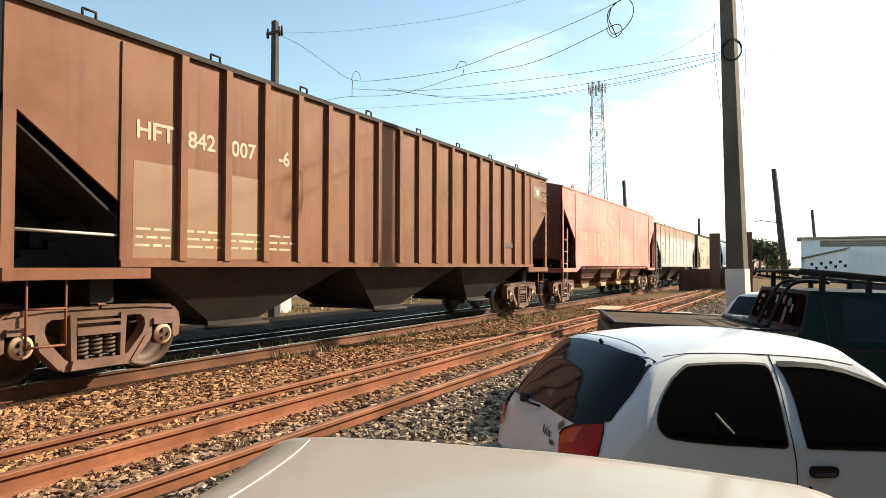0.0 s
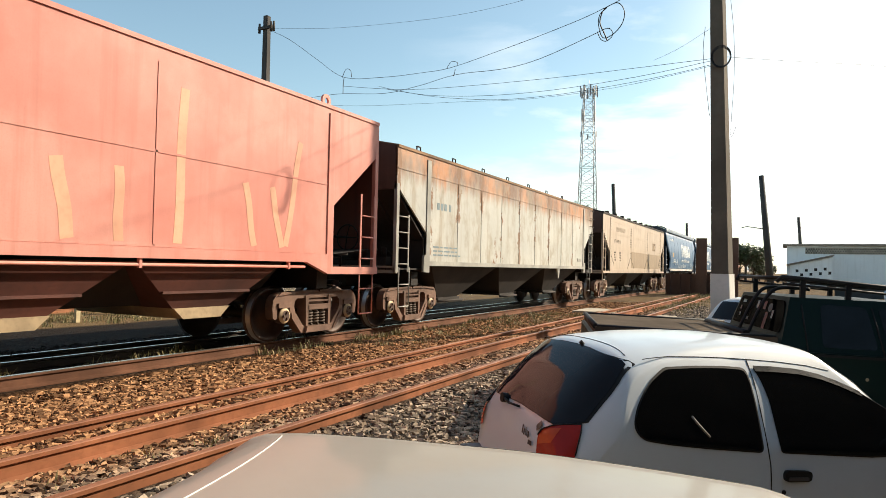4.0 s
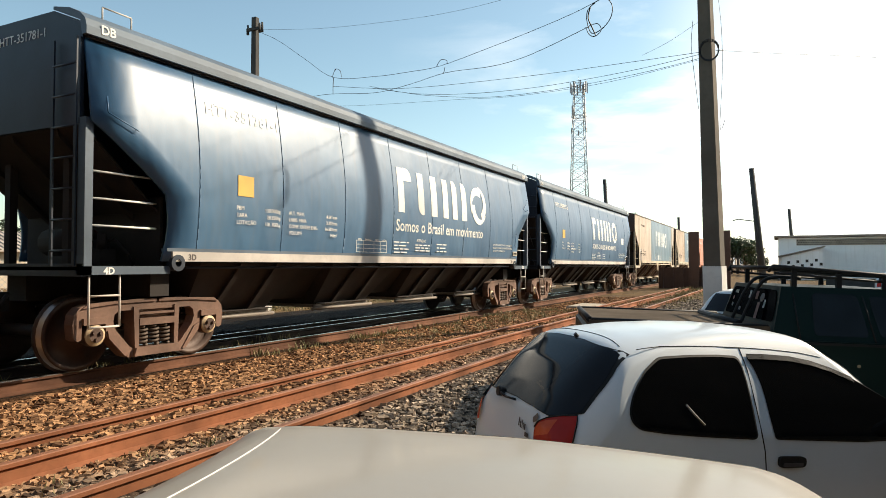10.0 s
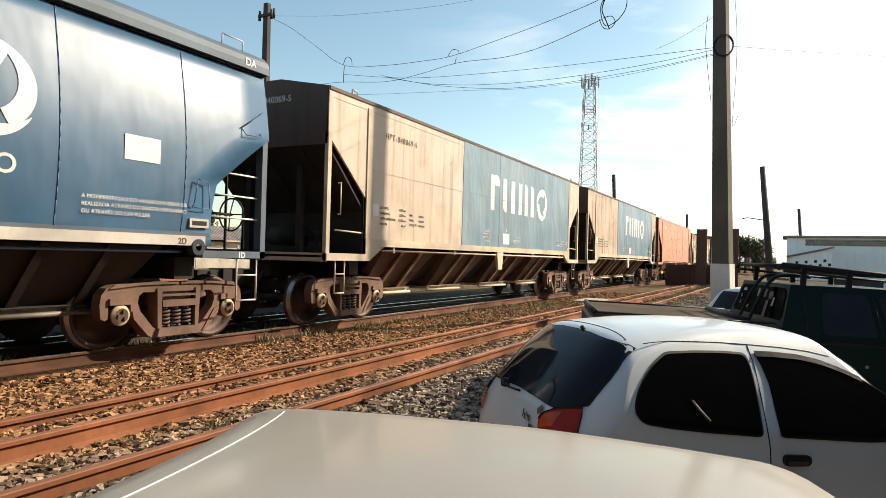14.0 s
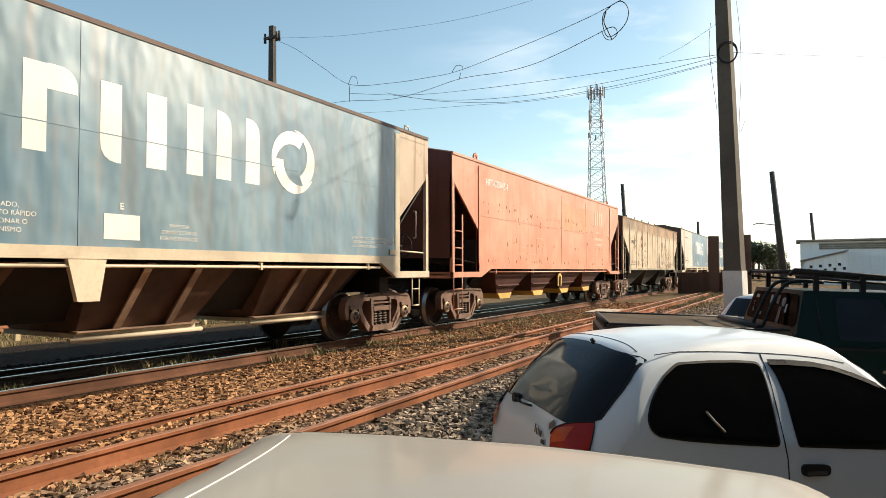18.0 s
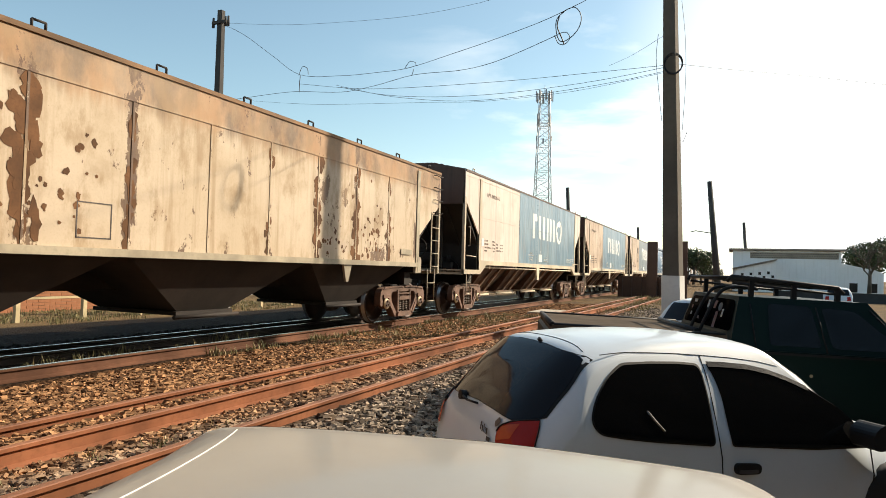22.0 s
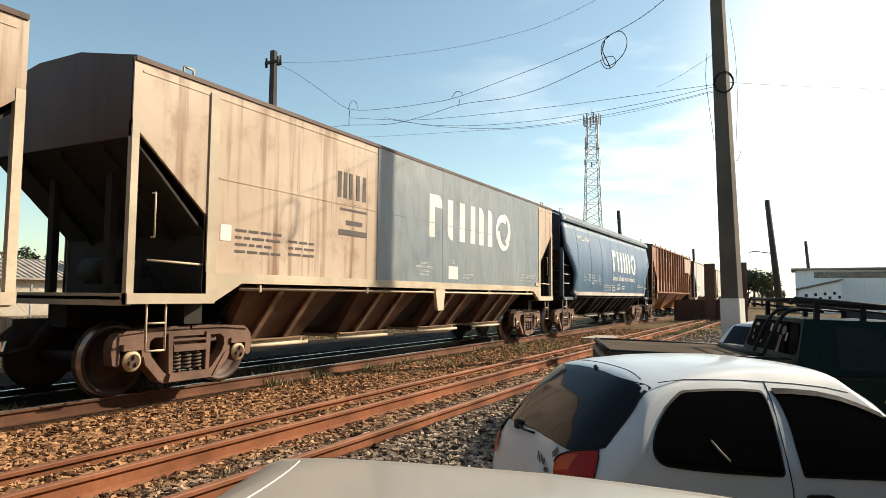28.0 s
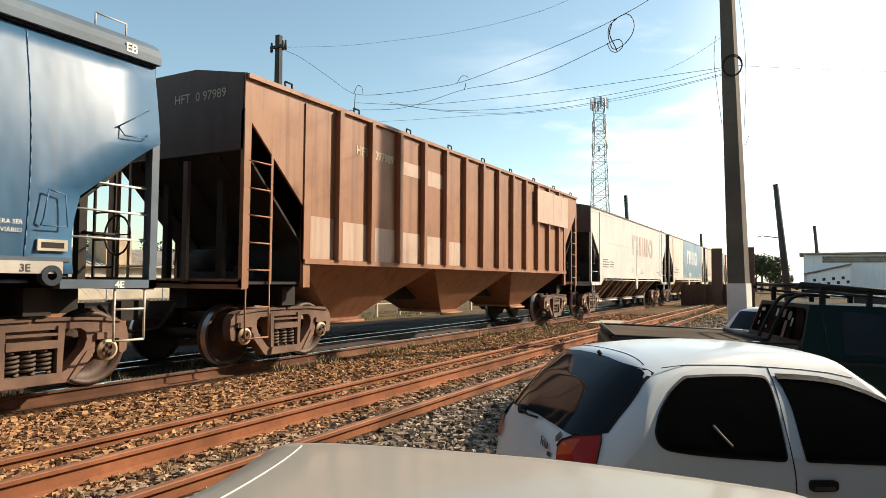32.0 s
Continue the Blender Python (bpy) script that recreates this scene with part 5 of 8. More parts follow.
    prism(bm, [(12.2, 2.62), (12.5, 2.84), (12.8, 2.80), (12.85, 2.66), (12.5, 2.56)], half + 0.008, half + 0.010)
    part("side_plate_mark", bm, plain("worn_cream_mark", (0.42, 0.32, 0.22), 0.8, 0, 0.4, 9, 0.2), w)
    hopper_pockets(w, [L / 2 - 4.4, L / 2, L / 2 + 4.4], 2.1, 0.55, 1.30, 0.52, STEEL_DARK, STEEL_DARK, 1.42, 0.85)
    return w, wheels


def blue_x(z):
    """Half width of the bulged side at a height."""
    f = (z - 1.35) / 2.6
    return 1.50 + 0.13 * math.sin(math.pi * min(1, max(0, f * 0.92 + 0.08))) - 0.06 * max(0.0, f) ** 2


def blue_lean(z, h):
    return math.degrees(math.atan2(blue_x(z + h) - blue_x(z), h))


def wagon_blue(label, mats, L, number, slogan, seed=0, ends=("4D", "3D", "1D", "2D", "DB", "DA")):
    """Bulged-side hopper with rounded end cut-outs."""
    side, sill, roofm, white = mats
    w = thing("hopper_wagon", label, "freight wagon", group="hopper wagons")
    zt, yp, zs, zl = 3.97, 1.10, 1.36, 1.20
    frame_m = plain("blue_grey_frame", (0.085, 0.115, 0.15), 0.5, 0, 0.2, 4, 0.1)
    wheels = common_frame(w, L, yp, roofm, zl)

    def y_edge(z):
        if z > 2.98:
            return 0.04
        if z > 2.22:
            f = (2.98 - z) / 0.76
            return 0.04 + 1.02 * (f ** 0.92)
        return 1.06 + 0.06 * math.sin(math.pi * (2.22 - z) / 0.86)

    zrows = [1.36, 1.5, 1.65, 1.8, 1.95, 2.1, 2.22, 2.35, 2.48, 2.61, 2.74, 2.87, 2.98, 3.15, 3.35, 3.55, 3.75, 3.97]
    for s in (1, -1):
        bm = bmesh.new()
        nx = 24
        grid = [[bm.verts.new((s * blue_x(z), y_edge(z) + (L - 2 * y_edge(z)) * i / nx, z)) for i in range(nx + 1)] for z in zrows]
        for a, b in zip(grid, grid[1:]):
            for i in range(nx):
                bm.faces.new((a[i], a[i + 1], b[i + 1], b[i])).smooth = True
        bmesh.ops.recalc_face_normals(bm, faces=bm.faces)
        bmesh.ops.solidify(bm, geom=bm.faces[:], thickness=0.04 * (1 if s > 0 else 1))
        for f in bm.faces:
            f.smooth = True
        sheet = part("side_sheet", bm, side, w)
        for k in range(8):
            y = 1.6 + (L - 3.2) * k / 7
            bm = bmesh.new()
            rods(bm, [(s * (blue_x(z) + 0.001), y, z) for z in zrows if z >= 1.5], 0.007, 4)
            part("seam", bm, side, w)
        bm = bmesh.new()
        x0, x1 = sorted((s * 1.44, s * 1.575))
        box(bm, x0, x1, yp + 0.1, L - yp - 0.1, zs, zs + 0.13)
        part("side_sill", bm, sill, w, "white side sill")
        bm = bmesh.new()
        x0, x1 = sorted((s * 1.45, s * 1.562))
        box(bm, x0, x1, yp + 0.02, L - yp - 0.02, zs + 0.13, zs + 0.175)
        part("sill_ledge", bm, frame_m, w, "grey ledge over the sill")
        bm = bmesh.new()
        x0, x1 = sorted((s * 1.40, s * 1.53))
        box(bm, x0, x1, 0.0, yp + 0.1, zl, zl + 0.10)
        box(bm, x0, x1, 0.0, 0.10, zl, 3.02)
        part("end_frame", bm, frame_m, w)
        bm = bmesh.new()
        box(bm, x0, x1, L - yp - 0.1, L, zl, zl + 0.10)
        box(bm, x0, x1, L - 0.10, L, zl, 3.02)
        part("end_frame", bm, frame_m, w)
        # roof fascia with a dark gutter under it
        bm = bmesh.new()
        prism(bm, [(s * 1.44, 3.985), (s * 1.52, 3.985), (s * 1.52, 4.08), (s * 1.49, 4.17), (s * 1.40, 4.25), (s * 1.20, 4.34), (s * 0.9, 4.40), (s * 0.9, 4.36), (s * 1.40, 4.16)], 0.0, L, "y")
        part("roof_fascia", bm, sheet_mat_of(side), w)
        bm = bmesh.new()
        x0, x1 = sorted((s * 1.40, s * 1.475))
        box(bm, x0, x1, 0.04, L - 0.04, 3.955, 3.985)
        part("gutter", bm, STEEL_DARK, w)
    bm = bmesh.new()
    prism(bm, [(-1.44, 3.96), (1.44, 3.96), (1.40, 4.14), (0.9, 4.35), (-0.9, 4.35), (-1.40, 4.14)], 0.012, L - 0.012, "y")
    box(bm, -0.42, 0.42, 0.4, L - 0.4, 4.35, 4.43)
    part("roof", bm, roofm, w)
    end_bulkhead(w, L, 3.96, 4.30, 2.95, 1.1, 2.0, 1.42, roofm, STEEL_DARK)
    inner_wall(w, L, yp, 1.2, 2.2, 1.42, STEEL_DARK)
    for y in (0.04, L - 1.04):
        for i in range(3):
            bm = bmesh.new()
            rod(bm, (1.44, y, 1.78 + 0.32 * i), (1.44, y + 1.0, 1.78 + 0.32 * i), 0.014, 6)
            part("rung", bm, WHITE_PAINT, w)
        stirrup(w, 1.48, y + (0.06 if y < 2 else 0.52), 0.40, 0.58, 1.22, sill)
    part("ladder", ladder_mesh(0.42, 1.3, 3.95, 0.36), roofm, w, "", pose(1.0, -0.05, 0, 0, 0, -90))
    for y in (0.35, L - 0.75):
        grab(w, [(1.30, y, 4.25), (1.30, y, 4.44), (1.30, y + 0.4, 4.44), (1.30, y + 0.4, 4.25)], sill)
    grab(w, [(blue_x(3.3), 0.25, 3.30), (blue_x(3.2) + 0.05, 0.22, 3.1), (blue_x(3.0) + 0.05, 0.62, 2.95), (blue_x(3.0), 0.62, 2.98)], side, 0.007)
    bm = bmesh.new()
    rod(bm, (1.46, yp + 0.4, 1.28), (1.46, L - yp - 0.4, 1.28), 0.022, 6)
    part("brake_pipe", bm, roofm, w)
    # lettering
    emblem(w, 6.80, 2.42, 0.94, white, lambda z: blue_x(z) + 0.002)
    put_text(w, slogan, 6.74, 2.03, 0.285 if slogan.isupper() else 0.345, white, blue_x(2.02) + 0.005, spacing=1.02 if slogan.isupper() else 1.04, bold=0.004, lean=blue_lean(2.02, 0.25))
    put_text(w, number, 1.75, 3.42, 0.24, white, blue_x(3.42) + 0.005, spacing=1.05, bold=0.004, lean=blue_lean(3.42, 0.18))
    part("lettering", text_mesh(number, 0.16, white, "CENTER"), None, w, "", pose(0.3, -0.005, 4.06, 90, 0, 0))
    put_text(w, ends[4], 0.18, 4.03, 0.15, white, 1.5235, bold=0.004)
    put_text(w, ends[5], L - 0.50, 4.03, 0.15, white, 1.5235, bold=0.004)
    for i, a in enumerate(("PBM", "TARA", "LOTA\u00c7\u00c3O")):
        put_text(w, a, 2.28, 2.12 - i * 0.105, 0.085, white, blue_x(2.05) + 0.008)
    for i, a in enumerate(("130.000kg", "28.300kg", "101.700kg")):
        put_text(w, a, 3.22, 2.12 - i * 0.105, 0.085, white, blue_x(2.05) + 0.008, align="RIGHT")
    for i, (a, b) in enumerate((("ALT. MAX.", "4.681mm"), ("LARG. MAX.", "3.252mm"), ("COMP. ENTRE ENG.", "16.500mm"), ("VOLUME", "148m\u00b3"))):
        put_text(w, a, 3.42, 2.12 - i * 0.105, 0.085, white, blue_x(2.05) + 0.008)
        put_text(w, b, 4.72, 2.12 - i * 0.105, 0.085, white, blue_x(2.05) + 0.008, align="RIGHT")
    put_text(w, "ATEN\u00c7\u00c3O", 7.65, 1.82, 0.09, white, blue_x(1.8) + 0.006)
    put_bars(w, small_print(6.7, 1.78, 4, 0.6, 0.07, 0.025, 3) + small_print(7.6, 1.74, 3, 0.65, 0.06, 0.025, 4) + small_print(8.6, 1.78, 3, 0.5, 0.08, 0.025, 5), white, blue_x(1.75) + 0.006)
    for i, a in enumerate(("A MOVIMENTA\u00c7\u00c3O DO VAG\u00c3O S\u00d3 PODER\u00c1 SER", "REALIZADA ATRAV\u00c9S DO ENGATE FERROVI\u00c1RIO", "OU ATRAV\u00c9S DO CAR PULLER")):
        put_text(w, a, 11.95, 1.86 - i * 0.085, 0.066, white, blue_x(1.8) + 0.008)
    for y, a in ((0.25, ends[0]), (L - 0.55, ends[2])):
        put_text(w, a, y, 1.205, 0.115, WHITE_PAINT, 1.532, bold=0.004)
    put_text(w, ends[1], yp + 0.35, zs + 0.02, 0.11, DARK_PAINT, 1.577, bold=0.003)
    put_text(w, ends[3], L - yp - 0.55, zs + 0.02, 0.11, DARK_PAINT, 1.577, bold=0.003)
    # inspection table
    if not slogan.isupper():
        ty0, ty1, tz0, tz1 = 5.36, 6.42, 1.56, 1.85
        rows = [(ty0, ty1, tz0 + (tz1 - tz0) * i / 4, tz0 + (tz1 - tz0) * i / 4 + 0.008) for i in range(5)] + [(y, y + 0.008, tz0, tz1) for y in (ty0, ty0 + 0.24, ty0 + 0.60, ty0 + 0.84, ty1)]
        put_bars(w, rows, white, blue_x(1.7) + 0.006)
        for y, a in ((ty0 + 0.03, "TIPO"), (ty0 + 0.27, "EMPRESA"), (ty0 + 0.63, "DATA"), (ty0 + 0.87, "LOCAL")):
            put_text(w, a, y, tz1 - 0.068, 0.055, white, blue_x(1.85) + 0.008)
    # card holder and end grips
    for yc in (L - yp - 0.23,):
        bm = bmesh.new()
        box(bm, 0, 0.03, yc - 0.16, yc + 0.16, 1.60, 1.72)
        bevel(bm, 0.008, 1)
        card = part("card_holder", bm, plain("cream_card_frame", (0.55, 0.50, 0.40), 0.5, 0, 0.2, 6, 0.1), w, "cream card holder", pose(blue_x(1.66) - 0.004, 0, 0))
        bm = bmesh.new()
        box(bm, 0.03, 0.033, yc - 0.12, yc + 0.12, 1.63, 1.69)
        part("card", bm, STEEL_DARK, card)
        grab(w, [(blue_x(1.9) + 0.01, yc - 0.14, 1.86), (blue_x(1.9) + 0.05, yc - 0.14, 1.92), (blue_x(2.2) + 0.05, yc - 0.10, 2.24), (blue_x(2.2) + 0.05, yc + 0.08, 2.20), (blue_x(1.9) + 0.05, yc + 0.12, 1.86), (blue_x(1.9) + 0.05, yc - 0.14, 1.86)], side, 0.007)
    grab(w, [(blue_x(3.1), L - 0.60, 3.08), (blue_x(3.1) + 0.05, L - 0.60, 3.10), (blue_x(3.35) + 0.05, L - 0.20, 3.36), (blue_x(3.35), L - 0.20, 3.36)], side, 0.007)
    grab(w, [(blue_x(3.1), L - 0.60, 3.08), (blue_x(3.0) + 0.05, L - 0.56, 2.98), (blue_x(3.0) + 0.05, L - 0.26, 3.0), (blue_x(3.1), L - 0.22, 3.06)], side, 0.007)
    if ends[0] != "1E":
        bm = bmesh.new()
        box(bm, 0, 0.004, 2.30, 2.62, 2.32, 2.62)
        part("placard", bm, plain("amber_placard", (0.75, 0.45, 0.08), 0.5, 0, 0.1, 4, 0), w, "amber square placard", pose(blue_x(2.47) + 0.004, 0, 0))
    if slogan.isupper():
        bm = bmesh.new()
        box(bm, 0, 0.004, 12.45, 12.95, 2.36, 2.66)
        part("placard", bm, WHITE_PAINT, w, "white rectangular placard", pose(blue_x(2.5) + 0.004, 0, 0))
    hopper_pockets(w, [L * 0.5 - 4.55, L * 0.5 - 1.5, L * 0.5 + 1.5, L * 0.5 + 4.55], 1.15, 0.86, 1.34, 0.58, STEEL_DARK, plain("worn_gate", (0.20, 0.17, 0.14), 0.6, 0.2, 0.3, 6, 0.2), 1.44, 0.75, 2, STEEL_DARK)
    belly(w, L, yp)
    for y in (yp + 0.18, L - yp - 0.22):
        bm = bmesh.new()
        ring_solid(bm, (1.50, y, 1.34), 0.05, 0.11, -0.02, 0.09, 14)
        part("towing_eye", bm, roofm, w)
    return w, wheels


def sheet_mat_of(m):
    # blue paled towards grey, so the fascia carries the sky's reflection in its colour
    return plain("sky_pale_blue_roof", (0.105, 0.145, 0.185), 0.62, 0.0, 0.2, 3, 0.1)


PRIMER = wagon_paint("sun_bleached_primer", (0.58, 0.46, 0.345), (0.67, 0.56, 0.45), (0.36, 0.22, 0.14), 0.7, 0.12, 0.6, 1.0, coat=0.6, dent=0.7, coat_rough=0.46)
PRIMER_B = wagon_paint("stained_primer", (0.50, 0.375, 0.265), (0.60, 0.48, 0.36), (0.25, 0.13, 0.07), 0.95, 0.20, 0.6, 21.0, rust=(0.22, 0.11, 0.05))
PRIMER_W = wagon_paint("pale_primer", (0.63, 0.51, 0.42), (0.70, 0.60, 0.51), (0.38, 0.26, 0.19), 0.55, 0.08, 0.55, 7.0, coat=0.8, dent=0.7, coat_rough=0.48)
PANEL_BLUE = wagon_paint("faded_blue_panel", (0.095, 0.205, 0.285), (0.165, 0.265, 0.32), (0.25, 0.225, 0.20), 0.55, 0.02, 0.42, 4.0, coat=0.7, dent=1.5, coat_rough=0.34)
PANEL_GREY = wagon_paint("dusty_grey_panel", (0.155, 0.205, 0.235), (0.205, 0.24, 0.255), (0.22, 0.20, 0.165), 0.45, 0.03, 0.5, 14.0, coat=0.55, dent=1.2, coat_rough=0.36)
WHITE_SIDE = wagon_paint("dirty_white_paint", (0.58, 0.56, 0.52), (0.64, 0.62, 0.57), (0.36, 0.27, 0.19), 0.35, 0.05, 0.5, 31.0)
ORANGE = wagon_paint("faded_orange_paint", (0.62, 0.235, 0.125), (0.67, 0.325, 0.20), (0.48, 0.16, 0.075), 0.45, 0.05, 0.55, 2.0, rust=(0.24, 0.075, 0.035), coat=0.45, dent=0.6, coat_rough=0.42)
ORANGE_B = wagon_paint("salmon_orange_paint", (0.60, 0.200, 0.150), (0.66, 0.295, 0.235), (0.46, 0.14, 0.095), 0.4, 0.03, 0.6, 12.0, rust=(0.26, 0.08, 0.04), coat=0.28, dent=0.6, coat_rough=0.42)
# shaded copy of the orange for end walls turned from the sun
ORANGE_SHADED = wagon_paint("shaded_orange_end", (0.12, 0.034, 0.022), (0.15, 0.046, 0.030), (0.07, 0.024, 0.017), 0.5, 0.1, 0.7, 5.0)
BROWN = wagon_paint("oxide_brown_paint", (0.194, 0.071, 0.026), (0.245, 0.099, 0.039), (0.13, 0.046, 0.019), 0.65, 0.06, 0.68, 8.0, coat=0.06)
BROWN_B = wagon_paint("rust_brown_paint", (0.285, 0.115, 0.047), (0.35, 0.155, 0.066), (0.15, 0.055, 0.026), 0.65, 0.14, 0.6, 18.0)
# oxide brown with the shade of the end walls put into it; roofs share it
BROWN_DARK = wagon_paint("shade_dark_oxide", (0.10, 0.052, 0.034), (0.125, 0.07, 0.047), (0.04, 0.023, 0.016), 0.5, 0.1, 0.7, 9.0)
RUSTY_A = wagon_paint("grey_paint_rusted", (0.46, 0.465, 0.43), (0.54, 0.535, 0.485), (0.30, 0.24, 0.16), 0.55, 0.16, 0.6, 3.0, seams=(1.45, 0.692, (0.22, 0.10, 0.035), 0.665), band=(3.36, 0.80, (0.36, 0.135, 0.032)))
RUSTY_B = wagon_paint("cream_paint_rusted", (0.56, 0.44, 0.30), (0.64, 0.52, 0.38), (0.32, 0.20, 0.09), 0.6, 0.10, 0.65, 6.0, rust=(0.115, 0.048, 0.020), seams=(1.45, 0.686, (0.10, 0.042, 0.017), 0.655), band=(3.36, 0.60, (0.31, 0.165, 0.068)))
SOILED = wagon_paint("soiled_beige_paint", (0.288, 0.201, 0.119), (0.384, 0.281, 0.182), (0.17, 0.12, 0.07), 0.75, 0.10, 0.6, 23.0, rust=(0.20, 0.125, 0.07))
BEIGE = wagon_paint("beige_grey_paint", (0.49, 0.385, 0.285), (0.55, 0.44, 0.335), (0.27, 0.185, 0.115), 0.5, 0.10, 0.55, 10.0, rust=(0.22, 0.13, 0.07))
BLUE = wagon_paint("deep_blue_gloss", (0.022, 0.100, 0.205), (0.032, 0.122, 0.235), (0.09, 0.11, 0.12), 0.22, 0.0, 0.50, 11.0, coat=0.6, dent=0.9, coat_rough=0.37)
# darker than BLUE, for the ends, roof and fittings
NAVY_DARK = plain("dark_navy", (0.018, 0.028, 0.045), 0.5, 0, 0.25, 4, 0.1)
POCKET = plain("dusty_hopper_steel", (0.115, 0.062, 0.040), 0.8, 0, 0.45, 3, 0.2)
# fins paler than POCKET: their highlights are put into the colour
FIN = plain("highlit_fin_steel", (0.30, 0.19, 0.125), 0.75, 0, 0.4, 4, 0.2)
CREAM_INK = plain("cream_lettering", (0.60, 0.46, 0.30), 0.6, 0, 0.2, 5, 0.05)
BROWN_PATCH = wagon_paint("faded_brown_patch", (0.27, 0.145, 0.07), (0.31, 0.175, 0.09), (0.24, 0.12, 0.06), 0.5, 0.03, 0.6, 28.0)
PALE_PLATE = wagon_paint("pale_side_plate", (0.50, 0.34, 0.25), (0.55, 0.40, 0.30), (0.30, 0.16, 0.09), 0.5, 0.05, 0.6, 38.0)
RIVET = plain("dark_rivet", (0.11, 0.085, 0.065), 0.7, 0.1, 0.3, 8, 0.2)

CREAM_SILL = plain("cream_sill", (0.60, 0.50, 0.36), 0.6, 0, 0.2, 4, 0.15)
P6 = (PRIMER, CREAM_SILL, BROWN_DARK, PANEL_BLUE, WHITE_PAINT, DARK_PAINT, POCKET)
P7 = (PRIMER_B, CREAM_SILL, BROWN_DARK, PANEL_BLUE, WHITE_PAINT, DARK_PAINT, POCKET)
P10 = (PRIMER_W, CREAM_SILL, BROWN_DARK, PANEL_BLUE, WHITE_PAINT, plain("worn_dark_lettering", (0.19, 0.145, 0.12), 0.7, 0, 0.35, 5, 0.05), POCKET)
P12 = (PRIMER_B, CREAM_SILL, BROWN_DARK, PANEL_GREY, WHITE_PAINT, DARK_PAINT, POCKET)
P15 = (WHITE_SIDE, WHITE_SIDE, BROWN_DARK, WHITE_SIDE, plain("faded_pink_mark", (0.50, 0.36, 0.30), 0.6, 0, 0.2, 4, 0.05), DARK_PAINT, POCKET)
BLUES = (BLUE, plain("dusty_white_sill", (0.56, 0.51, 0.45), 0.6, 0, 0.2, 4, 0.15), NAVY_DARK, WHITE_PAINT)
SAY_A, SAY_B = "Somos o Brasil em movimento", "SOMOS O BRASIL EM MOVIMENTO"

RUST_ROOF = plain("rusty_roof_sheet", (0.24, 0.135, 0.065), 0.8, 0, 0.45, 3, 0.3)
TRAIN = [
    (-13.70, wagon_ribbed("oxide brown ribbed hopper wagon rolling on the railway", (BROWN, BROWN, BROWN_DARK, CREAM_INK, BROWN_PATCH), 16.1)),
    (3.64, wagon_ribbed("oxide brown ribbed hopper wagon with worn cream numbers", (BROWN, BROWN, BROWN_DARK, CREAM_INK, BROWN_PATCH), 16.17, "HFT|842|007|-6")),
    (21.27, wagon_smooth("salmon orange hopper wagon with pale brush strokes", (ORANGE_B, ORANGE_B, ORANGE_SHADED, CREAM_INK), 15.90, "", "strokes")),
    (37.92, wagon_rusty("grey hopper wagon with rust running from its roof", (RUSTY_A, plain("grey_sill_paint", (0.36, 0.35, 0.31), 0.6, 0, 0.25, 5, 0.1), RUST_ROOF, plain("blue_grey_ink", (0.20, 0.27, 0.30))), 15.35, 2)),
    (54.99, wagon_riveted("beige riveted hopper wagon with faded lettering", (BEIGE, BEIGE, STEEL_DARK, DARK_PAINT, RIVET), 16.12)),
    (72.41, wagon_blue("deep blue bulged hopper wagon with white lettering", BLUES, 15.0, "HTT-351781-1", SAY_A)),
    (88.61, wagon_blue("deep blue bulged hopper wagon with a white placard", BLUES, 14.95, "HTT-350955-2", SAY_B)),
    (105.02, wagon_panel("primer and blue hopper wagon with dimension lettering", P6, 15.5, "HPT-840069-5", True, (5.35, 14.35), 3, True)),
    (121.86, wagon_panel("stained primer and blue hopper wagon", P7, 15.5, "", True, (5.35, 14.35), 5)),
    (138.49, wagon_smooth("faded orange hopper wagon with white number", (ORANGE, ORANGE, ORANGE_SHADED, CREAM_INK), 15.93, "HFT-055045-1", "blocks")),
    (155.37, wagon_rusty("cream hopper wagon blotched all over with rust", (RUSTY_B, plain("cream_sill_paint", (0.40, 0.34, 0.24), 0.65, 0, 0.3, 5, 0.15), RUST_ROOF, DARK_PAINT), 15.25, 4)),
    (172.31, wagon_panel("pale primer and blue hopper wagon with dark number", P10, 15.66, "HPT-840357-1", True, (5.30, 14.35), 7, True)),
    (189.20, wagon_panel("stained primer and blue-grey hopper wagon", P7, 15.66, "HPT-840030-1", True, (5.30, 14.35), 9)),
    (206.11, wagon_panel("tan primer and grey-blue hopper wagon with dark stencil", P12, 15.60, "", True, (5.30, 14.35), 11, False, False, True)),
    (222.94, wagon_blue("deep blue bulged hopper wagon with white lettering", BLUES, 15.05, "HTT-351620-2", SAY_A, 0, ("1E", "2E", "4E", "3E", "EA", "EB"))),
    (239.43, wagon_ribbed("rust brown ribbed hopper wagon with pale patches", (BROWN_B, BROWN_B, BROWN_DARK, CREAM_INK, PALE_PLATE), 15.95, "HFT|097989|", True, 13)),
    (257.05, wagon_panel("dirty white hopper wagon with a faded mark", P15, 15.66, "", True, None, 13)),
    (273.95, wagon_panel("dirty white hopper wagon with a white mark", P10, 15.66, "", True, (5.3, 14.35), 15)),
    (290.85, wagon_panel("pale primer and blue hopper wagon far down the train", P6, 15.66, "", True, (5.3, 14.35), 17)),
    (307.75, wagon_panel("stained primer hopper wagon far down the train", P7, 15.66, "", True, (5.3, 14.35), 19)),
]
for y0, (wagon, _) in TRAIN:
    wagon.matrix_basis = pose(TRACK_X, y0, 0)

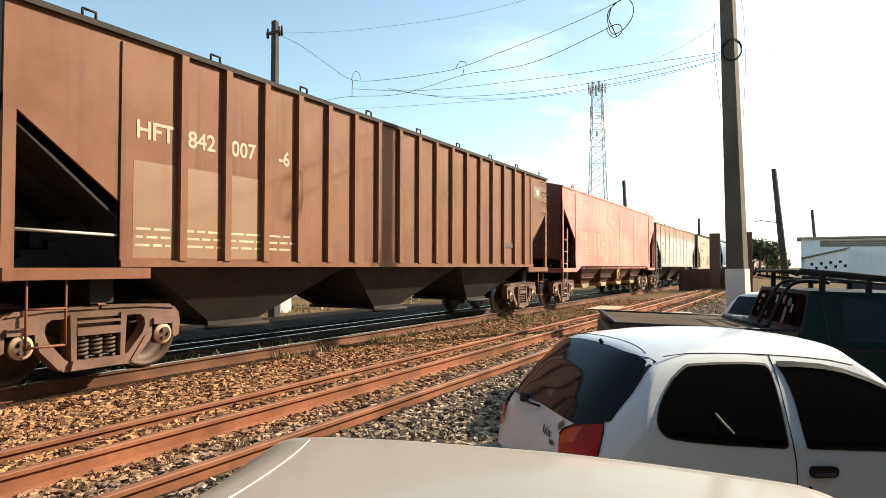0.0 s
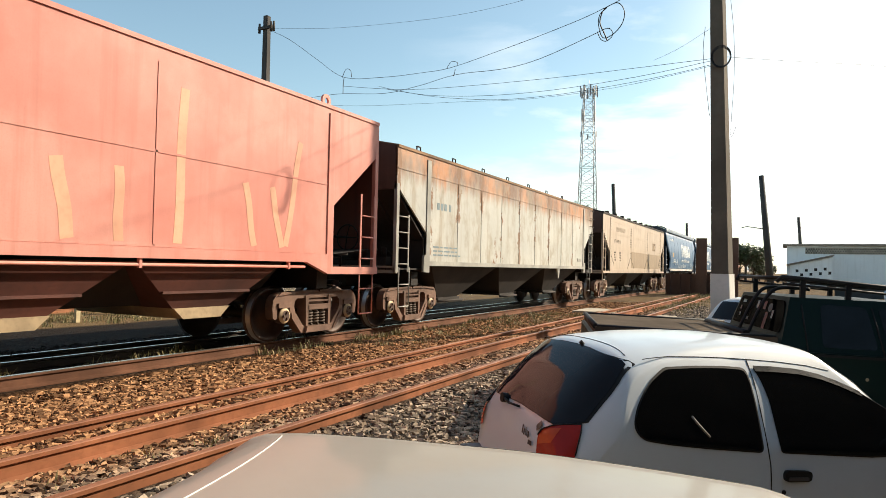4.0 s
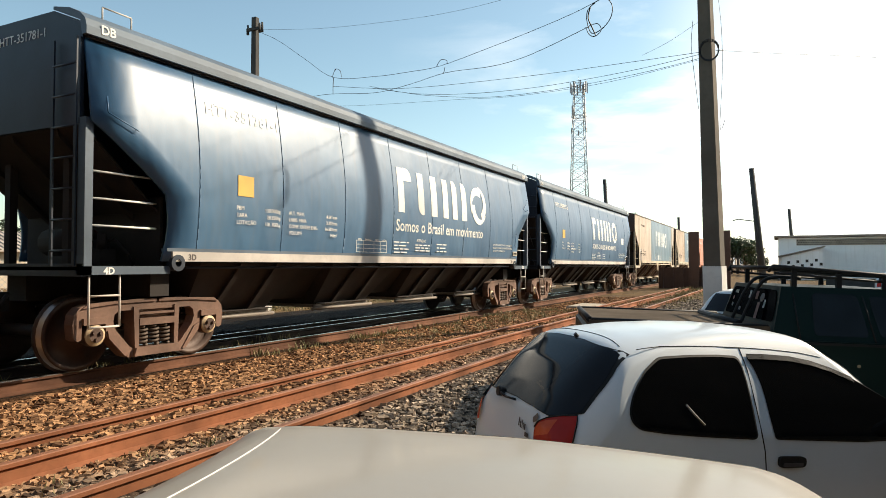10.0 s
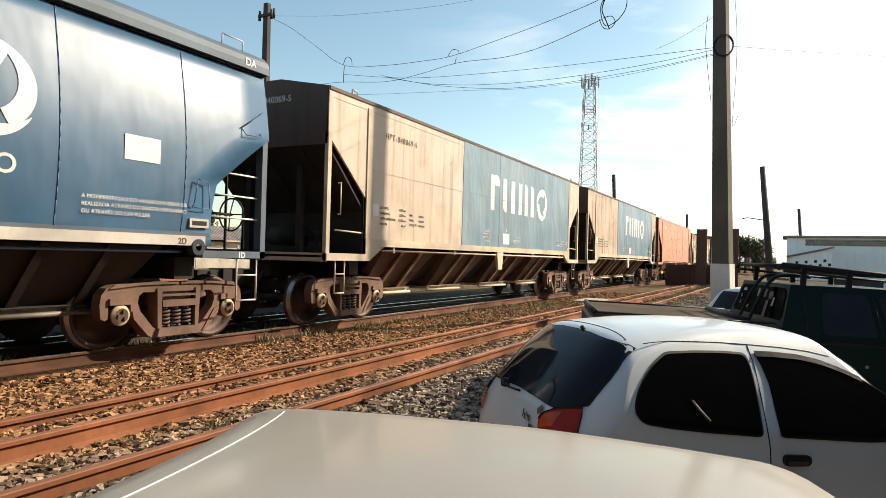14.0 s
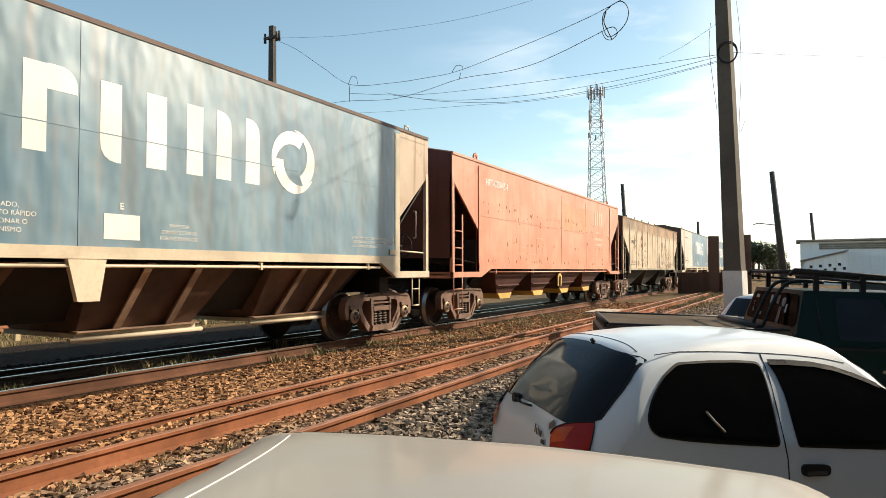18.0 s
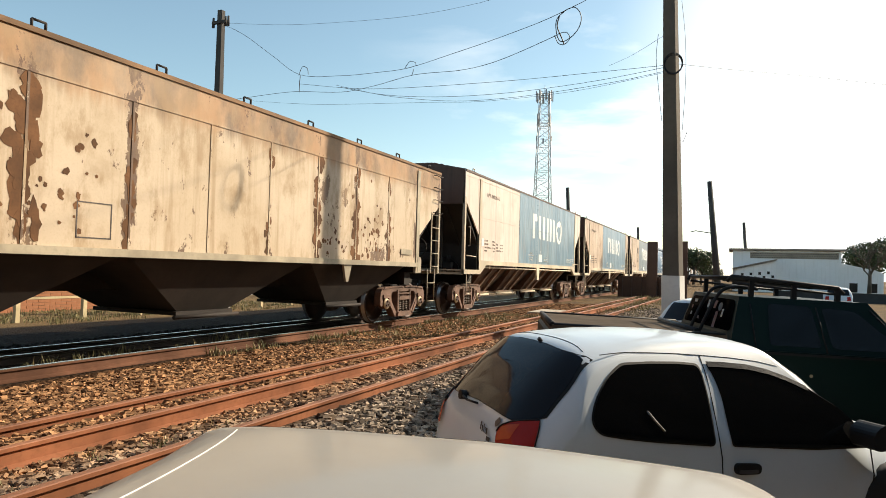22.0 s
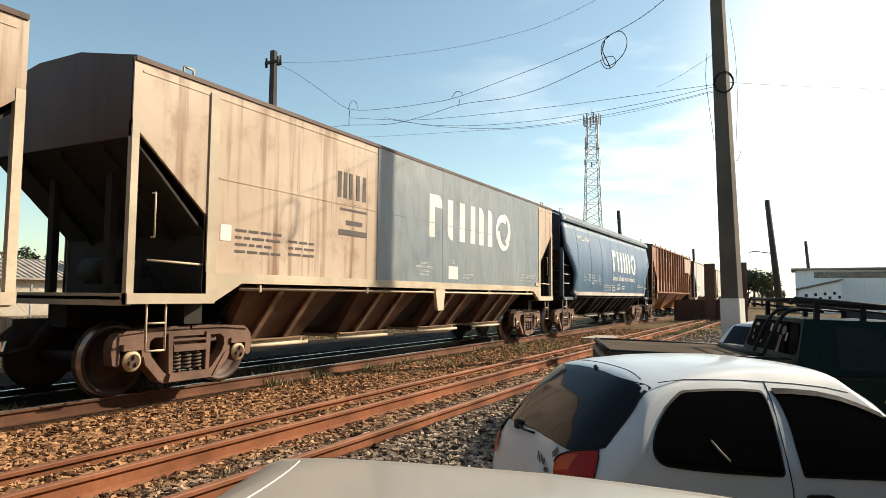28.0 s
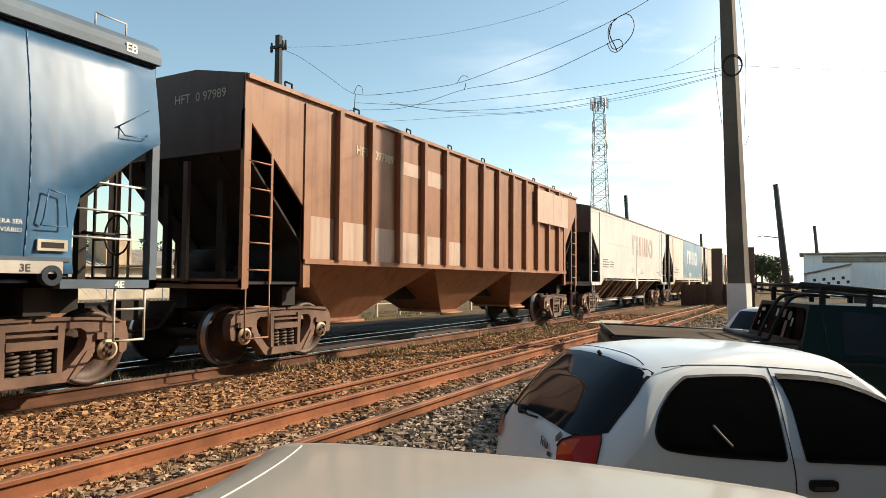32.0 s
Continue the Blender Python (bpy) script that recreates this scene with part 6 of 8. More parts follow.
# ---- poles, wires, tower ----
CONCRETE = plain("weathered_concrete", (0.115, 0.095, 0.072), 0.9, 0, 0.25, 2.5, 0.3)
LIMEWASH = plain("limewash", (0.66, 0.64, 0.60), 0.9, 0, 0.12, 3, 0.2)
POLE_DARK = plain("dark_pole", (0.055, 0.05, 0.046), 0.85, 0, 0.25, 3, 0.2)
WIRE = plain("black_cable", (0.022, 0.022, 0.025), 0.6, 0, 0.2, 8, 0.0)
GALV = plain("galvanised_steel", (0.42, 0.42, 0.41), 0.5, 0.6, 0.15, 4, 0.05)


def polar(az, el, d):
    """A place by its bearing from +y towards +x, its elevation and its ground distance from the stand."""
    a, e = radians(az), radians(el)
    return Vector((d * math.sin(a), d * math.cos(a), 1.32 + d * math.tan(e)))


def square_shaft(p, q, a0, a1, chamfer=0.25, turn=0.0):
    bm = bmesh.new()
    k = chamfer
    ct, st = math.cos(radians(turn)), math.sin(radians(turn))
    ring = [(-1, -1 + k), (-1 + k, -1), (1 - k, -1), (1, -1 + k), (1, 1 - k), (1 - k, 1), (-1 + k, 1), (-1, 1 - k)]
    ring = [(x * ct - y * st, x * st + y * ct) for x, y in ring]
    lo = [bm.verts.new(p + Vector((x * a0, y * a0, 0))) for x, y in ring]
    hi = [bm.verts.new(q + Vector((x * a1, y * a1, 0))) for x, y in ring]
    for i in range(8):
        bm.faces.new((lo[i], lo[(i + 1) % 8], hi[(i + 1) % 8], hi[i]))
    bm.faces.new(hi), bm.faces.new(lo[::-1])
    return bm


def spline(pts, n=6):
    """Catmull-Rom points between the given ones."""
    out = []
    P = [pts[0]] + list(pts) + [pts[-1]]
    for i in range(1, len(P) - 2):
        a, b, c, d = P[i - 1:i + 3]
        for k in range(n):
            t = k / n
            out.append(0.5 * (2 * b + (c - a) * t + (2 * a - 5 * b + 4 * c - d) * t * t + (3 * b - a - 3 * c + d) * t ** 3))
    out.append(pts[-1])
    return out


# main pole by the crossing, leaning a little
POLE_D = 17.27
foot = polar(-4.20, 0, POLE_D); foot.z = -0.9
head = polar(-5.20, 30.0, POLE_D)
pole = thing("utility_pole", "tall concrete utility pole with a whitewashed foot", "utility pole")
f_band = (1.30 - foot.z) / (head.z - foot.z)
part("shaft", square_shaft(foot, head, 0.218, 0.117, 0.06, -12), CONCRETE, pole)
part("white_band", square_shaft(foot, foot + (head - foot) * f_band, 0.228, 0.222, 0.06, -12), LIMEWASH, pole, "whitewashed foot")
coil_c = foot + (head - foot) * ((1.32 + POLE_D * math.tan(radians(16.8)) - foot.z) / (head.z - foot.z))
bm = bmesh.new()
for k in range(3):
    rods(bm, [coil_c + Vector(((0.20 + 0.012 * k) * math.cos(2 * math.pi * i / 20) + 0.07, -0.22 - 0.02 * k + 0.05 * math.sin(6 * i), (0.215 + 0.02 * k) * math.sin(2 * math.pi * i / 20))) for i in range(21)], 0.010, 5)
part("cable_coil", bm, WIRE, pole, "black coil of spare cable")
bm = bmesh.new()
tube(bm, spline([coil_c + Vector((-0.30, -0.2, 0.8)), coil_c + Vector((-0.34, -0.2, 0.2)), coil_c + Vector((-0.28, -0.2, -0.5)), coil_c + Vector((-0.18, -0.22, -1.4))]), 0.006, 5)
part("hanging_cable", bm, WIRE, pole)
bm = bmesh.new()
tube(bm, spline([coil_c + Vector((0.24, -0.2, 1.6)), coil_c + Vector((0.34, -0.2, 0.6)), coil_c + Vector((0.36, -0.2, -0.5)), coil_c + Vector((0.30, -0.22, -1.9)), coil_c + Vector((0.42, -0.22, -1.7))]), 0.0055, 5)
part("hanging_cable", bm, WIRE, pole)

# pole beyond the train
far_base = polar(-42.96, 0, 24.0); far_base.z = -0.5
far_top = polar(-43.05, 20.05, 24.0)
far_pole = thing("utility_pole", "dark slender utility pole beyond the train", "utility pole")
part("shaft", square_shaft(far_base, far_top, 0.16, 0.10, 0.2), POLE_DARK, far_pole)
arm_c = polar(-43.03, 19.1, 24.0)
bm = bmesh.new()
box(bm, arm_c.x - 0.28, arm_c.x + 0.34, arm_c.y - 0.16, arm_c.y - 0.09, arm_c.z - 0.05, arm_c.z + 0.05)
part("cross_arm", bm, POLE_DARK, far_pole)
for dx in (-0.24, 0.30, 0.42):
    bm = bmesh.new()
    rod(bm, arm_c + Vector((dx, -0.12, -0.16)), arm_c + Vector((dx, -0.12, 0.18)), 0.05, 8, 0.035)
    part("insulator", bm, POLE_DARK, far_pole)


def plain_pole(az, el, d, r0, r1, lean_az=0.0, label="dark wooden utility pole in the distance", arm=False):
    b = polar(az + lean_az, 0, d); b.z = -0.6
    t = polar(az, el, d)
    ob = thing("utility_pole", label, "utility pole", group="distant poles")
    bm = bmesh.new()
    rod(bm, b, t, r0, 10, r1)
    part("shaft", bm, POLE_DARK, ob)
    if arm:
        bm = bmesh.new()
        c = b + (t - b) * arm
        rods(bm, [c, c + Vector((-1.1, 0, 0.18)), c + Vector((-1.4, 0, 0.10))], 0.03, 5)
        part("bracket", bm, POLE_DARK, ob)


plain_pole(-1.66, 7.65, 46.0, 0.24, 0.15, 0.85, arm=0.58)
plain_pole(0.93, 4.35, 118.0, 0.30, 0.22, 0.35)
plain_pole(-13.05, 7.25, 60.0, 0.20, 0.15, 0.45)
plain_pole(-7.15, 3.95, 110.0, 0.24, 0.18, 0.12)

# overhead wires: (bearing, elevation) points with the ground distance running from d0 to d1
def overhead(pts, d0, d1, r, label="black overhead cable strung between poles"):
    ps = []
    for i, (az, el) in enumerate(pts):
        f = (az - pts[0][0]) / (pts[-1][0] - pts[0][0])
        ps.append(polar(az, el, d0 + (d1 - d0) * f))
    bm = bmesh.new()
    tube(bm, spline(ps, 5), r, 5)
    return solid("overhead_wire", bm, WIRE, label, "cable", group="overhead wires")


overhead([(-42.7, 19.01), (-41.1, 18.45), (-38.85, 17.15), (-36.44, 15.84), (-32.93, 16.05), (-29.9, 16.5), (-27.19, 17.0), (-22.95, 18.4), (-18.5, 19.85), (-13.95, 21.45), (-9.0, 23.9), (2.0, 32.0)], 23.8, 9.0, 0.0070)
overhead([(-44.5, 12.7), (-40.5, 13.69), (-38.3, 14.2), (-36.48, 14.5), (-32.9, 14.72), (-29.94, 15.45), (-26.69, 16.45), (-22.96, 16.9), (-20.5, 17.4), (-18.05, 18.22), (-14.2, 19.74)], 26.0, 13.0, 0.0070)
overhead([(-36.48, 15.12), (-32.9, 15.08), (-29.9, 15.17), (-25.45, 15.55), (-18.07, 16.17), (-11.47, 16.66), (-5.4, 16.95)], 23.0, 17.2, 0.0062)
overhead([(-33.4, 15.26), (-30.9, 14.87), (-27.9, 14.55), (-22.97, 14.42), (-18.08, 14.77), (-13.33, 15.34), (-8.78, 15.95), (-5.3, 16.5)], 22.0, 17.2, 0.0059)
overhead([(-33.0, 15.1), (-29.0, 14.7), (-24.0, 14.75), (-18.0, 15.2), (-11.0, 16.0), (-5.3, 16.8)], 22.3, 17.2, 0.0062)
overhead([(-40.5, 13.4), (-35.4, 13.55), (-30.4, 13.92), (-25.45, 14.25), (-20.5, 14.45), (-13.0, 15.2), (-5.3, 16.4)], 28.0, 17.2, 0.0047)
overhead([(-42.7, 19.19), (-37.9, 19.63), (-32.95, 20.3), (-27.94, 21.0), (-22.94, 21.9), (-18.0, 23.15), (-8.0, 26.8)], 23.8, 11.0, 0.0039, "thin grey overhead wire")
overhead([(-4.3, 17.0), (-0.43, 16.3), (2.58, 15.75), (5.65, 15.15), (12.0, 13.6)], 17.27, 40.0, 0.0070)
overhead([(-9.87, 17.16), (-7.86, 17.95), (-5.3, 19.3)], 19.0, 17.2, 0.0039, "thin grey overhead wire")

# slack loops of cable on the wires
def slack(pts, d, r, label="small loop of slack cable on the overhead wire"):
    bm = bmesh.new()
    tube(bm, spline([polar(az, el, d) for az, el in pts], 5), r, 5)
    return solid("cable_loop", bm, WIRE, label, "cable", group="cable loops")


slack([(-14.0, 21.4), (-12.9, 21.8), (-12.3, 21.2), (-12.4, 20.3), (-13.1, 19.5), (-14.0, 19.2), (-14.4, 20.2), (-14.3, 21.0), (-13.7, 21.5)], 13.0, 0.009)
slack([(-14.2, 19.8), (-13.5, 19.9), (-13.2, 19.4), (-13.7, 18.95), (-14.2, 19.1), (-14.5, 19.7)], 13.0, 0.008)
slack([(-14.1, 21.2), (-14.3, 20.4), (-13.9, 19.5), (-13.65, 18.95)], 13.0, 0.013)
slack([(-36.6, 15.8), (-36.3, 16.5), (-35.9, 16.4), (-35.8, 15.9)], 21.9, 0.009)
slack([(-36.45, 15.8), (-36.5, 15.2), (-36.5, 14.45)], 21.9, 0.012)
slack([(-27.5, 16.95), (-27.1, 17.5), (-26.6, 17.45), (-26.55, 17.2)], 18.0, 0.008)
slack([(-26.75, 16.9), (-26.8, 16.6), (-26.9, 16.35)], 18.0, 0.009)


# lattice tower
def lattice_tower(az, d, ztop, w0, w1):
    c = polar(az, 0, d)
    ob = thing("lattice_tower", "tall steel lattice mast with telecom aerials", "mast", pose(c.x, c.y, -0.6, 0, 0, 25))
    H_ = ztop + 0.6
    cor = [(-1, -1), (1, -1), (1, 1), (-1, 1)]
    wid = lambda z: (w0 + (w1 - w0) * z / H_) / 2
    for sx, sy in cor:
        bm = bmesh.new()
        rod(bm, (sx * w0 / 2, sy * w0 / 2, 0), (sx * w1 / 2, sy * w1 / 2, H_), 0.10, 6)
        part("leg", bm, GALV, ob)
    bm = bmesh.new()
    z = 0.0
    while z < H_ - 1:
        z2 = min(H_, z + 1.9)
        for i in range(4):
            (ax, ay), (bx, by) = cor[i], cor[(i + 1) % 4]
            rod(bm, (ax * wid(z), ay * wid(z), z), (bx * wid(z2), by * wid(z2), z2), 0.045, 4, caps=False)
            rod(bm, (bx * wid(z), by * wid(z), z), (ax * wid(z2), ay * wid(z2), z2), 0.045, 4, caps=False)
            rod(bm, (ax * wid(z2), ay * wid(z2), z2), (bx * wid(z2), by * wid(z2), z2), 0.045, 4, caps=False)
        z = z2
    tagged(part("bracing", bm, GALV, ob), kind="stuff")
    for zz in (H_ - 1.6, H_ - 7.5):
        bm = bmesh.new()
        for i in range(12):
            a, b = 2 * math.pi * i / 12, 2 * math.pi * (i + 1) / 12
            rod(bm, (1.7 * math.cos(a), 1.7 * math.sin(a), zz), (1.7 * math.cos(b), 1.7 * math.sin(b), zz), 0.06, 4)
            rod(bm, (1.7 * math.cos(a), 1.7 * math.sin(a), zz), (0.8 * math.cos(a), 0.8 * math.sin(a), zz), 0.04, 4)
        tagged(part("platform", bm, GALV, ob), kind="stuff")
    for k, (zz, n) in enumerate(((H_ - 1.8, 8), (H_ - 7.2, 4), (H_ - 11.0, 3))):
        for i in range(n):
            a = 2 * math.pi * (i + 0.35 * k) / n
            bm = bmesh.new()
            box(bm, -0.16, 0.16, -0.08, 0.08, 0, 2.4 if k < 2 else 1.2)
            part("aerial", bm, plain("grey_aerial", (0.30, 0.30, 0.31)), ob, "", pose(1.9 * math.cos(a), 1.9 * math.sin(a), zz - 0.4, 0, 0, math.degrees(a) + 90))
    bm = bmesh.new()
    rod(bm, (0, 0, H_), (0, 0, H_ + 1.6), 0.05, 5)
    part("lightning_rod", bm, GALV, ob)


lattice_tower(-15.18, 150.0, 42.2, 4.6, 2.0)

# ---- cars ----
def car_paint(name, c, dirt=(0.30, 0.24, 0.18), amount=0.25, rough=0.32, coat=0.6, spec=0.5):
    if name in MATS:
        return MATS[name]
    m, nt, b = nodes_of(name)
    v = coords(nt)
    big = noise_node(nt, v, 1.6, 5, 0.6)
    fine = noise_node(nt, v, 14.0, 6, 0.7)
    k = mixc(nt, mul(nt, ramp(nt, big, 0.4, 0.75), amount), c, dirt)
    k = mixc(nt, mul(nt, ramp(nt, fine, 0.55, 0.8), amount * 0.6), k, dirt)
    nt.links.new(k, b.inputs["Base Color"])
    r = nt.nodes.new("ShaderNodeMapRange")
    r.inputs["To Min"].default_value, r.inputs["To Max"].default_value = rough, rough + 0.25
    nt.links.new(big, r.inputs[0])
    nt.links.new(r.outputs[0], b.inputs["Roughness"])
    b.inputs["Coat Weight"].default_value = coat
    b.inputs["Coat Roughness"].default_value = 0.12
    b.inputs["Specular IOR Level"].default_value = spec
    MATS[name] = m
    return m


class Shell:
    """A car body as a height field over its plan, cut by its bowed sides. a runs forward from the rear bumper, b to its left, c up."""

    def __init__(self, top, width, belt, lean=0.36, rear_bow=0.10, crown=0.05, front_bow=0.18, low=0.20, roll=0.0, tuck=0.10):
        self.ta, self.tc = zip(*top)
        self.belt_a, self.belt_c = zip(*belt)
        self.width, self.lean, self.bow, self.fbow, self.crown, self.low = width, lean, rear_bow, front_bow, crown, low
        self.roll, self.tuck = roll, tuck
        self.length = self.ta[-1]

    def belt(self, a):
        return float(np.interp(a, self.belt_a, self.belt_c))

    def side(self, a, c):
        z = self.belt(a)
        b = self.width - self.lean * max(0.0, c - z) - 0.5 * max(0.0, c - z) ** 3
        b -= 0.05 * max(0.0, (z - 0.25 - c) / 0.6) ** 2
        if a < 0.28:
            b -= self.tuck * ((0.28 - a) / 0.28) ** 2
        if a > self.length - 0.5:
            b -= 0.14 * ((a - self.length + 0.5) / 0.5) ** 2
        return b

    def top(self, a, b):
        mid = 0.5 * self.length
        aa = a - self.bow * b * b * min(1.0, max(0.0, (1.5 - a) / 0.6)) if a < mid else a + self.fbow * b * b * min(1.0, (a - mid) / 0.4)
        aa = min(max(aa, self.ta[0]), self.ta[-1])
        return float(np.interp(aa, self.ta, self.tc)) - self.fall(b)

    def fall(self, b):
        """How far the roof drops towards its sides."""
        return self.crown * (b / 0.6) ** 2 + self.roll * (b / 0.62) ** 6

    def edge(self, a):
        lo, hi = self.low, 2.2
        for _ in range(30):
            c = (lo + hi) / 2
            if c < self.top(a, self.side(a, c)):
                lo = c
            else:
                hi = c
        return lo

    def rear(self, b, c):
        """How far forward the tail lies at a height."""
        k = c + self.fall(b)
        n = int(np.argmax(self.tc))
        return float(np.interp(k, self.tc[:n + 1], self.ta[:n + 1])) + self.bow * b * b

    def front(self, b, c):
        k = c + self.fall(b)
        n = int(np.argmax(self.tc))
        return float(np.interp(-k, [-x for x in self.tc[n:]], self.ta[n:])) - self.fbow * b * b

    def body(self, n=64, ns=30, nt_=12):
        bm = bmesh.new()
        loops = []
        for i in range(n + 1):
            a = self.length * i / n
            a = min(max(a, 0.004), self.length - 0.004)
            ce = self.edge(a)
            pts = []
            for j in range(ns + 1):
                c = self.low + (ce - self.low) * j / ns
                pts.append((a, self.side(a, c), c))
            be = pts[-1][1]
            for j in range(1, nt_ + 1):
                b = be * (1 - j / nt_)
                pts.append((a, b, max(self.low, self.top(a, b))))
            full = [(p[0], -p[1], p[2]) for p in pts] + [p for p in pts[-2::-1]]
            loops.append([bm.verts.new(p) for p in full])
        for p, q in zip(loops, loops[1:]):
            for j in range(len(p) - 1):
                bm.faces.new((p[j], q[j], q[j + 1], p[j + 1])).smooth = True
            bm.faces.new((p[-1], q[-1], q[0], p[0]))
        bm.faces.new(loops[0]), bm.faces.new(loops[-1][::-1])
        return bm

    def side_patch(self, poly, s, off=0.004, n=9):
        """A patch that follows the bowed side: a polygon of (a, c) points, filled ring by ring."""
        bm = bmesh.new()
        fine = []
        for p, q in zip(poly, poly[1:] + poly[:1]):
            k = max(1, int(math.hypot(q[0] - p[0], q[1] - p[1]) / 0.05))
            fine += [(p[0] + (q[0] - p[0]) * i / k, p[1] + (q[1] - p[1]) * i / k) for i in range(k)]
        poly = fine
        ca, cc = sum(p[0] for p in poly) / len(poly), sum(p[1] for p in poly) / len(poly)
        rings = []
        for k in range(n + 1):
            f = k / n
            rings.append([bm.verts.new((ca + (a - ca) * f, s * (self.side(ca + (a - ca) * f, cc + (c - cc) * f) + off), cc + (c - cc) * f)) for a, c in poly] if k else [bm.verts.new((ca, s * (self.side(ca, cc) + off), cc))])
        m = len(poly)
        for i in range(m):
            bm.faces.new((rings[0][0], rings[1][i], rings[1][(i + 1) % m]))
        for p, q in zip(rings[1:], rings[2:]):
            for i in range(m):
                bm.faces.new((p[i], q[i], q[(i + 1) % m], p[(i + 1) % m]))
        for f in bm.faces:
            f.smooth = True
        return bm

    def end_patch(self, c0, c1, b_lo, b_hi, off=0.004, nb=14, nc=8, front=False):
        """A patch on the tail or the nose between two heights; b_lo, b_hi: its sides at the lower and upper edge."""
        bm = bmesh.new()
        rows = []
        for i in range(nc + 1):
            f = i / nc
            c = c0 + (c1 - c0) * f
            l, r = b_lo[0] + (b_hi[0] - b_lo[0]) * f, b_lo[1] + (b_hi[1] - b_lo[1]) * f
            row = []
            for j in range(nb + 1):
                b = l + (r - l) * j / nb
                a = (self.front(b, c) + off) if front else (self.rear(b, c) - off)
                row.append(bm.verts.new((a, b, c + off * 0.5)))
            rows.append(row)
        for p, q in zip(rows, rows[1:]):
            for j in range(nb):
                bm.faces.new((p[j], p[j + 1], q[j + 1], q[j])).smooth = True
        return bm

    def tail_patch(self, poly, off=0.004, n=16):
        """A patch on the tail: a polygon of (b, c) points, filled ring by ring."""
        bm = bmesh.new()
        fine = []
        for p, q in zip(poly, poly[1:] + poly[:1]):
            k = max(1, int(math.hypot(q[0] - p[0], q[1] - p[1]) / 0.03))
            fine += [(p[0] + (q[0] - p[0]) * i / k, p[1] + (q[1] - p[1]) * i / k) for i in range(k)]
        cb, cc = sum(p[0] for p in fine) / len(fine), sum(p[1] for p in fine) / len(fine)
        m = len(fine)
        rings = [[bm.verts.new((self.rear(cb, cc) - off, cb, cc + off * 0.5))]]
        for k in range(1, n + 1):
            f = k / n
            rings.append([bm.verts.new((self.rear(cb + (b - cb) * f, cc + (c - cc) * f) - off, cb + (b - cb) * f, cc + (c - cc) * f + off * 0.5)) for b, c in fine])
        for i in range(m):
            bm.faces.new((rings[0][0], rings[1][i], rings[1][(i + 1) % m])).smooth = True
        for p, q in zip(rings[1:], rings[2:]):
            for i in range(m):
                bm.faces.new((p[i], q[i], q[(i + 1) % m], p[(i + 1) % m])).smooth = True
        return bm

    def tail_line(self, pts, r, off=0.012):
        bm = bmesh.new()
        tube(bm, [(self.rear(b, c) - off, b, c + off * 0.5) for b, c in pts], r, 5)
        return bm

    def strip(self, pts, drop, s, off):
        """A narrow band along the side, hanging down from the points."""
        bm = bmesh.new()
        top = [bm.verts.new((a, s * (self.side(a, c) + off * 0.5), c)) for a, c in pts]
        low = [bm.verts.new((a, s * (self.side(a, c - drop) + off), c - drop)) for a, c in pts]
        for i in range(len(pts) - 1):
            bm.faces.new((top[i], top[i + 1], low[i + 1], low[i])).smooth = True
        bmesh.ops.solidify(bm, geom=bm.faces[:], thickness=0.003)
        return bm

    def line(self, pts, s, r, off=0.002):
        bm = bmesh.new()
        tube(bm, [(a, s * (self.side(a, c) + off), c) for a, c in pts], r, 6)
        return bm


def smooth_poly(poly, r=0.06, n=4):
    """Rounds the corners of a polygon of (a, c) points."""
    out = []
    m = len(poly)
    for i in range(m):
        p, q, s = (Vector((*poly[j % m], 0)) for j in (i - 1, i, i + 1))
        d1, d2 = min(r, (p - q).length * 0.45), min(r, (s - q).length * 0.45)
        u, v = q + (p - q).normalized() * d1, q + (s - q).normalized() * d2
        for k in range(n + 1):
            f = k / n
            w = u * (1 - f) ** 2 + q * 2 * f * (1 - f) + v * f * f
            out.append((w.x, w.y))
    return out


def add_wheels(car, ys, track, r, hub):
    for a in ys:
        for s in (1, -1):
            bm = bmesh.new()
            lathe(bm, [(-0.085, r * 0.55), (-0.085, r * 0.93), (-0.06, r), (0.06, r), (0.085, r * 0.93), (0.085, r * 0.55)], 24)
            tyre = part("wheel", bm, RUBBER, car, "", pose(a, s * track, r, 0, 0, 90))
            bm = bmesh.new()
            lathe(bm, [(-0.07, r * 0.60), (0.06, r * 0.60), (0.07, r * 0.5), (0.05, r * 0.2), (0.065, 0.03)], 16)
            part("hub_cap", bm, hub, tyre, "", pose(0, 0, 0))


BLACK_TRIM = plain("black_trim", (0.014, 0.014, 0.014), 0.6, 0, 0.25, 10, 0.15, spec=0.3)
HUB = plain("hub_steel", (0.35, 0.35, 0.35), 0.4, 0.6, 0.2, 8, 0.1)
LAMP_RED = plain("red_lamp_lens", (0.36, 0.018, 0.010), 0.25, 0, 0.2, 10, 0.05, 0.0, spec=0.25)
LAMP_AMBER = plain("amber_lamp_lens", (0.52, 0.075, 0.02), 0.25, 0, 0.2, 10, 0.05, 0.0, spec=0.25)


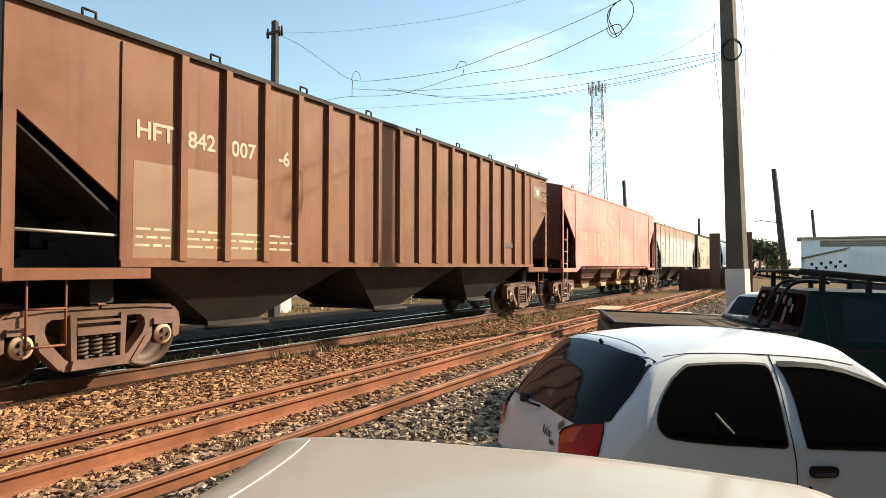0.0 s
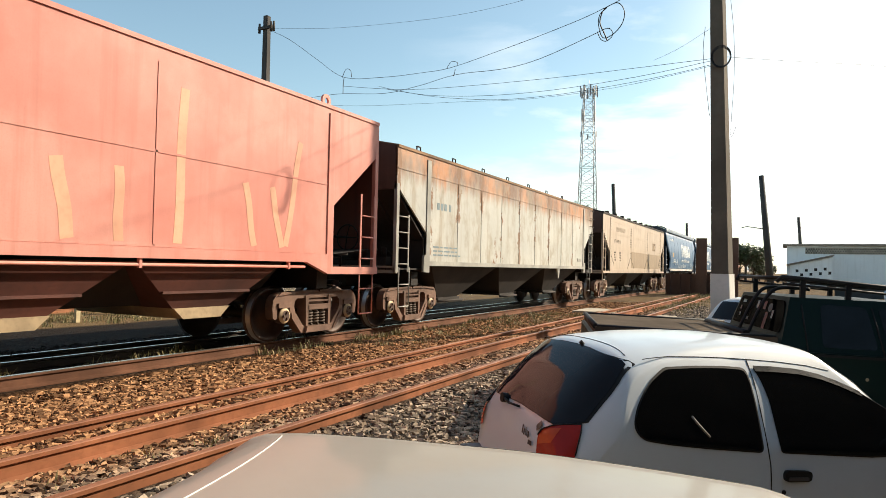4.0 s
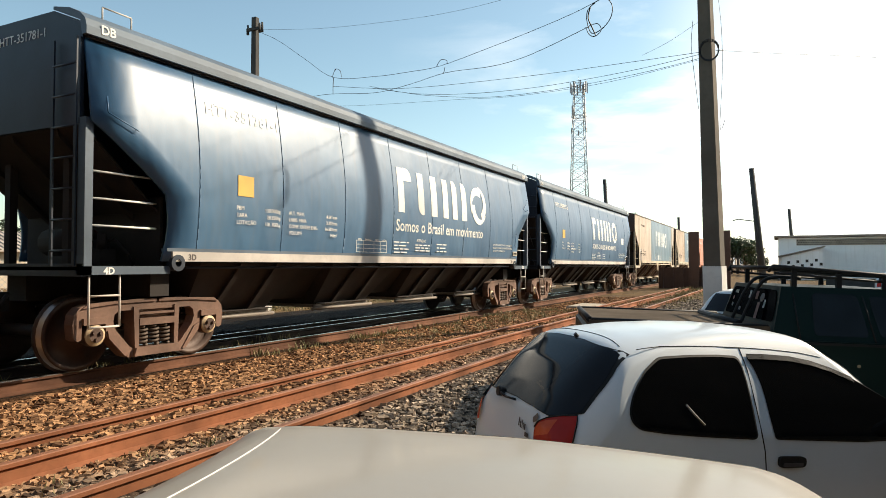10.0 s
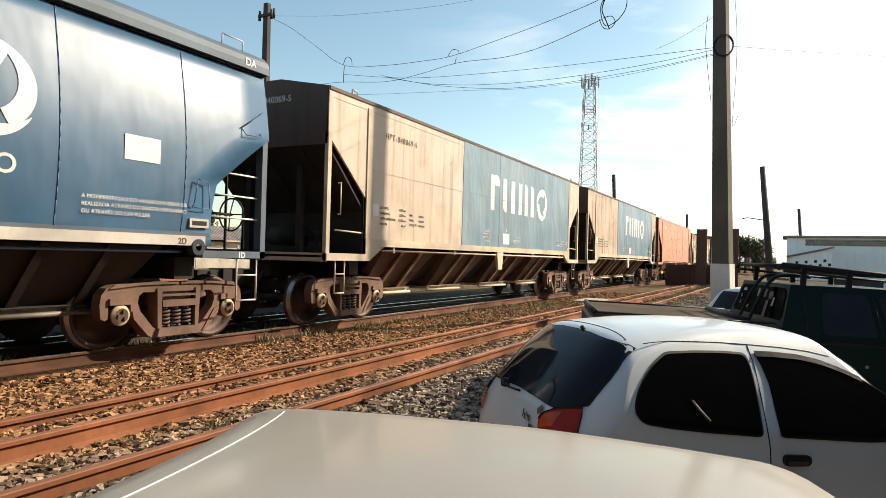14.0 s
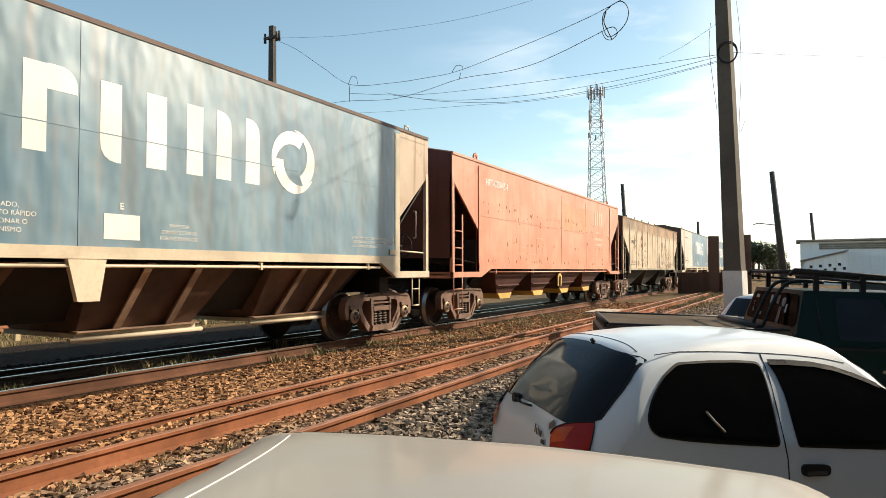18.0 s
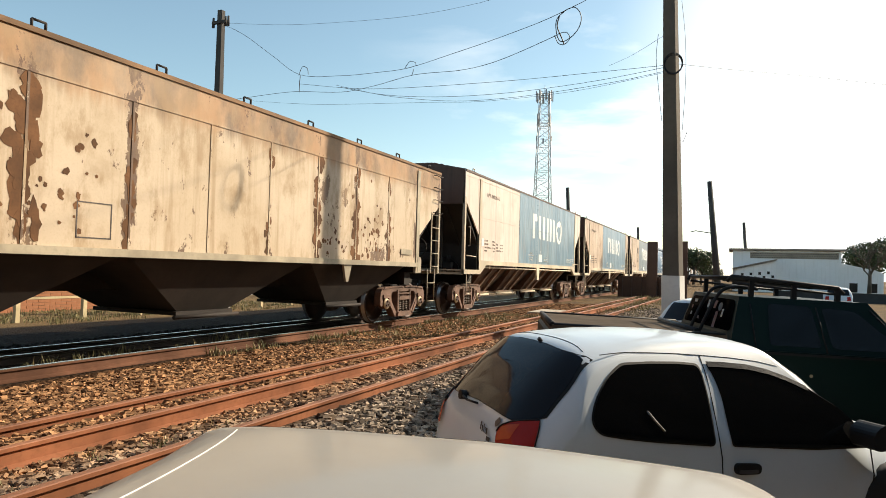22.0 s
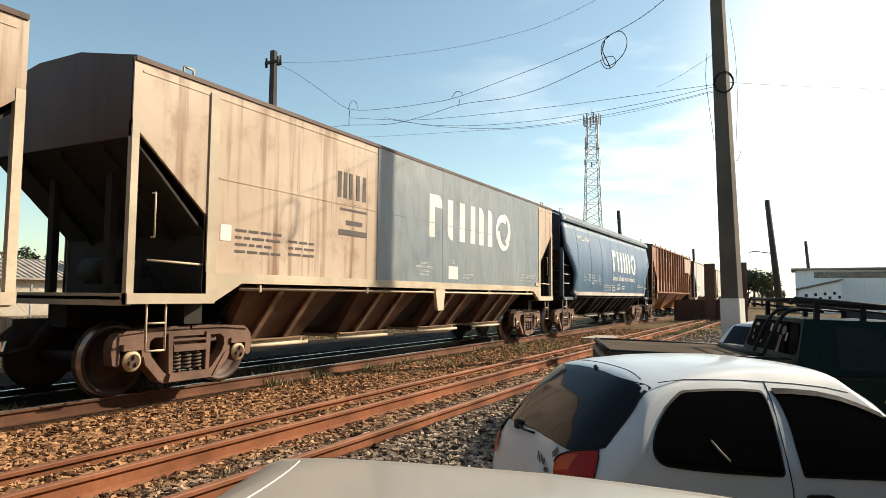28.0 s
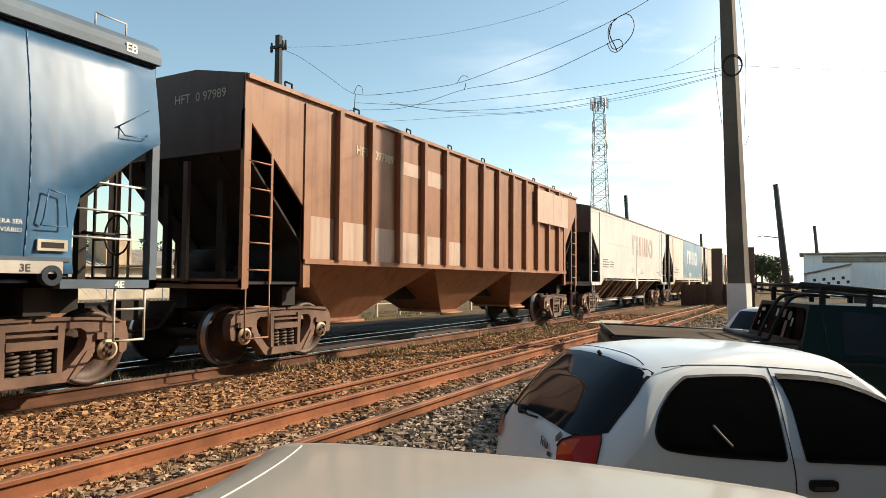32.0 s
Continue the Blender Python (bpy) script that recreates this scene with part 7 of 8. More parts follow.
def hatchback(at):
    """The white three-door hatchback."""
    white = car_paint("white_car_paint", (0.62, 0.68, 0.72), (0.42, 0.39, 0.35), 0.12)
    sh = Shell([(0.0, 0.24), (0.05, 0.40), (0.085, 0.56), (0.108, 0.72), (0.122, 0.84), (0.145, 0.93), (0.255, 1.06), (0.405, 1.22), (0.55, 1.345), (0.598, 1.376), (0.645, 1.392), (0.80, 1.414), (1.10, 1.436), (1.45, 1.440), (1.75, 1.430), (2.00, 1.404), (2.15, 1.372), (2.45, 1.205), (2.82, 0.92), (2.95, 0.84), (3.30, 0.74), (3.58, 0.62), (3.68, 0.50), (3.73, 0.32)],
               0.80, [(0, 0.98), (0.3, 0.98), (0.65, 0.92), (1.05, 0.86), (1.44, 0.81), (2.0, 0.77), (2.7, 0.72), (3.8, 0.66)], 0.33, 0.0, 0.022, 0.12, roll=0.068, tuck=0.15)
    car = thing("hatchback_car", "white three-door hatchback car with dusty dark windows", "car", at)
    part("body", sh.body(80, 34, 16), white, car)
    q = smooth_poly([(0.87, 1.282), (1.10, 1.283), (1.32, 1.276), (1.475, 1.262), (1.488, 1.213), (1.48, 1.098), (1.471, 0.951), (1.461, 0.790), (1.286, 0.809), (1.048, 0.835), (0.817, 0.866), (0.650, 0.897), (0.596, 0.940), (0.587, 0.994), (0.621, 1.07), (0.679, 1.145), (0.761, 1.221)], 0.035, 3)
    d = smooth_poly([(1.555, 1.263), (1.756, 1.251), (1.974, 1.225), (2.178, 1.171), (2.335, 1.109), (2.60, 0.955), (2.80, 0.765), (2.76, 0.705), (2.303, 0.718), (2.0, 0.744), (1.606, 0.779), (1.60, 0.913), (1.602, 1.077), (1.585, 1.2)], 0.03, 3)
    for s in (-1, 1):
        part("window_seal", sh.side_patch([(1.06 + (a - 1.06) * 1.028, 1.04 + (c - 1.04) * 1.055) for a, c in q], s, 0.005), BLACK_TRIM, car)
        part("quarter_window", sh.side_patch(q, s, 0.009), GLASS, car, "dark tinted glass")
        part("window_seal", sh.side_patch([(2.1 + (a - 2.1) * 1.012, 0.98 + (c - 0.98) * 1.05) for a, c in d], s, 0.005), BLACK_TRIM, car)
        part("door_window", sh.side_patch(d, s, 0.009), GLASS, car, "dark tinted glass")
        part("door_gap", sh.line([(1.536, 1.318), (1.533, 1.295), (1.529, 1.189), (1.513, 1.015), (1.507, 0.805), (1.528, 0.70), (1.534, 0.596), (1.53, 0.32)], s, 0.0045, 0.0), BLACK_TRIM, car)
        part("door_gap", sh.line([(2.80, 0.70), (2.84, 0.5), (2.82, 0.30)], s, 0.005), BLACK_TRIM, car)
        part("roof_gutter", sh.line([(0.73, 1.342), (0.80, 1.347), (0.92, 1.353), (1.133, 1.346), (1.352, 1.335), (1.57, 1.319), (1.789, 1.300), (2.008, 1.273), (2.177, 1.238)], s, 0.0032, 0.0), BLACK_TRIM, car)
        bm = bmesh.new()
        prism(bm, smooth_poly([(1.622, 0.592), (1.824, 0.583), (1.828, 0.648), (1.62, 0.664)], 0.035, 4), s * 0.795, s * 0.822, "y")
        bevel(bm, 0.008, 2)
        handle = part("door_handle", bm, BLACK_TRIM, car, "black door handle")
        bm = bmesh.new()
        prism(bm, smooth_poly([(1.645, 0.598), (1.80, 0.591), (1.80, 0.614), (1.645, 0.622)], 0.01, 2), s * 0.822, s * 0.825, "y")
        part("grip", bm, plain("worn_grey_grip", (0.06, 0.055, 0.055), 0.5), handle)
        bm = bmesh.new()
        rod(bm, (1.625, s * 0.795, 0.525), (1.625, s * 0.808, 0.525), 0.014, 12)
        part("door_lock", bm, BLACK_TRIM, car)
        bm = bmesh.new()
        prism(bm, smooth_poly([(2.62, 0.72), (2.86, 0.72), (2.82, 0.84), (2.70, 0.90), (2.60, 0.84)], 0.04, 3), s * 0.80, s * 0.99, "y")
        bevel(bm, 0.03, 3)
        part("door_mirror", bm, BLACK_TRIM, car)
        lamp = [(0.432, 0.852), (0.455, 0.885), (0.482, 0.903), (0.529, 0.930), (0.622, 0.957), (0.680, 0.966), (0.700, 0.925), (0.722, 0.865), (0.742, 0.800), (0.745, 0.70), (0.60, 0.66), (0.45, 0.68)]
        if s > 0:
            lamp = [(0.60 + (b - 0.432) * 0.32, c) for b, c in lamp]
        red = part("tail_lamp", sh.tail_patch([(s * b, c) for b, c in lamp], 0.010), LAMP_RED, car, "red tail lamp")
        if s < 0:
            part("turn_lens", sh.tail_patch([(s * b, c) for b, c in ((0.450, 0.850), (0.48, 0.888), (0.53, 0.912), (0.600, 0.930), (0.600, 0.845), (0.45, 0.80))], 0.013), LAMP_AMBER, red)
        part("lamp_seal", sh.tail_line([(s * b, c) for b, c in lamp[:9]], 0.005), BLACK_TRIM, red)
        part("side_moulding", sh.line([(0.5, 0.50), (1.0, 0.495), (1.50, 0.49)], s, 0.022), BLACK_TRIM, car)
        part("skirt", sh.line([(0.52, 0.36), (0.66, 0.36)], s, 0.02), BLACK_TRIM, car)
        part("wind_deflector", sh.strip([(1.56, 1.285), (1.70, 1.278), (1.90, 1.258), (2.06, 1.225), (2.20, 1.178), (2.36, 1.11)], 0.032, s, 0.018), BLACK_TRIM, car)
        # the strap that hangs behind the quarter glass
        part("belt_strap", sh.line([(0.985, 1.012), (1.03, 0.955), (1.088, 0.891)], s, 0.008, 0.008), plain("grey_strap", (0.17, 0.16, 0.15)), car)
    half_glass = [(0.0, 1.366), (-0.207, 1.362), (-0.489, 1.341), (-0.565, 1.327), (-0.602, 1.308), (-0.630, 1.270), (-0.656, 1.205), (-0.668, 1.142), (-0.676, 1.056), (-0.679, 0.985), (-0.622, 0.960), (-0.517, 0.940), (-0.293, 0.955), (0.0, 0.964)]
    pane = half_glass + [(-b, c) for b, c in half_glass[-2:0:-1]]
    part("rear_seal", sh.tail_patch([(b * 1.02, 1.15 + (c - 1.15) * 1.018) for b, c in pane], 0.004), BLACK_TRIM, car)
    part("rear_window", sh.tail_patch(pane, 0.008), glass_dark("dusty_rear_glass", (0.014, 0.016, 0.020), 0.06, 0.13), car, "dusty tinted rear glass")
    bm = bmesh.new()
    tube(bm, [(0.69 - 0.10 * b * b, b, sh.top(0.69 - 0.10 * b * b, b) + 0.0005) for b in [-0.525 + 0.075 * k for k in range(15)]], 0.0035, 5)
    part("tailgate_gap", bm, BLACK_TRIM, car)
    part("windscreen", sh.end_patch(0.92, 1.29, (-0.64, 0.64), (-0.50, 0.50), 0.006, front=True), GLASS, car)
    bm = bmesh.new()
    on_tail = lambda b, c, off: Vector((sh.rear(b, c) - off, b, c))
    rod(bm, on_tail(0.24, 0.952, 0.0), on_tail(0.24, 0.958, 0.05), 0.034, 12)
    rods(bm, [on_tail(0.24, 0.956, 0.035), on_tail(0.10, 0.945, 0.03), on_tail(-0.05, 0.952, 0.022)], 0.009, 6)
    part("rear_wiper", bm, BLACK_TRIM, car, "black rear wiper")
    bm = bmesh.new()
    rod(bm, (0.60, -0.085, 1.365), (0.575, -0.085, 1.392), 0.014, 8)
    part("washer_nozzle", bm, BLACK_TRIM, car)
    for b0, w, c, h in ((-0.185, 0.02, 0.805, 0.055), (-0.215, 0.022, 0.80, 0.04), (-0.240, 0.012, 0.80, 0.055), (-0.262, 0.012, 0.80, 0.04), (-0.285, 0.022, 0.798, 0.04), (-0.320, 0.06, 0.762, 0.028)):
        part("badge", sh.end_patch(c, c + h, (b0 - w / 2, b0 + w / 2), (b0 - w / 2, b0 + w / 2), 0.006, 1, 1), plain("dark_badge", (0.06, 0.05, 0.05)), car)
    part("tailgate_scrape", sh.tail_patch([(-0.40, 0.935), (-0.44, 0.915), (-0.42, 0.885), (-0.385, 0.868), (-0.37, 0.90)], 0.005), plain("peeled_paint", (0.16, 0.12, 0.09)), car)
    bm = bmesh.new()
    rod(bm, on_tail(0.62, 0.86, -0.01), on_tail(0.62, 0.86, 0.006), 0.016, 10)
    part("tailgate_lock", bm, BLACK_TRIM, car)
    bm = bmesh.new()
    box(bm, -0.06, 0.10, -0.66, 0.66, 0.26, 0.52)
    bevel(bm, 0.05, 3)
    part("rear_bumper", bm, plain("grey_bumper", (0.12, 0.12, 0.12), 0.6), car)
    bm = bmesh.new()
    box(bm, 3.58, 3.78, -0.66, 0.66, 0.24, 0.48)
    bevel(bm, 0.05, 3)
    part("front_bumper", bm, plain("grey_bumper", (0.12, 0.12, 0.12)), car)
    for s in (-1, 1):
        part("head_lamp", sh.end_patch(0.54, 0.68, (0.38 * s, 0.62 * s), (0.40 * s, 0.60 * s), 0.008, front=True), GLASS, car)
    add_wheels(car, (0.66, 3.02), 0.72, 0.28, HUB)
    return car


def silver_car(at):
    """The car over whose roof one looks."""
    silver = car_paint("silver_beige_paint", (0.345, 0.313, 0.262), (0.29, 0.25, 0.20), 0.22, 0.40, 0.40)
    sh = Shell([(0.0, 0.30), (0.03, 0.55), (0.12, 0.85), (0.24, 1.00), (0.46, 1.26), (0.625, 1.370), (0.67, 1.388), (0.81, 1.403), (1.07, 1.410), (1.39, 1.409), (1.59, 1.399), (1.77, 1.387), (1.91, 1.376), (2.00, 1.368), (2.06, 1.353), (2.12, 1.328), (2.19, 1.288), (2.45, 1.13), (2.80, 0.95), (3.15, 0.89), (3.6, 0.84), (4.0, 0.70), (4.12, 0.45)],
               0.83, [(0, 1.0), (4.2, 0.86)], 0.40, -0.25, 0.030, 0.02)
    car = thing("silver_car", "silver-beige hatchback car with a dusty roof", "car", at)
    part("body", sh.body(72), silver, car)
    for s in (-1, 1):
        part("roof_gutter", sh.line([(a, sh.edge(a) - 0.006) for a in [0.64 + 0.06 * i for i in range(26)]], s, 0.006, 0.003), BLACK_TRIM, car)
        q = smooth_poly([(0.78, 1.29), (1.40, 1.31), (1.42, 0.98), (0.60, 1.02)], 0.08, 3)
        part("rear_side_window", sh.side_patch(q, s, 0.006), GLASS, car)
        d = smooth_poly([(1.48, 1.31), (1.98, 1.27), (2.60, 0.96), (1.50, 0.97)], 0.08, 3)
        part("front_side_window", sh.side_patch(d, s, 0.006), GLASS, car)
        part("door_gap", sh.line([(1.45, 1.33), (1.45, 0.95), (1.46, 0.35)], s, 0.005), BLACK_TRIM, car)
        part("tail_lamp", sh.end_patch(0.70, 0.95, (0.45 * s, 0.75 * s), (0.45 * s, 0.70 * s), 0.008), LAMP_RED, car)
    part("rear_window", sh.end_patch(1.02, 1.24, (-0.62, 0.62), (-0.52, 0.52), 0.006), GLASS, car)
    # bright highlight along the roof seam, drawn as a thin pale line
    bm = bmesh.new()
    tube(bm, [(0.747 - 0.27 * b * b, b, sh.top(0.747 - 0.27 * b * b, b) + 0.0005) for b in [-0.60 + 0.075 * k for k in range(17)]], 0.0022, 5)
    part("roof_seam_highlight", bm, plain("seam_highlight_paint", (0.80, 0.78, 0.72), 0.35, 0, 0.1), car)
    part("windscreen", sh.end_patch(0.97, 1.25, (-0.66, 0.66), (-0.55, 0.55), 0.006, front=True), GLASS, car)
    add_wheels(car, (0.75, 3.25), 0.74, 0.30, HUB)
    return car


def small_white_car(at):
    white = car_paint("white_car_paint", (0.70, 0.70, 0.68))
    sh = Shell([(0.0, 0.24), (0.03, 0.50), (0.10, 0.78), (0.18, 0.90), (0.46, 1.28), (0.55, 1.36), (0.9, 1.42), (1.5, 1.43), (1.9, 1.38), (2.2, 1.24), (2.7, 0.92), (3.3, 0.80), (3.6, 0.62), (3.7, 0.35)], 0.78, [(0, 0.92), (3.8, 0.86)])
    car = thing("small_car", "small white hatchback car parked behind the pickup", "car", at)
    part("body", sh.body(48), white, car)
    for s in (-1, 1):
        part("side_window", sh.side_patch(smooth_poly([(0.75, 1.33), (2.0, 1.30), (2.5, 0.95), (0.6, 0.97)], 0.1, 3), s, 0.006), GLASS, car)
        part("tail_lamp", sh.end_patch(0.62, 0.86, (0.48 * s, 0.70 * s), (0.48 * s, 0.66 * s), 0.008), LAMP_RED, car)
    part("rear_window", sh.end_patch(0.93, 1.30, (-0.62, 0.62), (-0.54, 0.54), 0.008), glass_dark("dusty_rear_glass"), car)
    part("windscreen", sh.end_patch(0.96, 1.32, (-0.62, 0.62), (-0.52, 0.52), 0.006, front=True), GLASS, car)
    add_wheels(car, (0.62, 3.0), 0.70, 0.27, HUB)
    return car


def pickup(at):
    """The dark green pickup with a covered bed and a roof rack."""
    green = car_paint("dark_green_paint", (0.0025, 0.015, 0.0125), (0.03, 0.028, 0.022), 0.06, 0.4, 0.0, 0.2)
    cover = plain("black_bed_cover", (0.105, 0.080, 0.057), 0.95, 0, 0.3, 5, 0.3, spec=0.08)
    car = thing("pickup_truck", "dark green pickup truck with covered bed and roof rack", "pickup truck", at)
    W = 0.98
    # bed and lower body
    bm = bmesh.new()
    prism(bm, [(0.27, 0.42), (0.22, 0.60), (0.22, 1.30), (0.28, 1.345), (1.95, 1.345), (1.99, 1.28), (4.55, 1.28), (4.9, 1.16), (5.0, 0.95), (5.0, 0.45), (4.8, 0.36), (0.42, 0.36)], -W, W, "y")
    bevel(bm, 0.05, 3)
    part("body", bm, green, car)
    bm = bmesh.new()
    box(bm, 0.25, 1.96, -W + 0.02, W - 0.02, 1.33, 1.402)
    bevel(bm, 0.025, 2)
    bed = part("bed_cover", bm, cover, car, "black soft bed cover")
    for y in (-W + 0.05, W - 0.05):
        bm = bmesh.new()
        rod(bm, (0.27, y, 1.400), (1.95, y, 1.400), 0.022, 8)
        part("cover_rail", bm, BLACK_TRIM, bed)
    bm = bmesh.new()
    rod(bm, (0.26, -W + 0.06, 1.400), (0.26, W - 0.06, 1.400), 0.030, 8)
    part("cover_rail", bm, BLACK_TRIM, bed)
    # cab: tapered greenhouse
    def ring(c):
        f = (c - 1.26) / 0.52
        return [(1.98 + 0.14 * f, -W + 0.02 + 0.19 * f), (3.78 - 0.42 * f, -W + 0.02 + 0.19 * f), (3.78 - 0.42 * f, W - 0.02 - 0.19 * f), (1.98 + 0.14 * f, W - 0.02 - 0.19 * f)]
    bm = bmesh.new()
    hs = [1.26, 1.50, 1.72, 1.79]
    loops = [[bm.verts.new((*p, c)) for p in ring(c)] for c in hs]
    for p, q in zip(loops, loops[1:]):
        for i in range(4):
            bm.faces.new((p[i], p[(i + 1) % 4], q[(i + 1) % 4], q[i]))
    bm.faces.new(loops[-1]), bm.faces.new(loops[0][::-1])
    bevel(bm, 0.06, 3)
    part("cab", bm, green, car)
    def on_side(a, c, s, off):
        f = (c - 1.26) / 0.52
        return (a, s * (W - 0.02 - 0.19 * f + off), c)
    def quad(pts, s, off):
        bm = bmesh.new()
        bm.faces.new([bm.verts.new(on_side(a, c, s, off)) for a, c in smooth_poly(pts, 0.05, 3)])
        bmesh.ops.solidify(bm, geom=bm.faces[:], thickness=0.004)
        return bm
    for s in (-1, 1):
        part("rear_side_window", quad([(2.39, 1.735), (2.80, 1.725), (2.86, 1.33), (2.37, 1.33)], s, 0.006), GLASS, car)
        part("door_window", quad([(2.90, 1.72), (3.22, 1.70), (3.64, 1.33), (2.96, 1.33)], s, 0.006), GLASS, car)
        for a0, a1 in ((2.22, 2.24), (2.85, 2.91), (3.36, 3.74)):
            bm = bmesh.new()
            rod(bm, on_side(a0, 1.72, s, 0.004), on_side(a1, 1.28, s, 0.004), 0.008, 5)
            part("pillar_trim", bm, BLACK_TRIM, car)
        bm = bmesh.new()
        box(bm, 2.3, 3.74, s * W - 0.012, s * W + 0.012, 1.245, 1.27)
        part("belt_moulding", bm, BLACK_TRIM, car)
        bm = bmesh.new()
        rods(bm, [(1.93, s * (W + 0.003), 1.24), (1.93, s * (W + 0.003), 0.45)], 0.006, 5)
        part("door_gap", bm, BLACK_TRIM, car)
        bm = bmesh.new()
        box(bm, 2.05, 2.22, s * W - 0.005, s * W + 0.022, 1.10, 1.15)
        bevel(bm, 0.012, 2)
        part("door_handle", bm, BLACK_TRIM, car)
        bm = bmesh.new()
        rod(bm, (2.75, s * W - 0.004, 1.06), (2.75, s * W + 0.008, 1.06), 0.016, 10)
        part("door_lock", bm, CAP, car)
        bm = bmesh.new()
        box(bm, 0.208, 0.24, min(s * 0.78, s * 0.95), max(s * 0.78, s * 0.95), 0.72, 1.12)
        part("tail_lamp", bm, LAMP_RED, car)
    # rear window with stickers and a cage in front of it
    def on_back(b, c, off):
        return (1.98 + 0.14 * (c - 1.26) / 0.52 - off, b, c)
    bm = bmesh.new()
    bm.faces.new([bm.verts.new(on_back(b, c, 0.006)) for b, c in smooth_poly([(-0.84, 1.435), (0.84, 1.435), (0.73, 1.75), (-0.73, 1.75)], 0.08, 4)])
    bmesh.ops.solidify(bm, geom=bm.faces[:], thickness=0.004)
    glass = part("rear_window", bm, glass_dark("smoked_glass", (0.004, 0.004, 0.005), 0.04, 0.1, 1.06), car, "tinted rear window with stickers")
    stick = tuple((b, 1.45 + (c - 1.31) * 0.78, w * 0.85, h * 0.72) for b, c, w, h in ((0.55, 1.62, 0.14, 0.05), (0.62, 1.52, 0.06, 0.07), (0.60, 1.42, 0.06, 0.06), (0.05, 1.60, 0.07, 0.12), (-0.18, 1.60, 0.10, 0.12), (-0.36, 1.58, 0.15, 0.13), (-0.47, 1.50, 0.06, 0.12), (-0.30, 1.40, 0.10, 0.24), (0.30, 1.38, 0.10, 0.05)))
    for i, (b, c, w, h) in enumerate(stick):
        bm = bmesh.new()
        n = 12
        pts = [(b + w / 2 * math.cos(2 * math.pi * k / n), c + h / 2 * math.sin(2 * math.pi * k / n)) for k in range(n)] if i in (1, 5) else [(b - w / 2, c - h / 2), (b + w / 2, c - h / 2), (b + w / 2, c + h / 2), (b - w / 2, c + h / 2)]
        bm.faces.new([bm.verts.new(on_back(p, q, 0.012)) for p, q in pts])
        bmesh.ops.solidify(bm, geom=bm.faces[:], thickness=0.002)
        part("sticker", bm, (WHITE_PAINT, plain("pink_sticker", (0.46, 0.27, 0.24)), plain("grey_sticker", (0.40, 0.39, 0.37)))[i % 3], glass)
    for b in (-0.44, -0.10):
        bm = bmesh.new()
        tube(bm, spline([Vector(p) for p in ((1.84, b, 1.39), (1.91, b, 1.57), (1.99, b, 1.74), (2.08, b, 1.85), (2.22, b, 1.88), (2.42, b, 1.87))]), 0.019, 8)
        part("roll_bar", bm, BLACK_TRIM, car)
    bm = bmesh.new()
    rod(bm, (1.72, -0.80, 1.41), (1.72, 0.80, 1.41), 0.035, 8)
    part("roll_bar", bm, BLACK_TRIM, car)
    # roof rack
    rack = add_rack(car, W)
    for a in (2.245, 2.66, 3.08):
        for s in (-1, 1):
            bm = bmesh.new()
            box(bm, a - 0.023, a + 0.023, s * 0.74 - 0.02, s * 0.74 + 0.02, 1.76, rack_z(a) - 0.02)
            part("rack_foot", bm, BLACK_TRIM, rack)
    bm = bmesh.new()
    prism(bm, [(3.74, 1.27), (4.50, 1.24), (4.88, 1.12), (4.92, 1.15), (4.52, 1.29), (3.76, 1.31)], -0.85, 0.85, "y")
    part("bonnet", bm, green, car)
    bm = bmesh.new()
    f0, f1 = 3.785, 3.40
    bm.faces.new([bm.verts.new(p) for p in ((f0, -0.82, 1.30), (f0, 0.82, 1.30), (f1, 0.70, 1.71), (f1, -0.70, 1.71))])
    bmesh.ops.solidify(bm, geom=bm.faces[:], thickness=0.006)
    part("windscreen", bm, GLASS, car)
    add_wheels(car, (1.15, 4.1), 0.84, 0.36, HUB)
    return car


def rack_z(a):
    """Height of the rack's top rail, falling towards the bonnet."""
    return 2.005 - 0.06 * (a - 1.75)


def add_rack(car, W):
    """Two side rails, doubled, and six cross bars."""
    rack = None
    for s in (-1, 1):
        bm = bmesh.new()
        tube(bm, [(2.02, s * 0.70, rack_z(2.02) - 0.05), (2.05, s * 0.74, rack_z(2.05)), (2.6, s * 0.74, rack_z(2.6)), (3.08, s * 0.74, rack_z(3.08)), (3.14, s * 0.73, rack_z(3.14) - 0.05)], 0.021, 8)
        if rack is None:
            rack = part("roof_rack", bm, BLACK_TRIM, car, "black steel roof rack")
        else:
            part("rack_rail", bm, BLACK_TRIM, rack)
        bm = bmesh.new()
        rod(bm, (2.06, s * 0.74, rack_z(2.06) - 0.065), (3.10, s * 0.74, rack_z(3.1) - 0.065), 0.013, 8)
        part("rack_rail", bm, BLACK_TRIM, rack)
    for i in range(6):
        a = 2.06 + i * 0.20
        bm = bmesh.new()
        rod(bm, (a, -0.74, rack_z(a) - 0.01), (a, 0.74, rack_z(a) - 0.01), 0.018, 6)
        part("cross_bar", bm, BLACK_TRIM, rack)
    return rack


hatchback(pose(-1.717, 4.173, -0.55, 0, 0, 42.35))
silver_car(pose(-1.825, 0.825, -0.55, 0, 0, 14.0))
PU_H = 18.5
_f = Vector((math.cos(radians(PU_H)), math.sin(radians(PU_H)), 0))
_l = Vector((-_f.y, _f.x, 0))
_o = Vector((-0.05, 7.075, 0)) - 1.98 * _f + 0.96 * _l
pickup(pose(_o.x, _o.y, -0.62, 0, 1.5, PU_H))
small_white_car(pose(-1.05, 15.0, -0.60, 0, 0, 55))

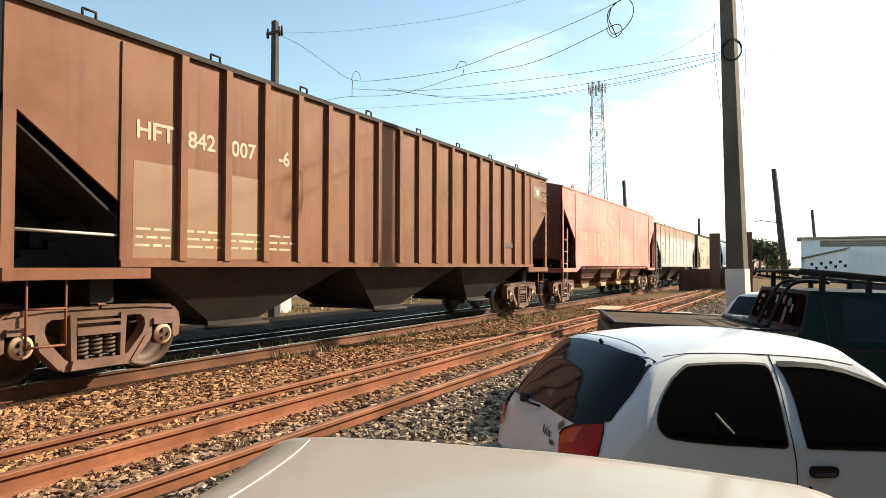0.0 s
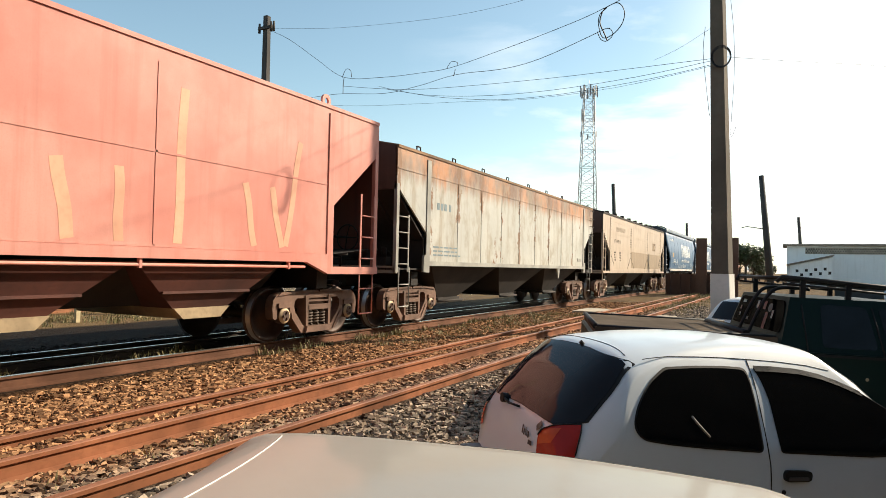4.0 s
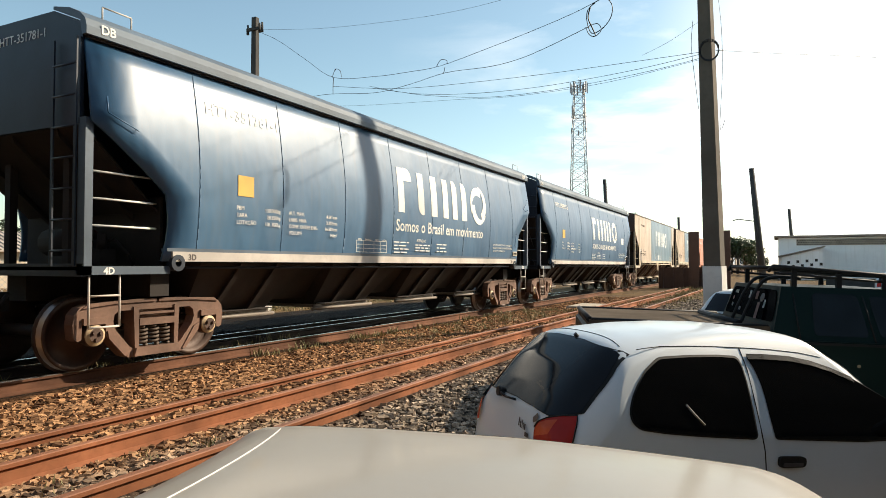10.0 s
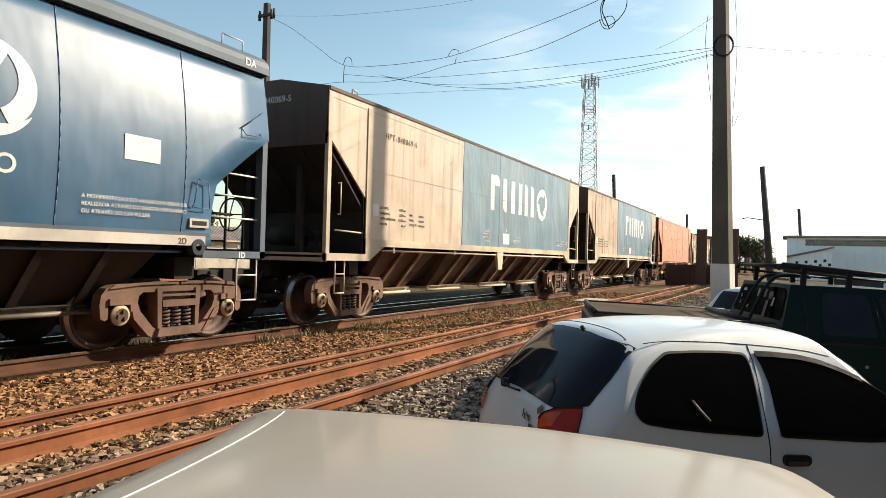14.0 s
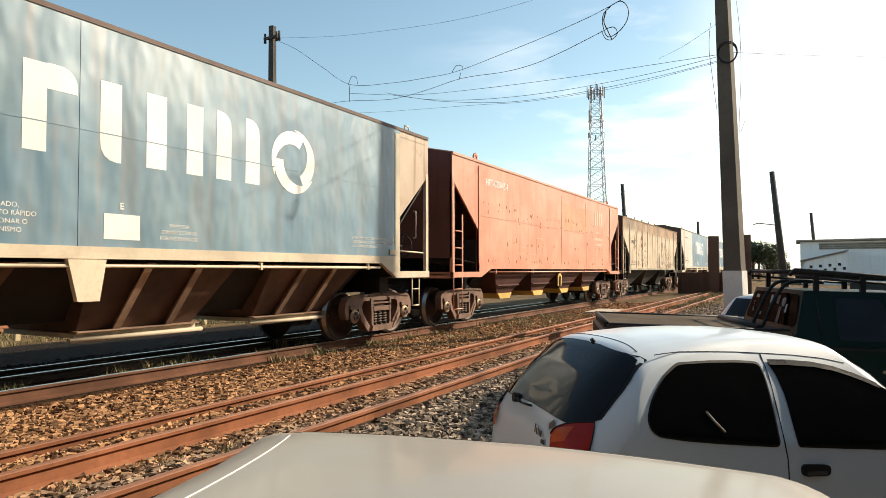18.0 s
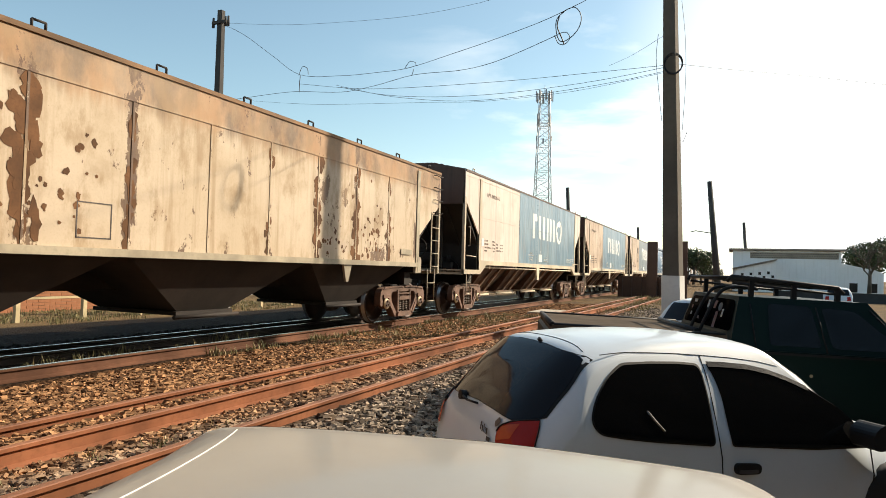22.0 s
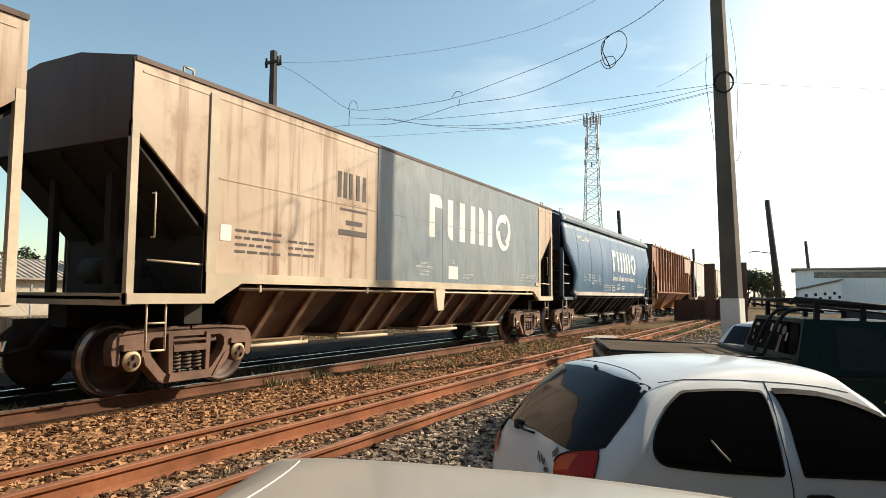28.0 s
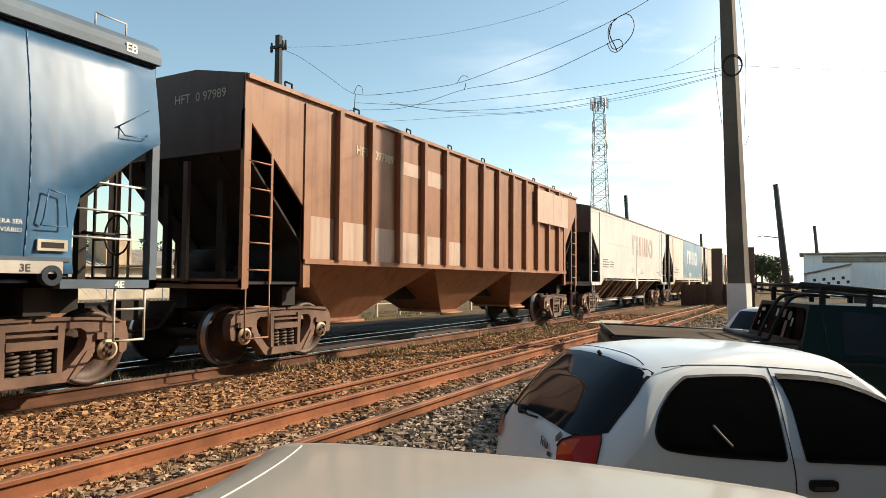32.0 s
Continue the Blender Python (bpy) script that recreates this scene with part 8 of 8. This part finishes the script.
# ---- crossing, buffer stop, buildings, trees, fences ----
SLAB = plain("pale_concrete_slab", (0.42, 0.36, 0.28), 0.9, 0, 0.2, 4, 0.3)
RUST_PLATE = wagon_paint("rusted_plate", (0.085, 0.040, 0.026), (0.11, 0.055, 0.034), (0.05, 0.028, 0.02), 0.6, 0.2, 0.8, 2.0)
WHITE_WALL = wagon_paint("stained_white_render", (0.82, 0.83, 0.83), (0.86, 0.86, 0.86), (0.55, 0.52, 0.48), 0.2, 0.0, 0.85, 2.0, dent=0.0)
TILE = plain("weathered_roof_sheet", (0.27, 0.22, 0.18), 0.85, 0, 0.25, 2, 0.3)
for i, (x0, x1, y0, y1) in enumerate(((-5.02, -4.66, 20.2, 22.6), (-3.50, -2.95, 20.0, 21.6), (-6.3, -5.3, 21.6, 23.6))):
    bm = bmesh.new()
    box(bm, x0, x1, y0, y1, -0.20, -0.06)
    bevel(bm, 0.02, 1)
    solid("crossing_slab", bm, SLAB, "worn concrete slab of the level crossing", "slab", group="crossing slabs", kind="structure")

stop = thing("buffer_stop", "rusty steel buffer stop across the siding's end", "buffer stop")
bm = bmesh.new()
box(bm, -6.75, -3.3, 44.0, 44.25, -0.3, 1.17)
part("plate", bm, RUST_PLATE, stop)
for i in range(6):
    bm = bmesh.new()
    x = -6.5 + i * 0.6
    box(bm, x - 0.05, x + 0.05, 43.90, 44.0, -0.3, 1.10)
    part("stiffener", bm, RUST_PLATE, stop)
for x0, x1, zt in ((-4.88, -4.28, 3.42), (-2.94, -2.48, 3.46)):
    bm = bmesh.new()
    box(bm, x0, x1, 43.6, 43.66, -0.5, zt)
    box(bm, x0, x1, 43.94, 44.0 - 0.003, -0.5, zt)
    box(bm, (x0 + x1) / 2 - 0.04, (x0 + x1) / 2 + 0.04, 43.66, 43.94, -0.5, zt - 0.002)
    part("post", bm, RUST_PLATE, stop, "tall rusty steel post")


def shed(at):
    """The long white building across the yard with a sheet roof."""
    ob = thing("white_building", "long white rendered building with a corrugated sheet roof", "building", at)
    bm = bmesh.new()
    box(bm, 1.15, 14.2, 0.0, 9.0, -0.2, 5.4)
    part("wall", bm, WHITE_WALL, ob)
    bm = bmesh.new()
    n = 70
    wave = [(0.65 + 14.15 * i / (2 * n), 5.72 if i % 2 else 5.62) for i in range(2 * n + 1)]
    prism(bm, wave + [(14.8, 5.44), (0.65, 5.44)], -0.6, 10.0, "y")
    part("roof", bm, TILE, ob, "corrugated roof sheets")
    bm = bmesh.new()
    box(bm, 3.3, 13.9, -0.06, 0.0, 4.35, 5.2)
    lattice = part("brick_vent", bm, plain("pale_block_vent", (0.43, 0.37, 0.31), 0.9, 0, 0.3, 6, 0.3), ob, "pierced brick strip under the eaves")
    for r in range(3):
        for i in range(36):
            bm2 = shared("vent_hole", lambda: hole_mesh())
            part("vent_block", bm2, None, lattice, "", pose(3.45 + i * 0.29 + (0.14 if r % 2 else 0), -0.085, 4.42 + r * 0.25))
    # lean-to with pierced blocks
    bm = bmesh.new()
    prism(bm, [(1.5, -0.2), (6.2, -0.2), (6.2, 3.9), (1.5, 2.75)], -4.0, 0.0, "y")
    lean = part("lean_to", bm, WHITE_WALL, ob, "white lean-to with pierced blocks")
    bm = bmesh.new()
    prism(bm, [(1.1, 2.75), (6.4, 4.02), (6.4, 4.18), (1.1, 2.90)], -4.4, 0.1, "y")
    part("lean_to_roof", bm, TILE, lean)
    for i in range(8):
        bm = bmesh.new()
        x, z = 2.3 + 0.52 * i, 1.5 + (0.0 if i % 2 else 0.55) + 0.05 * i
        box(bm, x - 0.16, x + 0.16, -4.02, -3.98, z - 0.18, z + 0.18)
        part("pierced_block", bm, STEEL_DARK, lean)
    bm = bmesh.new()
    box(bm, 2.3, 4.2, -4.03, -3.98, 0.55, 0.85)
    part("opening", bm, STEEL_DARK, lean)
    bm = bmesh.new()
    prism(bm, [(14.2, -0.3), (19.0, -0.3), (19.0, 2.6), (18.2, 3.0), (14.2, 3.9)], 0.5, 6.0, "y")
    wing = part("side_wing", bm, WHITE_WALL, ob)
    for x in (15.2, 17.4):
        bm = bmesh.new()
        box(bm, x, x + 0.9, 0.44, 0.5, 0.1, 1.3)
        part("window", bm, STEEL_DARK, wing)
    return ob


def hole_mesh():
    bm = bmesh.new()
    box(bm, -0.07, 0.07, -0.01, 0.02, 0, 0.15)
    return mesh_of(bm, "vent_block", STEEL_DARK)


shed(pose(-0.85, 100.0, -0.35, 0, 0, 0))
bm = bmesh.new()
box(bm, 3.7, 14.5, 63.0, 63.2, -0.7, 0.22)
box(bm, 3.66, 14.5, 62.96, 63.24, 0.22, 0.27)
solid("yard_wall", bm, plain("dark_yard_wall", (0.035, 0.040, 0.042), 0.9), "low dark wall before the long building", "wall", kind="structure")

# parked car by the building
far_car = small_white_car(pose(6.05, 46.6, -0.57, 0, 0, 84))
tagged(far_car, "small white hatchback car parked near the long building", "car")

# tiled-roof building beyond the tracks
ob = thing("station_shed", "low building with a pale tiled roof beyond the tracks", "building", pose(-52, 8, -0.5))
bm = bmesh.new()
box(bm, -8, 0, 0, 55, 0, 2.9)
part("wall", bm, plain("cream_render", (0.50, 0.42, 0.31), 0.9, 0, 0.2, 2, 0.2), ob)
bm = bmesh.new()
prism(bm, [(0.7, 2.75), (0.7, 2.9), (-4.0, 4.5), (-8.7, 2.9), (-8.7, 2.75), (-4.0, 4.35)], -0.6, 55.6, "y")
roof = part("roof", bm, plain("pale_roof_tiles", (0.40, 0.34, 0.28), 0.9, 0, 0.25, 4, 0.4), ob, "pale tiled roof")
bm = bmesh.new()
for i in range(110):
    y = -0.5 + i * 0.5
    rod(bm, (0.72, y, 2.92), (-4.0, y, 4.52), 0.07, 5, caps=False)
tagged(part("roof_tiles", bm, plain("pale_roof_tiles", (0.40, 0.34, 0.28)), roof), kind="stuff")
bm = bmesh.new()
box(bm, -1.2, 1.2, -1.2, 1.2, 0, 2.6)
bevel(bm, 0.15, 2)
solid("water_tank", bm, plain("tan_tank", (0.46, 0.33, 0.20), 0.7, 0, 0.2, 3, 0.1), "tan box-shaped tank above the low roof", "tank", pose(-52.5, 36.0, 2.3))

# low fence with cream posts, brick bank behind it
CREAM = plain("cream_fence_paint", (0.55, 0.45, 0.26), 0.8, 0, 0.2, 5, 0.2)
fence = thing("low_fence", "low cream-painted fence beside the far verge", "fence")
ys = [1.6 + 2.0 * i for i in range(24)]
for y in ys:
    bm = bmesh.new()
    box(bm, -17.58, -17.46, y - 0.06, y + 0.06, -0.5, 0.26)
    part("post", bm, CREAM, fence)
for y in ys[:-1]:
    bm = bmesh.new()
    box(bm, -17.55, -17.49, y + 0.06, y + 1.94, 0.16, 0.22)
    part("rail", bm, CREAM, fence)
bm = bmesh.new()
box(bm, -17.9, -17.3, 18.95, 19.55, -0.5, 0.42)
bevel(bm, 0.03, 1)
solid("white_marker", bm, LIMEWASH, "short whitewashed concrete marker post on the verge", "post")
bank = thing("brick_bank", "low orange brick retaining wall behind the fence", "wall")
BRICK = plain("orange_brick", (0.40, 0.17, 0.08), 0.9, 0, 0.3, 5, 0.4)
bm = bmesh.new()
box(bm, -21.4, -21.0, 3.0, 19.0, -0.6, 0.42)
part("core", bm, plain("brick_mortar", (0.30, 0.20, 0.14), 0.95, 0, 0.2, 6, 0.3), bank)


def brick_mesh():
    b = bmesh.new()
    box(b, -0.02, 0.02, 0.006, 0.394, 0.006, 0.094)
    return mesh_of(b, "brick", BRICK)


for r in range(10):
    for i in range(28):
        y = 7.0 + i * 0.4 + (0.2 if r % 2 else 0)
        part("brick", shared("brick", brick_mesh), None, bank, "", pose(-20.99, y, -0.58 + r * 0.1))

# chain-link fence beyond
mesh_f = thing("wire_fence", "grey chain-link fence beyond the tracks", "fence")
bm = bmesh.new()
for i in range(130):
    y = 6.0 + i * 0.2
    for s in (1, -1):
        a, b_ = Vector((-24.0, y, -0.4)), Vector((-24.0, y + s * 1.9, 1.5))
        rod(bm, a, b_, 0.010, 3, caps=False)
tagged(part("mesh", bm, GALV, mesh_f), kind="stuff")
for i in range(11):
    bm = bmesh.new()
    rod(bm, (-24.05, 6.0 + i * 2.6, -0.6), (-24.05, 6.0 + i * 2.6, 1.6), 0.04, 8)
    part("post", bm, GALV, mesh_f)


# ---- trees ----
def leaf_material(name, c):
    m, nt, b = nodes_of(name)
    geo = nt.nodes.new("ShaderNodeNewGeometry")
    k = mixc(nt, geo.outputs["Random Per Island"], tuple(x * 0.55 for x in c), tuple(x * 1.5 for x in c))
    nt.links.new(k, b.inputs["Base Color"])
    b.inputs["Roughness"].default_value = 0.6
    return m


LEAF = leaf_material("tree_leaves", (0.045, 0.062, 0.022))
BARK = plain("tree_bark", (0.09, 0.07, 0.05), 0.9, 0, 0.3, 5, 0.5)


def leaf_cloud(clumps, n, size, seed):
    rng = np.random.default_rng(seed)
    vs, fs = [], []
    w = np.array([r ** 2 for *_, r in clumps]); w = w / w.sum()
    which = rng.choice(len(clumps), n, p=w)
    for k in range(n):
        cx, cy, cz, r = clumps[which[k]]
        d = rng.normal(size=3); d /= np.linalg.norm(d)
        p = np.array([cx, cy, cz]) + d * r * rng.uniform(0.55, 1.08) * np.array([1, 1, 0.8])
        u = rng.normal(size=3); u /= np.linalg.norm(u)
        v = np.cross(u, rng.normal(size=3)); v /= np.linalg.norm(v)
        s = size * rng.uniform(0.6, 1.4)
        i = len(vs)
        vs += [tuple(p - u * s), tuple(p + v * s * 0.5), tuple(p + u * s), tuple(p - v * s * 0.5)]
        fs.append((i, i + 1, i + 2, i + 3))
    me = bpy.data.meshes.new("crown")
    me.from_pydata(vs, [], fs)
    me.materials.append(LEAF)
    return me


def tree(x, y, z0, h, spread, seed, n=1400, bare=False, label="broad dark green tree at the edge of the yard"):
    rng = random.Random(seed)
    ob = thing("tree", label, "tree", pose(x, y, z0), group="trees")
    bm = bmesh.new()
    tips = []
    rod(bm, (0, 0, 0), (0.1, 0, h * 0.42), h * 0.035, 8, h * 0.022)
    def grow(p, d, ln, r, lev):
        q = p + d * ln
        rod(bm, p, q, r, 6, r * 0.6, caps=False)
        tips.append(q)
        if lev:
            for _ in range(3):
                e = (d + Vector((rng.uniform(-1, 1), rng.uniform(-1, 1), rng.uniform(-0.2, 0.8))) * 0.75).normalized()
                grow(q, e, ln * rng.uniform(0.55, 0.8), r * 0.6, lev - 1)
    for _ in range(5):
        d = Vector((rng.uniform(-1, 1), rng.uniform(-1, 1), rng.uniform(0.5, 1.2))).normalized()
        grow(Vector((0.1, 0, h * rng.uniform(0.3, 0.42))), d, h * 0.22 * spread, h * 0.014, 3 if bare else 2)
    part("trunk", bm, BARK, ob)
    if not bare:
        cl = [(t.x, t.y, max(t.z, h * 0.35), h * rng.uniform(0.10, 0.20)) for t in tips[:60]]
        part("crown", leaf_cloud(cl, n, h * 0.035, seed), None, ob)
    return ob


_k = 0
for az, d, h, s in ((-3.2, 120, 6.6, 1.0), (-2.75, 118, 7.3, 0.9), (-2.2, 122, 6.0, 1.1), (-1.75, 125, 4.3, 1.1), (-1.35, 122, 3.4, 1.1), (8.2, 125, 6.3, 1.3), (9.0, 118, 6.8, 1.3), (9.9, 115, 7.4, 1.3), (10.9, 112, 8.2, 1.2), (12.0, 105, 8.6, 1.2), (13.5, 100, 8.5, 1.2), (-4.4, 150, 7.0, 1.1), (-5.4, 165, 7.4, 1.1)):
    p = polar(az, 0, d)
    _k += 1
    tree(p.x, p.y, -0.6, h, s, 100 + _k)
p = polar(9.35, 0, 96)
tree(p.x, p.y, -0.6, 7.6, 1.0, 300, bare=True, label="bare-branched tree beside the long building")
for i, (az, d, h) in enumerate(((-56.0, 75, 6.5), (-52.5, 80, 6.0), (-48.0, 85, 7.0), (-60.5, 72, 5.8))):
    p = polar(az, 0, d)
    tree(p.x, p.y, -0.6, h, 1.1, 400 + i, 900, label="dark green tree beyond the low tiled building")

# ---- ballast and weeds ----
def stone_material():
    m, nt, b = nodes_of("ballast_stone")
    geo = nt.nodes.new("ShaderNodeNewGeometry")
    v = coords(nt)
    sep = nt.nodes.new("ShaderNodeSeparateXYZ")
    nt.links.new(v, sep.inputs[0])
    grey = mixc(nt, geo.outputs["Random Per Island"], (0.036, 0.028, 0.021), (0.50, 0.40, 0.30))
    rusty = mixc(nt, geo.outputs["Random Per Island"], (0.050, 0.021, 0.010), (0.57, 0.31, 0.15))
    big = noise_node(nt, v, 0.7, 5, 0.6)
    add = nt.nodes.new("ShaderNodeMath")
    add.operation = "MULTIPLY_ADD"
    nt.links.new(big, add.inputs[0])
    add.inputs[1].default_value = 1.8
    nt.links.new(sep.outputs[0], add.inputs[2])
    k = mixc(nt, ramp(nt, add.outputs[0], -3.9, -2.2), rusty, grey)
    fine = noise_node(nt, v, 60, 4)
    k = mixc(nt, mul(nt, ramp(nt, fine, 0.4, 0.8), 0.4), k, (0.07, 0.045, 0.03))
    nt.links.new(k, b.inputs["Base Color"])
    b.inputs["Roughness"].default_value = 0.92
    b.inputs["Specular IOR Level"].default_value = 0.15
    bump(nt, b, fine, 0.5, 0.004)
    return m


STONE = stone_material()


def scatter(name, n, x0, x1, y0, y1, size, seed, label, avoid=(), power=1.0):
    """Angular stones lying on the ground, densest where the stretch begins."""
    rng = np.random.default_rng(seed)
    base = np.array([(-1, -0.8, -0.6), (0.9, -1, -0.7), (1, 0.8, -0.6), (-0.8, 1, -0.7), (-0.7, -0.6, 0.6), (0.6, -0.7, 0.75), (0.8, 0.55, 0.55), (-0.6, 0.7, 0.7)])
    quads = np.array([(0, 3, 2, 1), (4, 5, 6, 7), (0, 1, 5, 4), (1, 2, 6, 5), (2, 3, 7, 6), (3, 0, 4, 7)])
    xs = rng.uniform(x0, x1, n)
    ys = y0 + (y1 - y0) * rng.uniform(0, 1, n) ** power
    keep = np.ones(n, bool)
    for a in avoid:
        keep &= np.abs(xs - a) > 0.075
    xs, ys = xs[keep], ys[keep]
    n = len(xs)
    z = np.interp(xs, BED_X, BED_Z)
    s = size * rng.uniform(0.55, 1.35, n)
    v = base[None] * rng.uniform(0.65, 1.15, (n, 8, 3)) * np.stack([s * 1.15, s * rng.uniform(0.45, 1.0, n), s * rng.uniform(0.4, 0.8, n)], 1)[:, None]
    a, t1, t2 = rng.uniform(0, 2 * np.pi, n), rng.normal(0, 0.65, n), rng.normal(0, 0.65, n)
    ca, sa = np.cos(a), np.sin(a)
    c1, s1 = np.cos(t1), np.sin(t1)
    x, y, w = v[..., 0], v[..., 1], v[..., 2]
    y, w = y * c1[:, None] - w * s1[:, None], y * s1[:, None] + w * c1[:, None]
    x, y = x * ca[:, None] - y * sa[:, None], x * sa[:, None] + y * ca[:, None]
    p = np.stack([x + xs[:, None], y + ys[:, None], w + (z + rng.uniform(-0.005, 0.025, n))[:, None]], -1).reshape(-1, 3)
    f = (quads[None] + 8 * np.arange(n)[:, None, None]).reshape(-1, 4)
    me = bpy.data.meshes.new(name)
    me.from_pydata(p.tolist(), [], f.tolist())
    me.materials.append(STONE)
    return tagged(new(name, me), label, "ballast", kind="stuff")


ALL_RAILS = RAILS_MAIN + RAILS_SIDE
scatter("ballast_stones", 50000, -7.3, -1.2, 1.2, 13.0, 0.034, 5, "angular brown and grey ballast stones", ALL_RAILS, 1.25)
scatter("ballast_stones", 22000, -7.3, -2.0, 10.0, 30.0, 0.038, 6, "angular brown ballast stones farther along", ALL_RAILS, 1.2)
scatter("ballast_stones", 9000, -7.3, -1.0, -6.5, 1.3, 0.040, 8, "angular brown ballast stones beside the parked cars", ALL_RAILS)
# stones coloured near black to deepen the shade beneath the wagons
dark_bed = scatter("ballast_stones", 6000, -12.5, -7.85, 2.0, 18.0, 0.045, 7, "ballast stones darkened in colour for the shade under the train", ALL_RAILS)
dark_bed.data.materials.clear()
dark_bed.data.materials.append(plain("shade_dark_ballast", (0.022, 0.018, 0.015), 0.85, 0, 0.4, 9, 0.3, spec=0.1))


def grass_material(name, a, b_):
    m, nt, b = nodes_of(name)
    geo = nt.nodes.new("ShaderNodeNewGeometry")
    k = mixc(nt, geo.outputs["Random Per Island"], a, b_)
    nt.links.new(k, b.inputs["Base Color"])
    b.inputs["Roughness"].default_value = 0.7
    return m


DRY = grass_material("dry_grass", (0.10, 0.10, 0.03), (0.38, 0.29, 0.13))
GREEN = grass_material("verge_grass", (0.08, 0.085, 0.025), (0.30, 0.24, 0.10))


def tufts(name, places, blades, height, seed, mat, label):
    rng = np.random.default_rng(seed)
    vs, fs = [], []
    for x, y, k in places:
        z = ground_z(x, y) - 0.02
        for _ in range(int(blades * k)):
            bx, by = x + rng.normal(0, 0.10 * k), y + rng.normal(0, 0.10 * k)
            a = rng.uniform(0, 2 * np.pi)
            h = height * rng.uniform(0.4, 1.2) * k
            lean = rng.uniform(0.1, 0.7) * h
            w = 0.006 + 0.006 * rng.random()
            ux, uy = -math.sin(a) * w, math.cos(a) * w
            i = len(vs)
            vs += [(bx - ux, by - uy, z), (bx + ux, by + uy, z), (bx + lean * 0.4 * math.cos(a) + ux * 0.6, by + lean * 0.4 * math.sin(a) + uy * 0.6, z + h * 0.6), (bx + lean * 0.4 * math.cos(a) - ux * 0.6, by + lean * 0.4 * math.sin(a) - uy * 0.6, z + h * 0.6), (bx + lean * math.cos(a), by + lean * math.sin(a), z + h)]
            fs += [(i, i + 1, i + 2, i + 3), (i + 3, i + 2, i + 4)]
    me = bpy.data.meshes.new(name)
    me.from_pydata(vs, [], fs)
    me.materials.append(mat)
    return tagged(new(name, me), label, "grass", kind="stuff")


rng_ = random.Random(11)
tufts("dry_weeds", [(-7.95 - rng_.random() * 0.6, rng_.uniform(4.0, 9.5), rng_.uniform(0.5, 1.2)) for _ in range(26)] + [(-7.5 + rng_.random() * 0.3, rng_.uniform(8, 19), rng_.uniform(0.4, 0.9)) for _ in range(40)], 40, 0.20, 1, DRY, "dry weeds growing along the rails")
tufts("dry_weeds", [(rng_.uniform(-7.4, -5.4), rng_.uniform(10, 20.5), rng_.uniform(0.4, 1.0)) for _ in range(150)] + [(rng_.uniform(-5.0, -3.0), rng_.uniform(23.5, 43), rng_.uniform(0.6, 1.2)) for _ in range(160)] + [(rng_.uniform(-4.4, -3.7), rng_.uniform(2.0, 5.0), rng_.uniform(0.3, 0.7)) for _ in range(16)] + [(rng_.uniform(-5.5, -2.9), 18.5 + rng_.random() * 1.5, rng_.uniform(0.6, 1.2)) for _ in range(50)], 34, 0.16, 2, DRY, "dry weeds among the ballast")
tufts("verge_grass", [(rng_.uniform(-20.8, -16.4), rng_.uniform(3, 32), rng_.uniform(0.7, 1.5)) for _ in range(450)], 26, 0.12, 3, GREEN, "green and dry grass on the far verge")


# ---- movement ----
def motions():
    steps = [i / 15.0 for i in range(481)]
    for y0, (wagon, wheels) in TRAIN:
        walk(wagon, [(t, pose(TRACK_X, y0 + train_run(t), 0)) for t in range(0, 33, 2)])
        for ws in wheels:
            yw = ws.matrix_basis.translation.y
            walk(ws, [(t, pose(0, yw, WHEEL_R, -math.degrees(train_run(t) / WHEEL_R))) for t in steps])


motions()
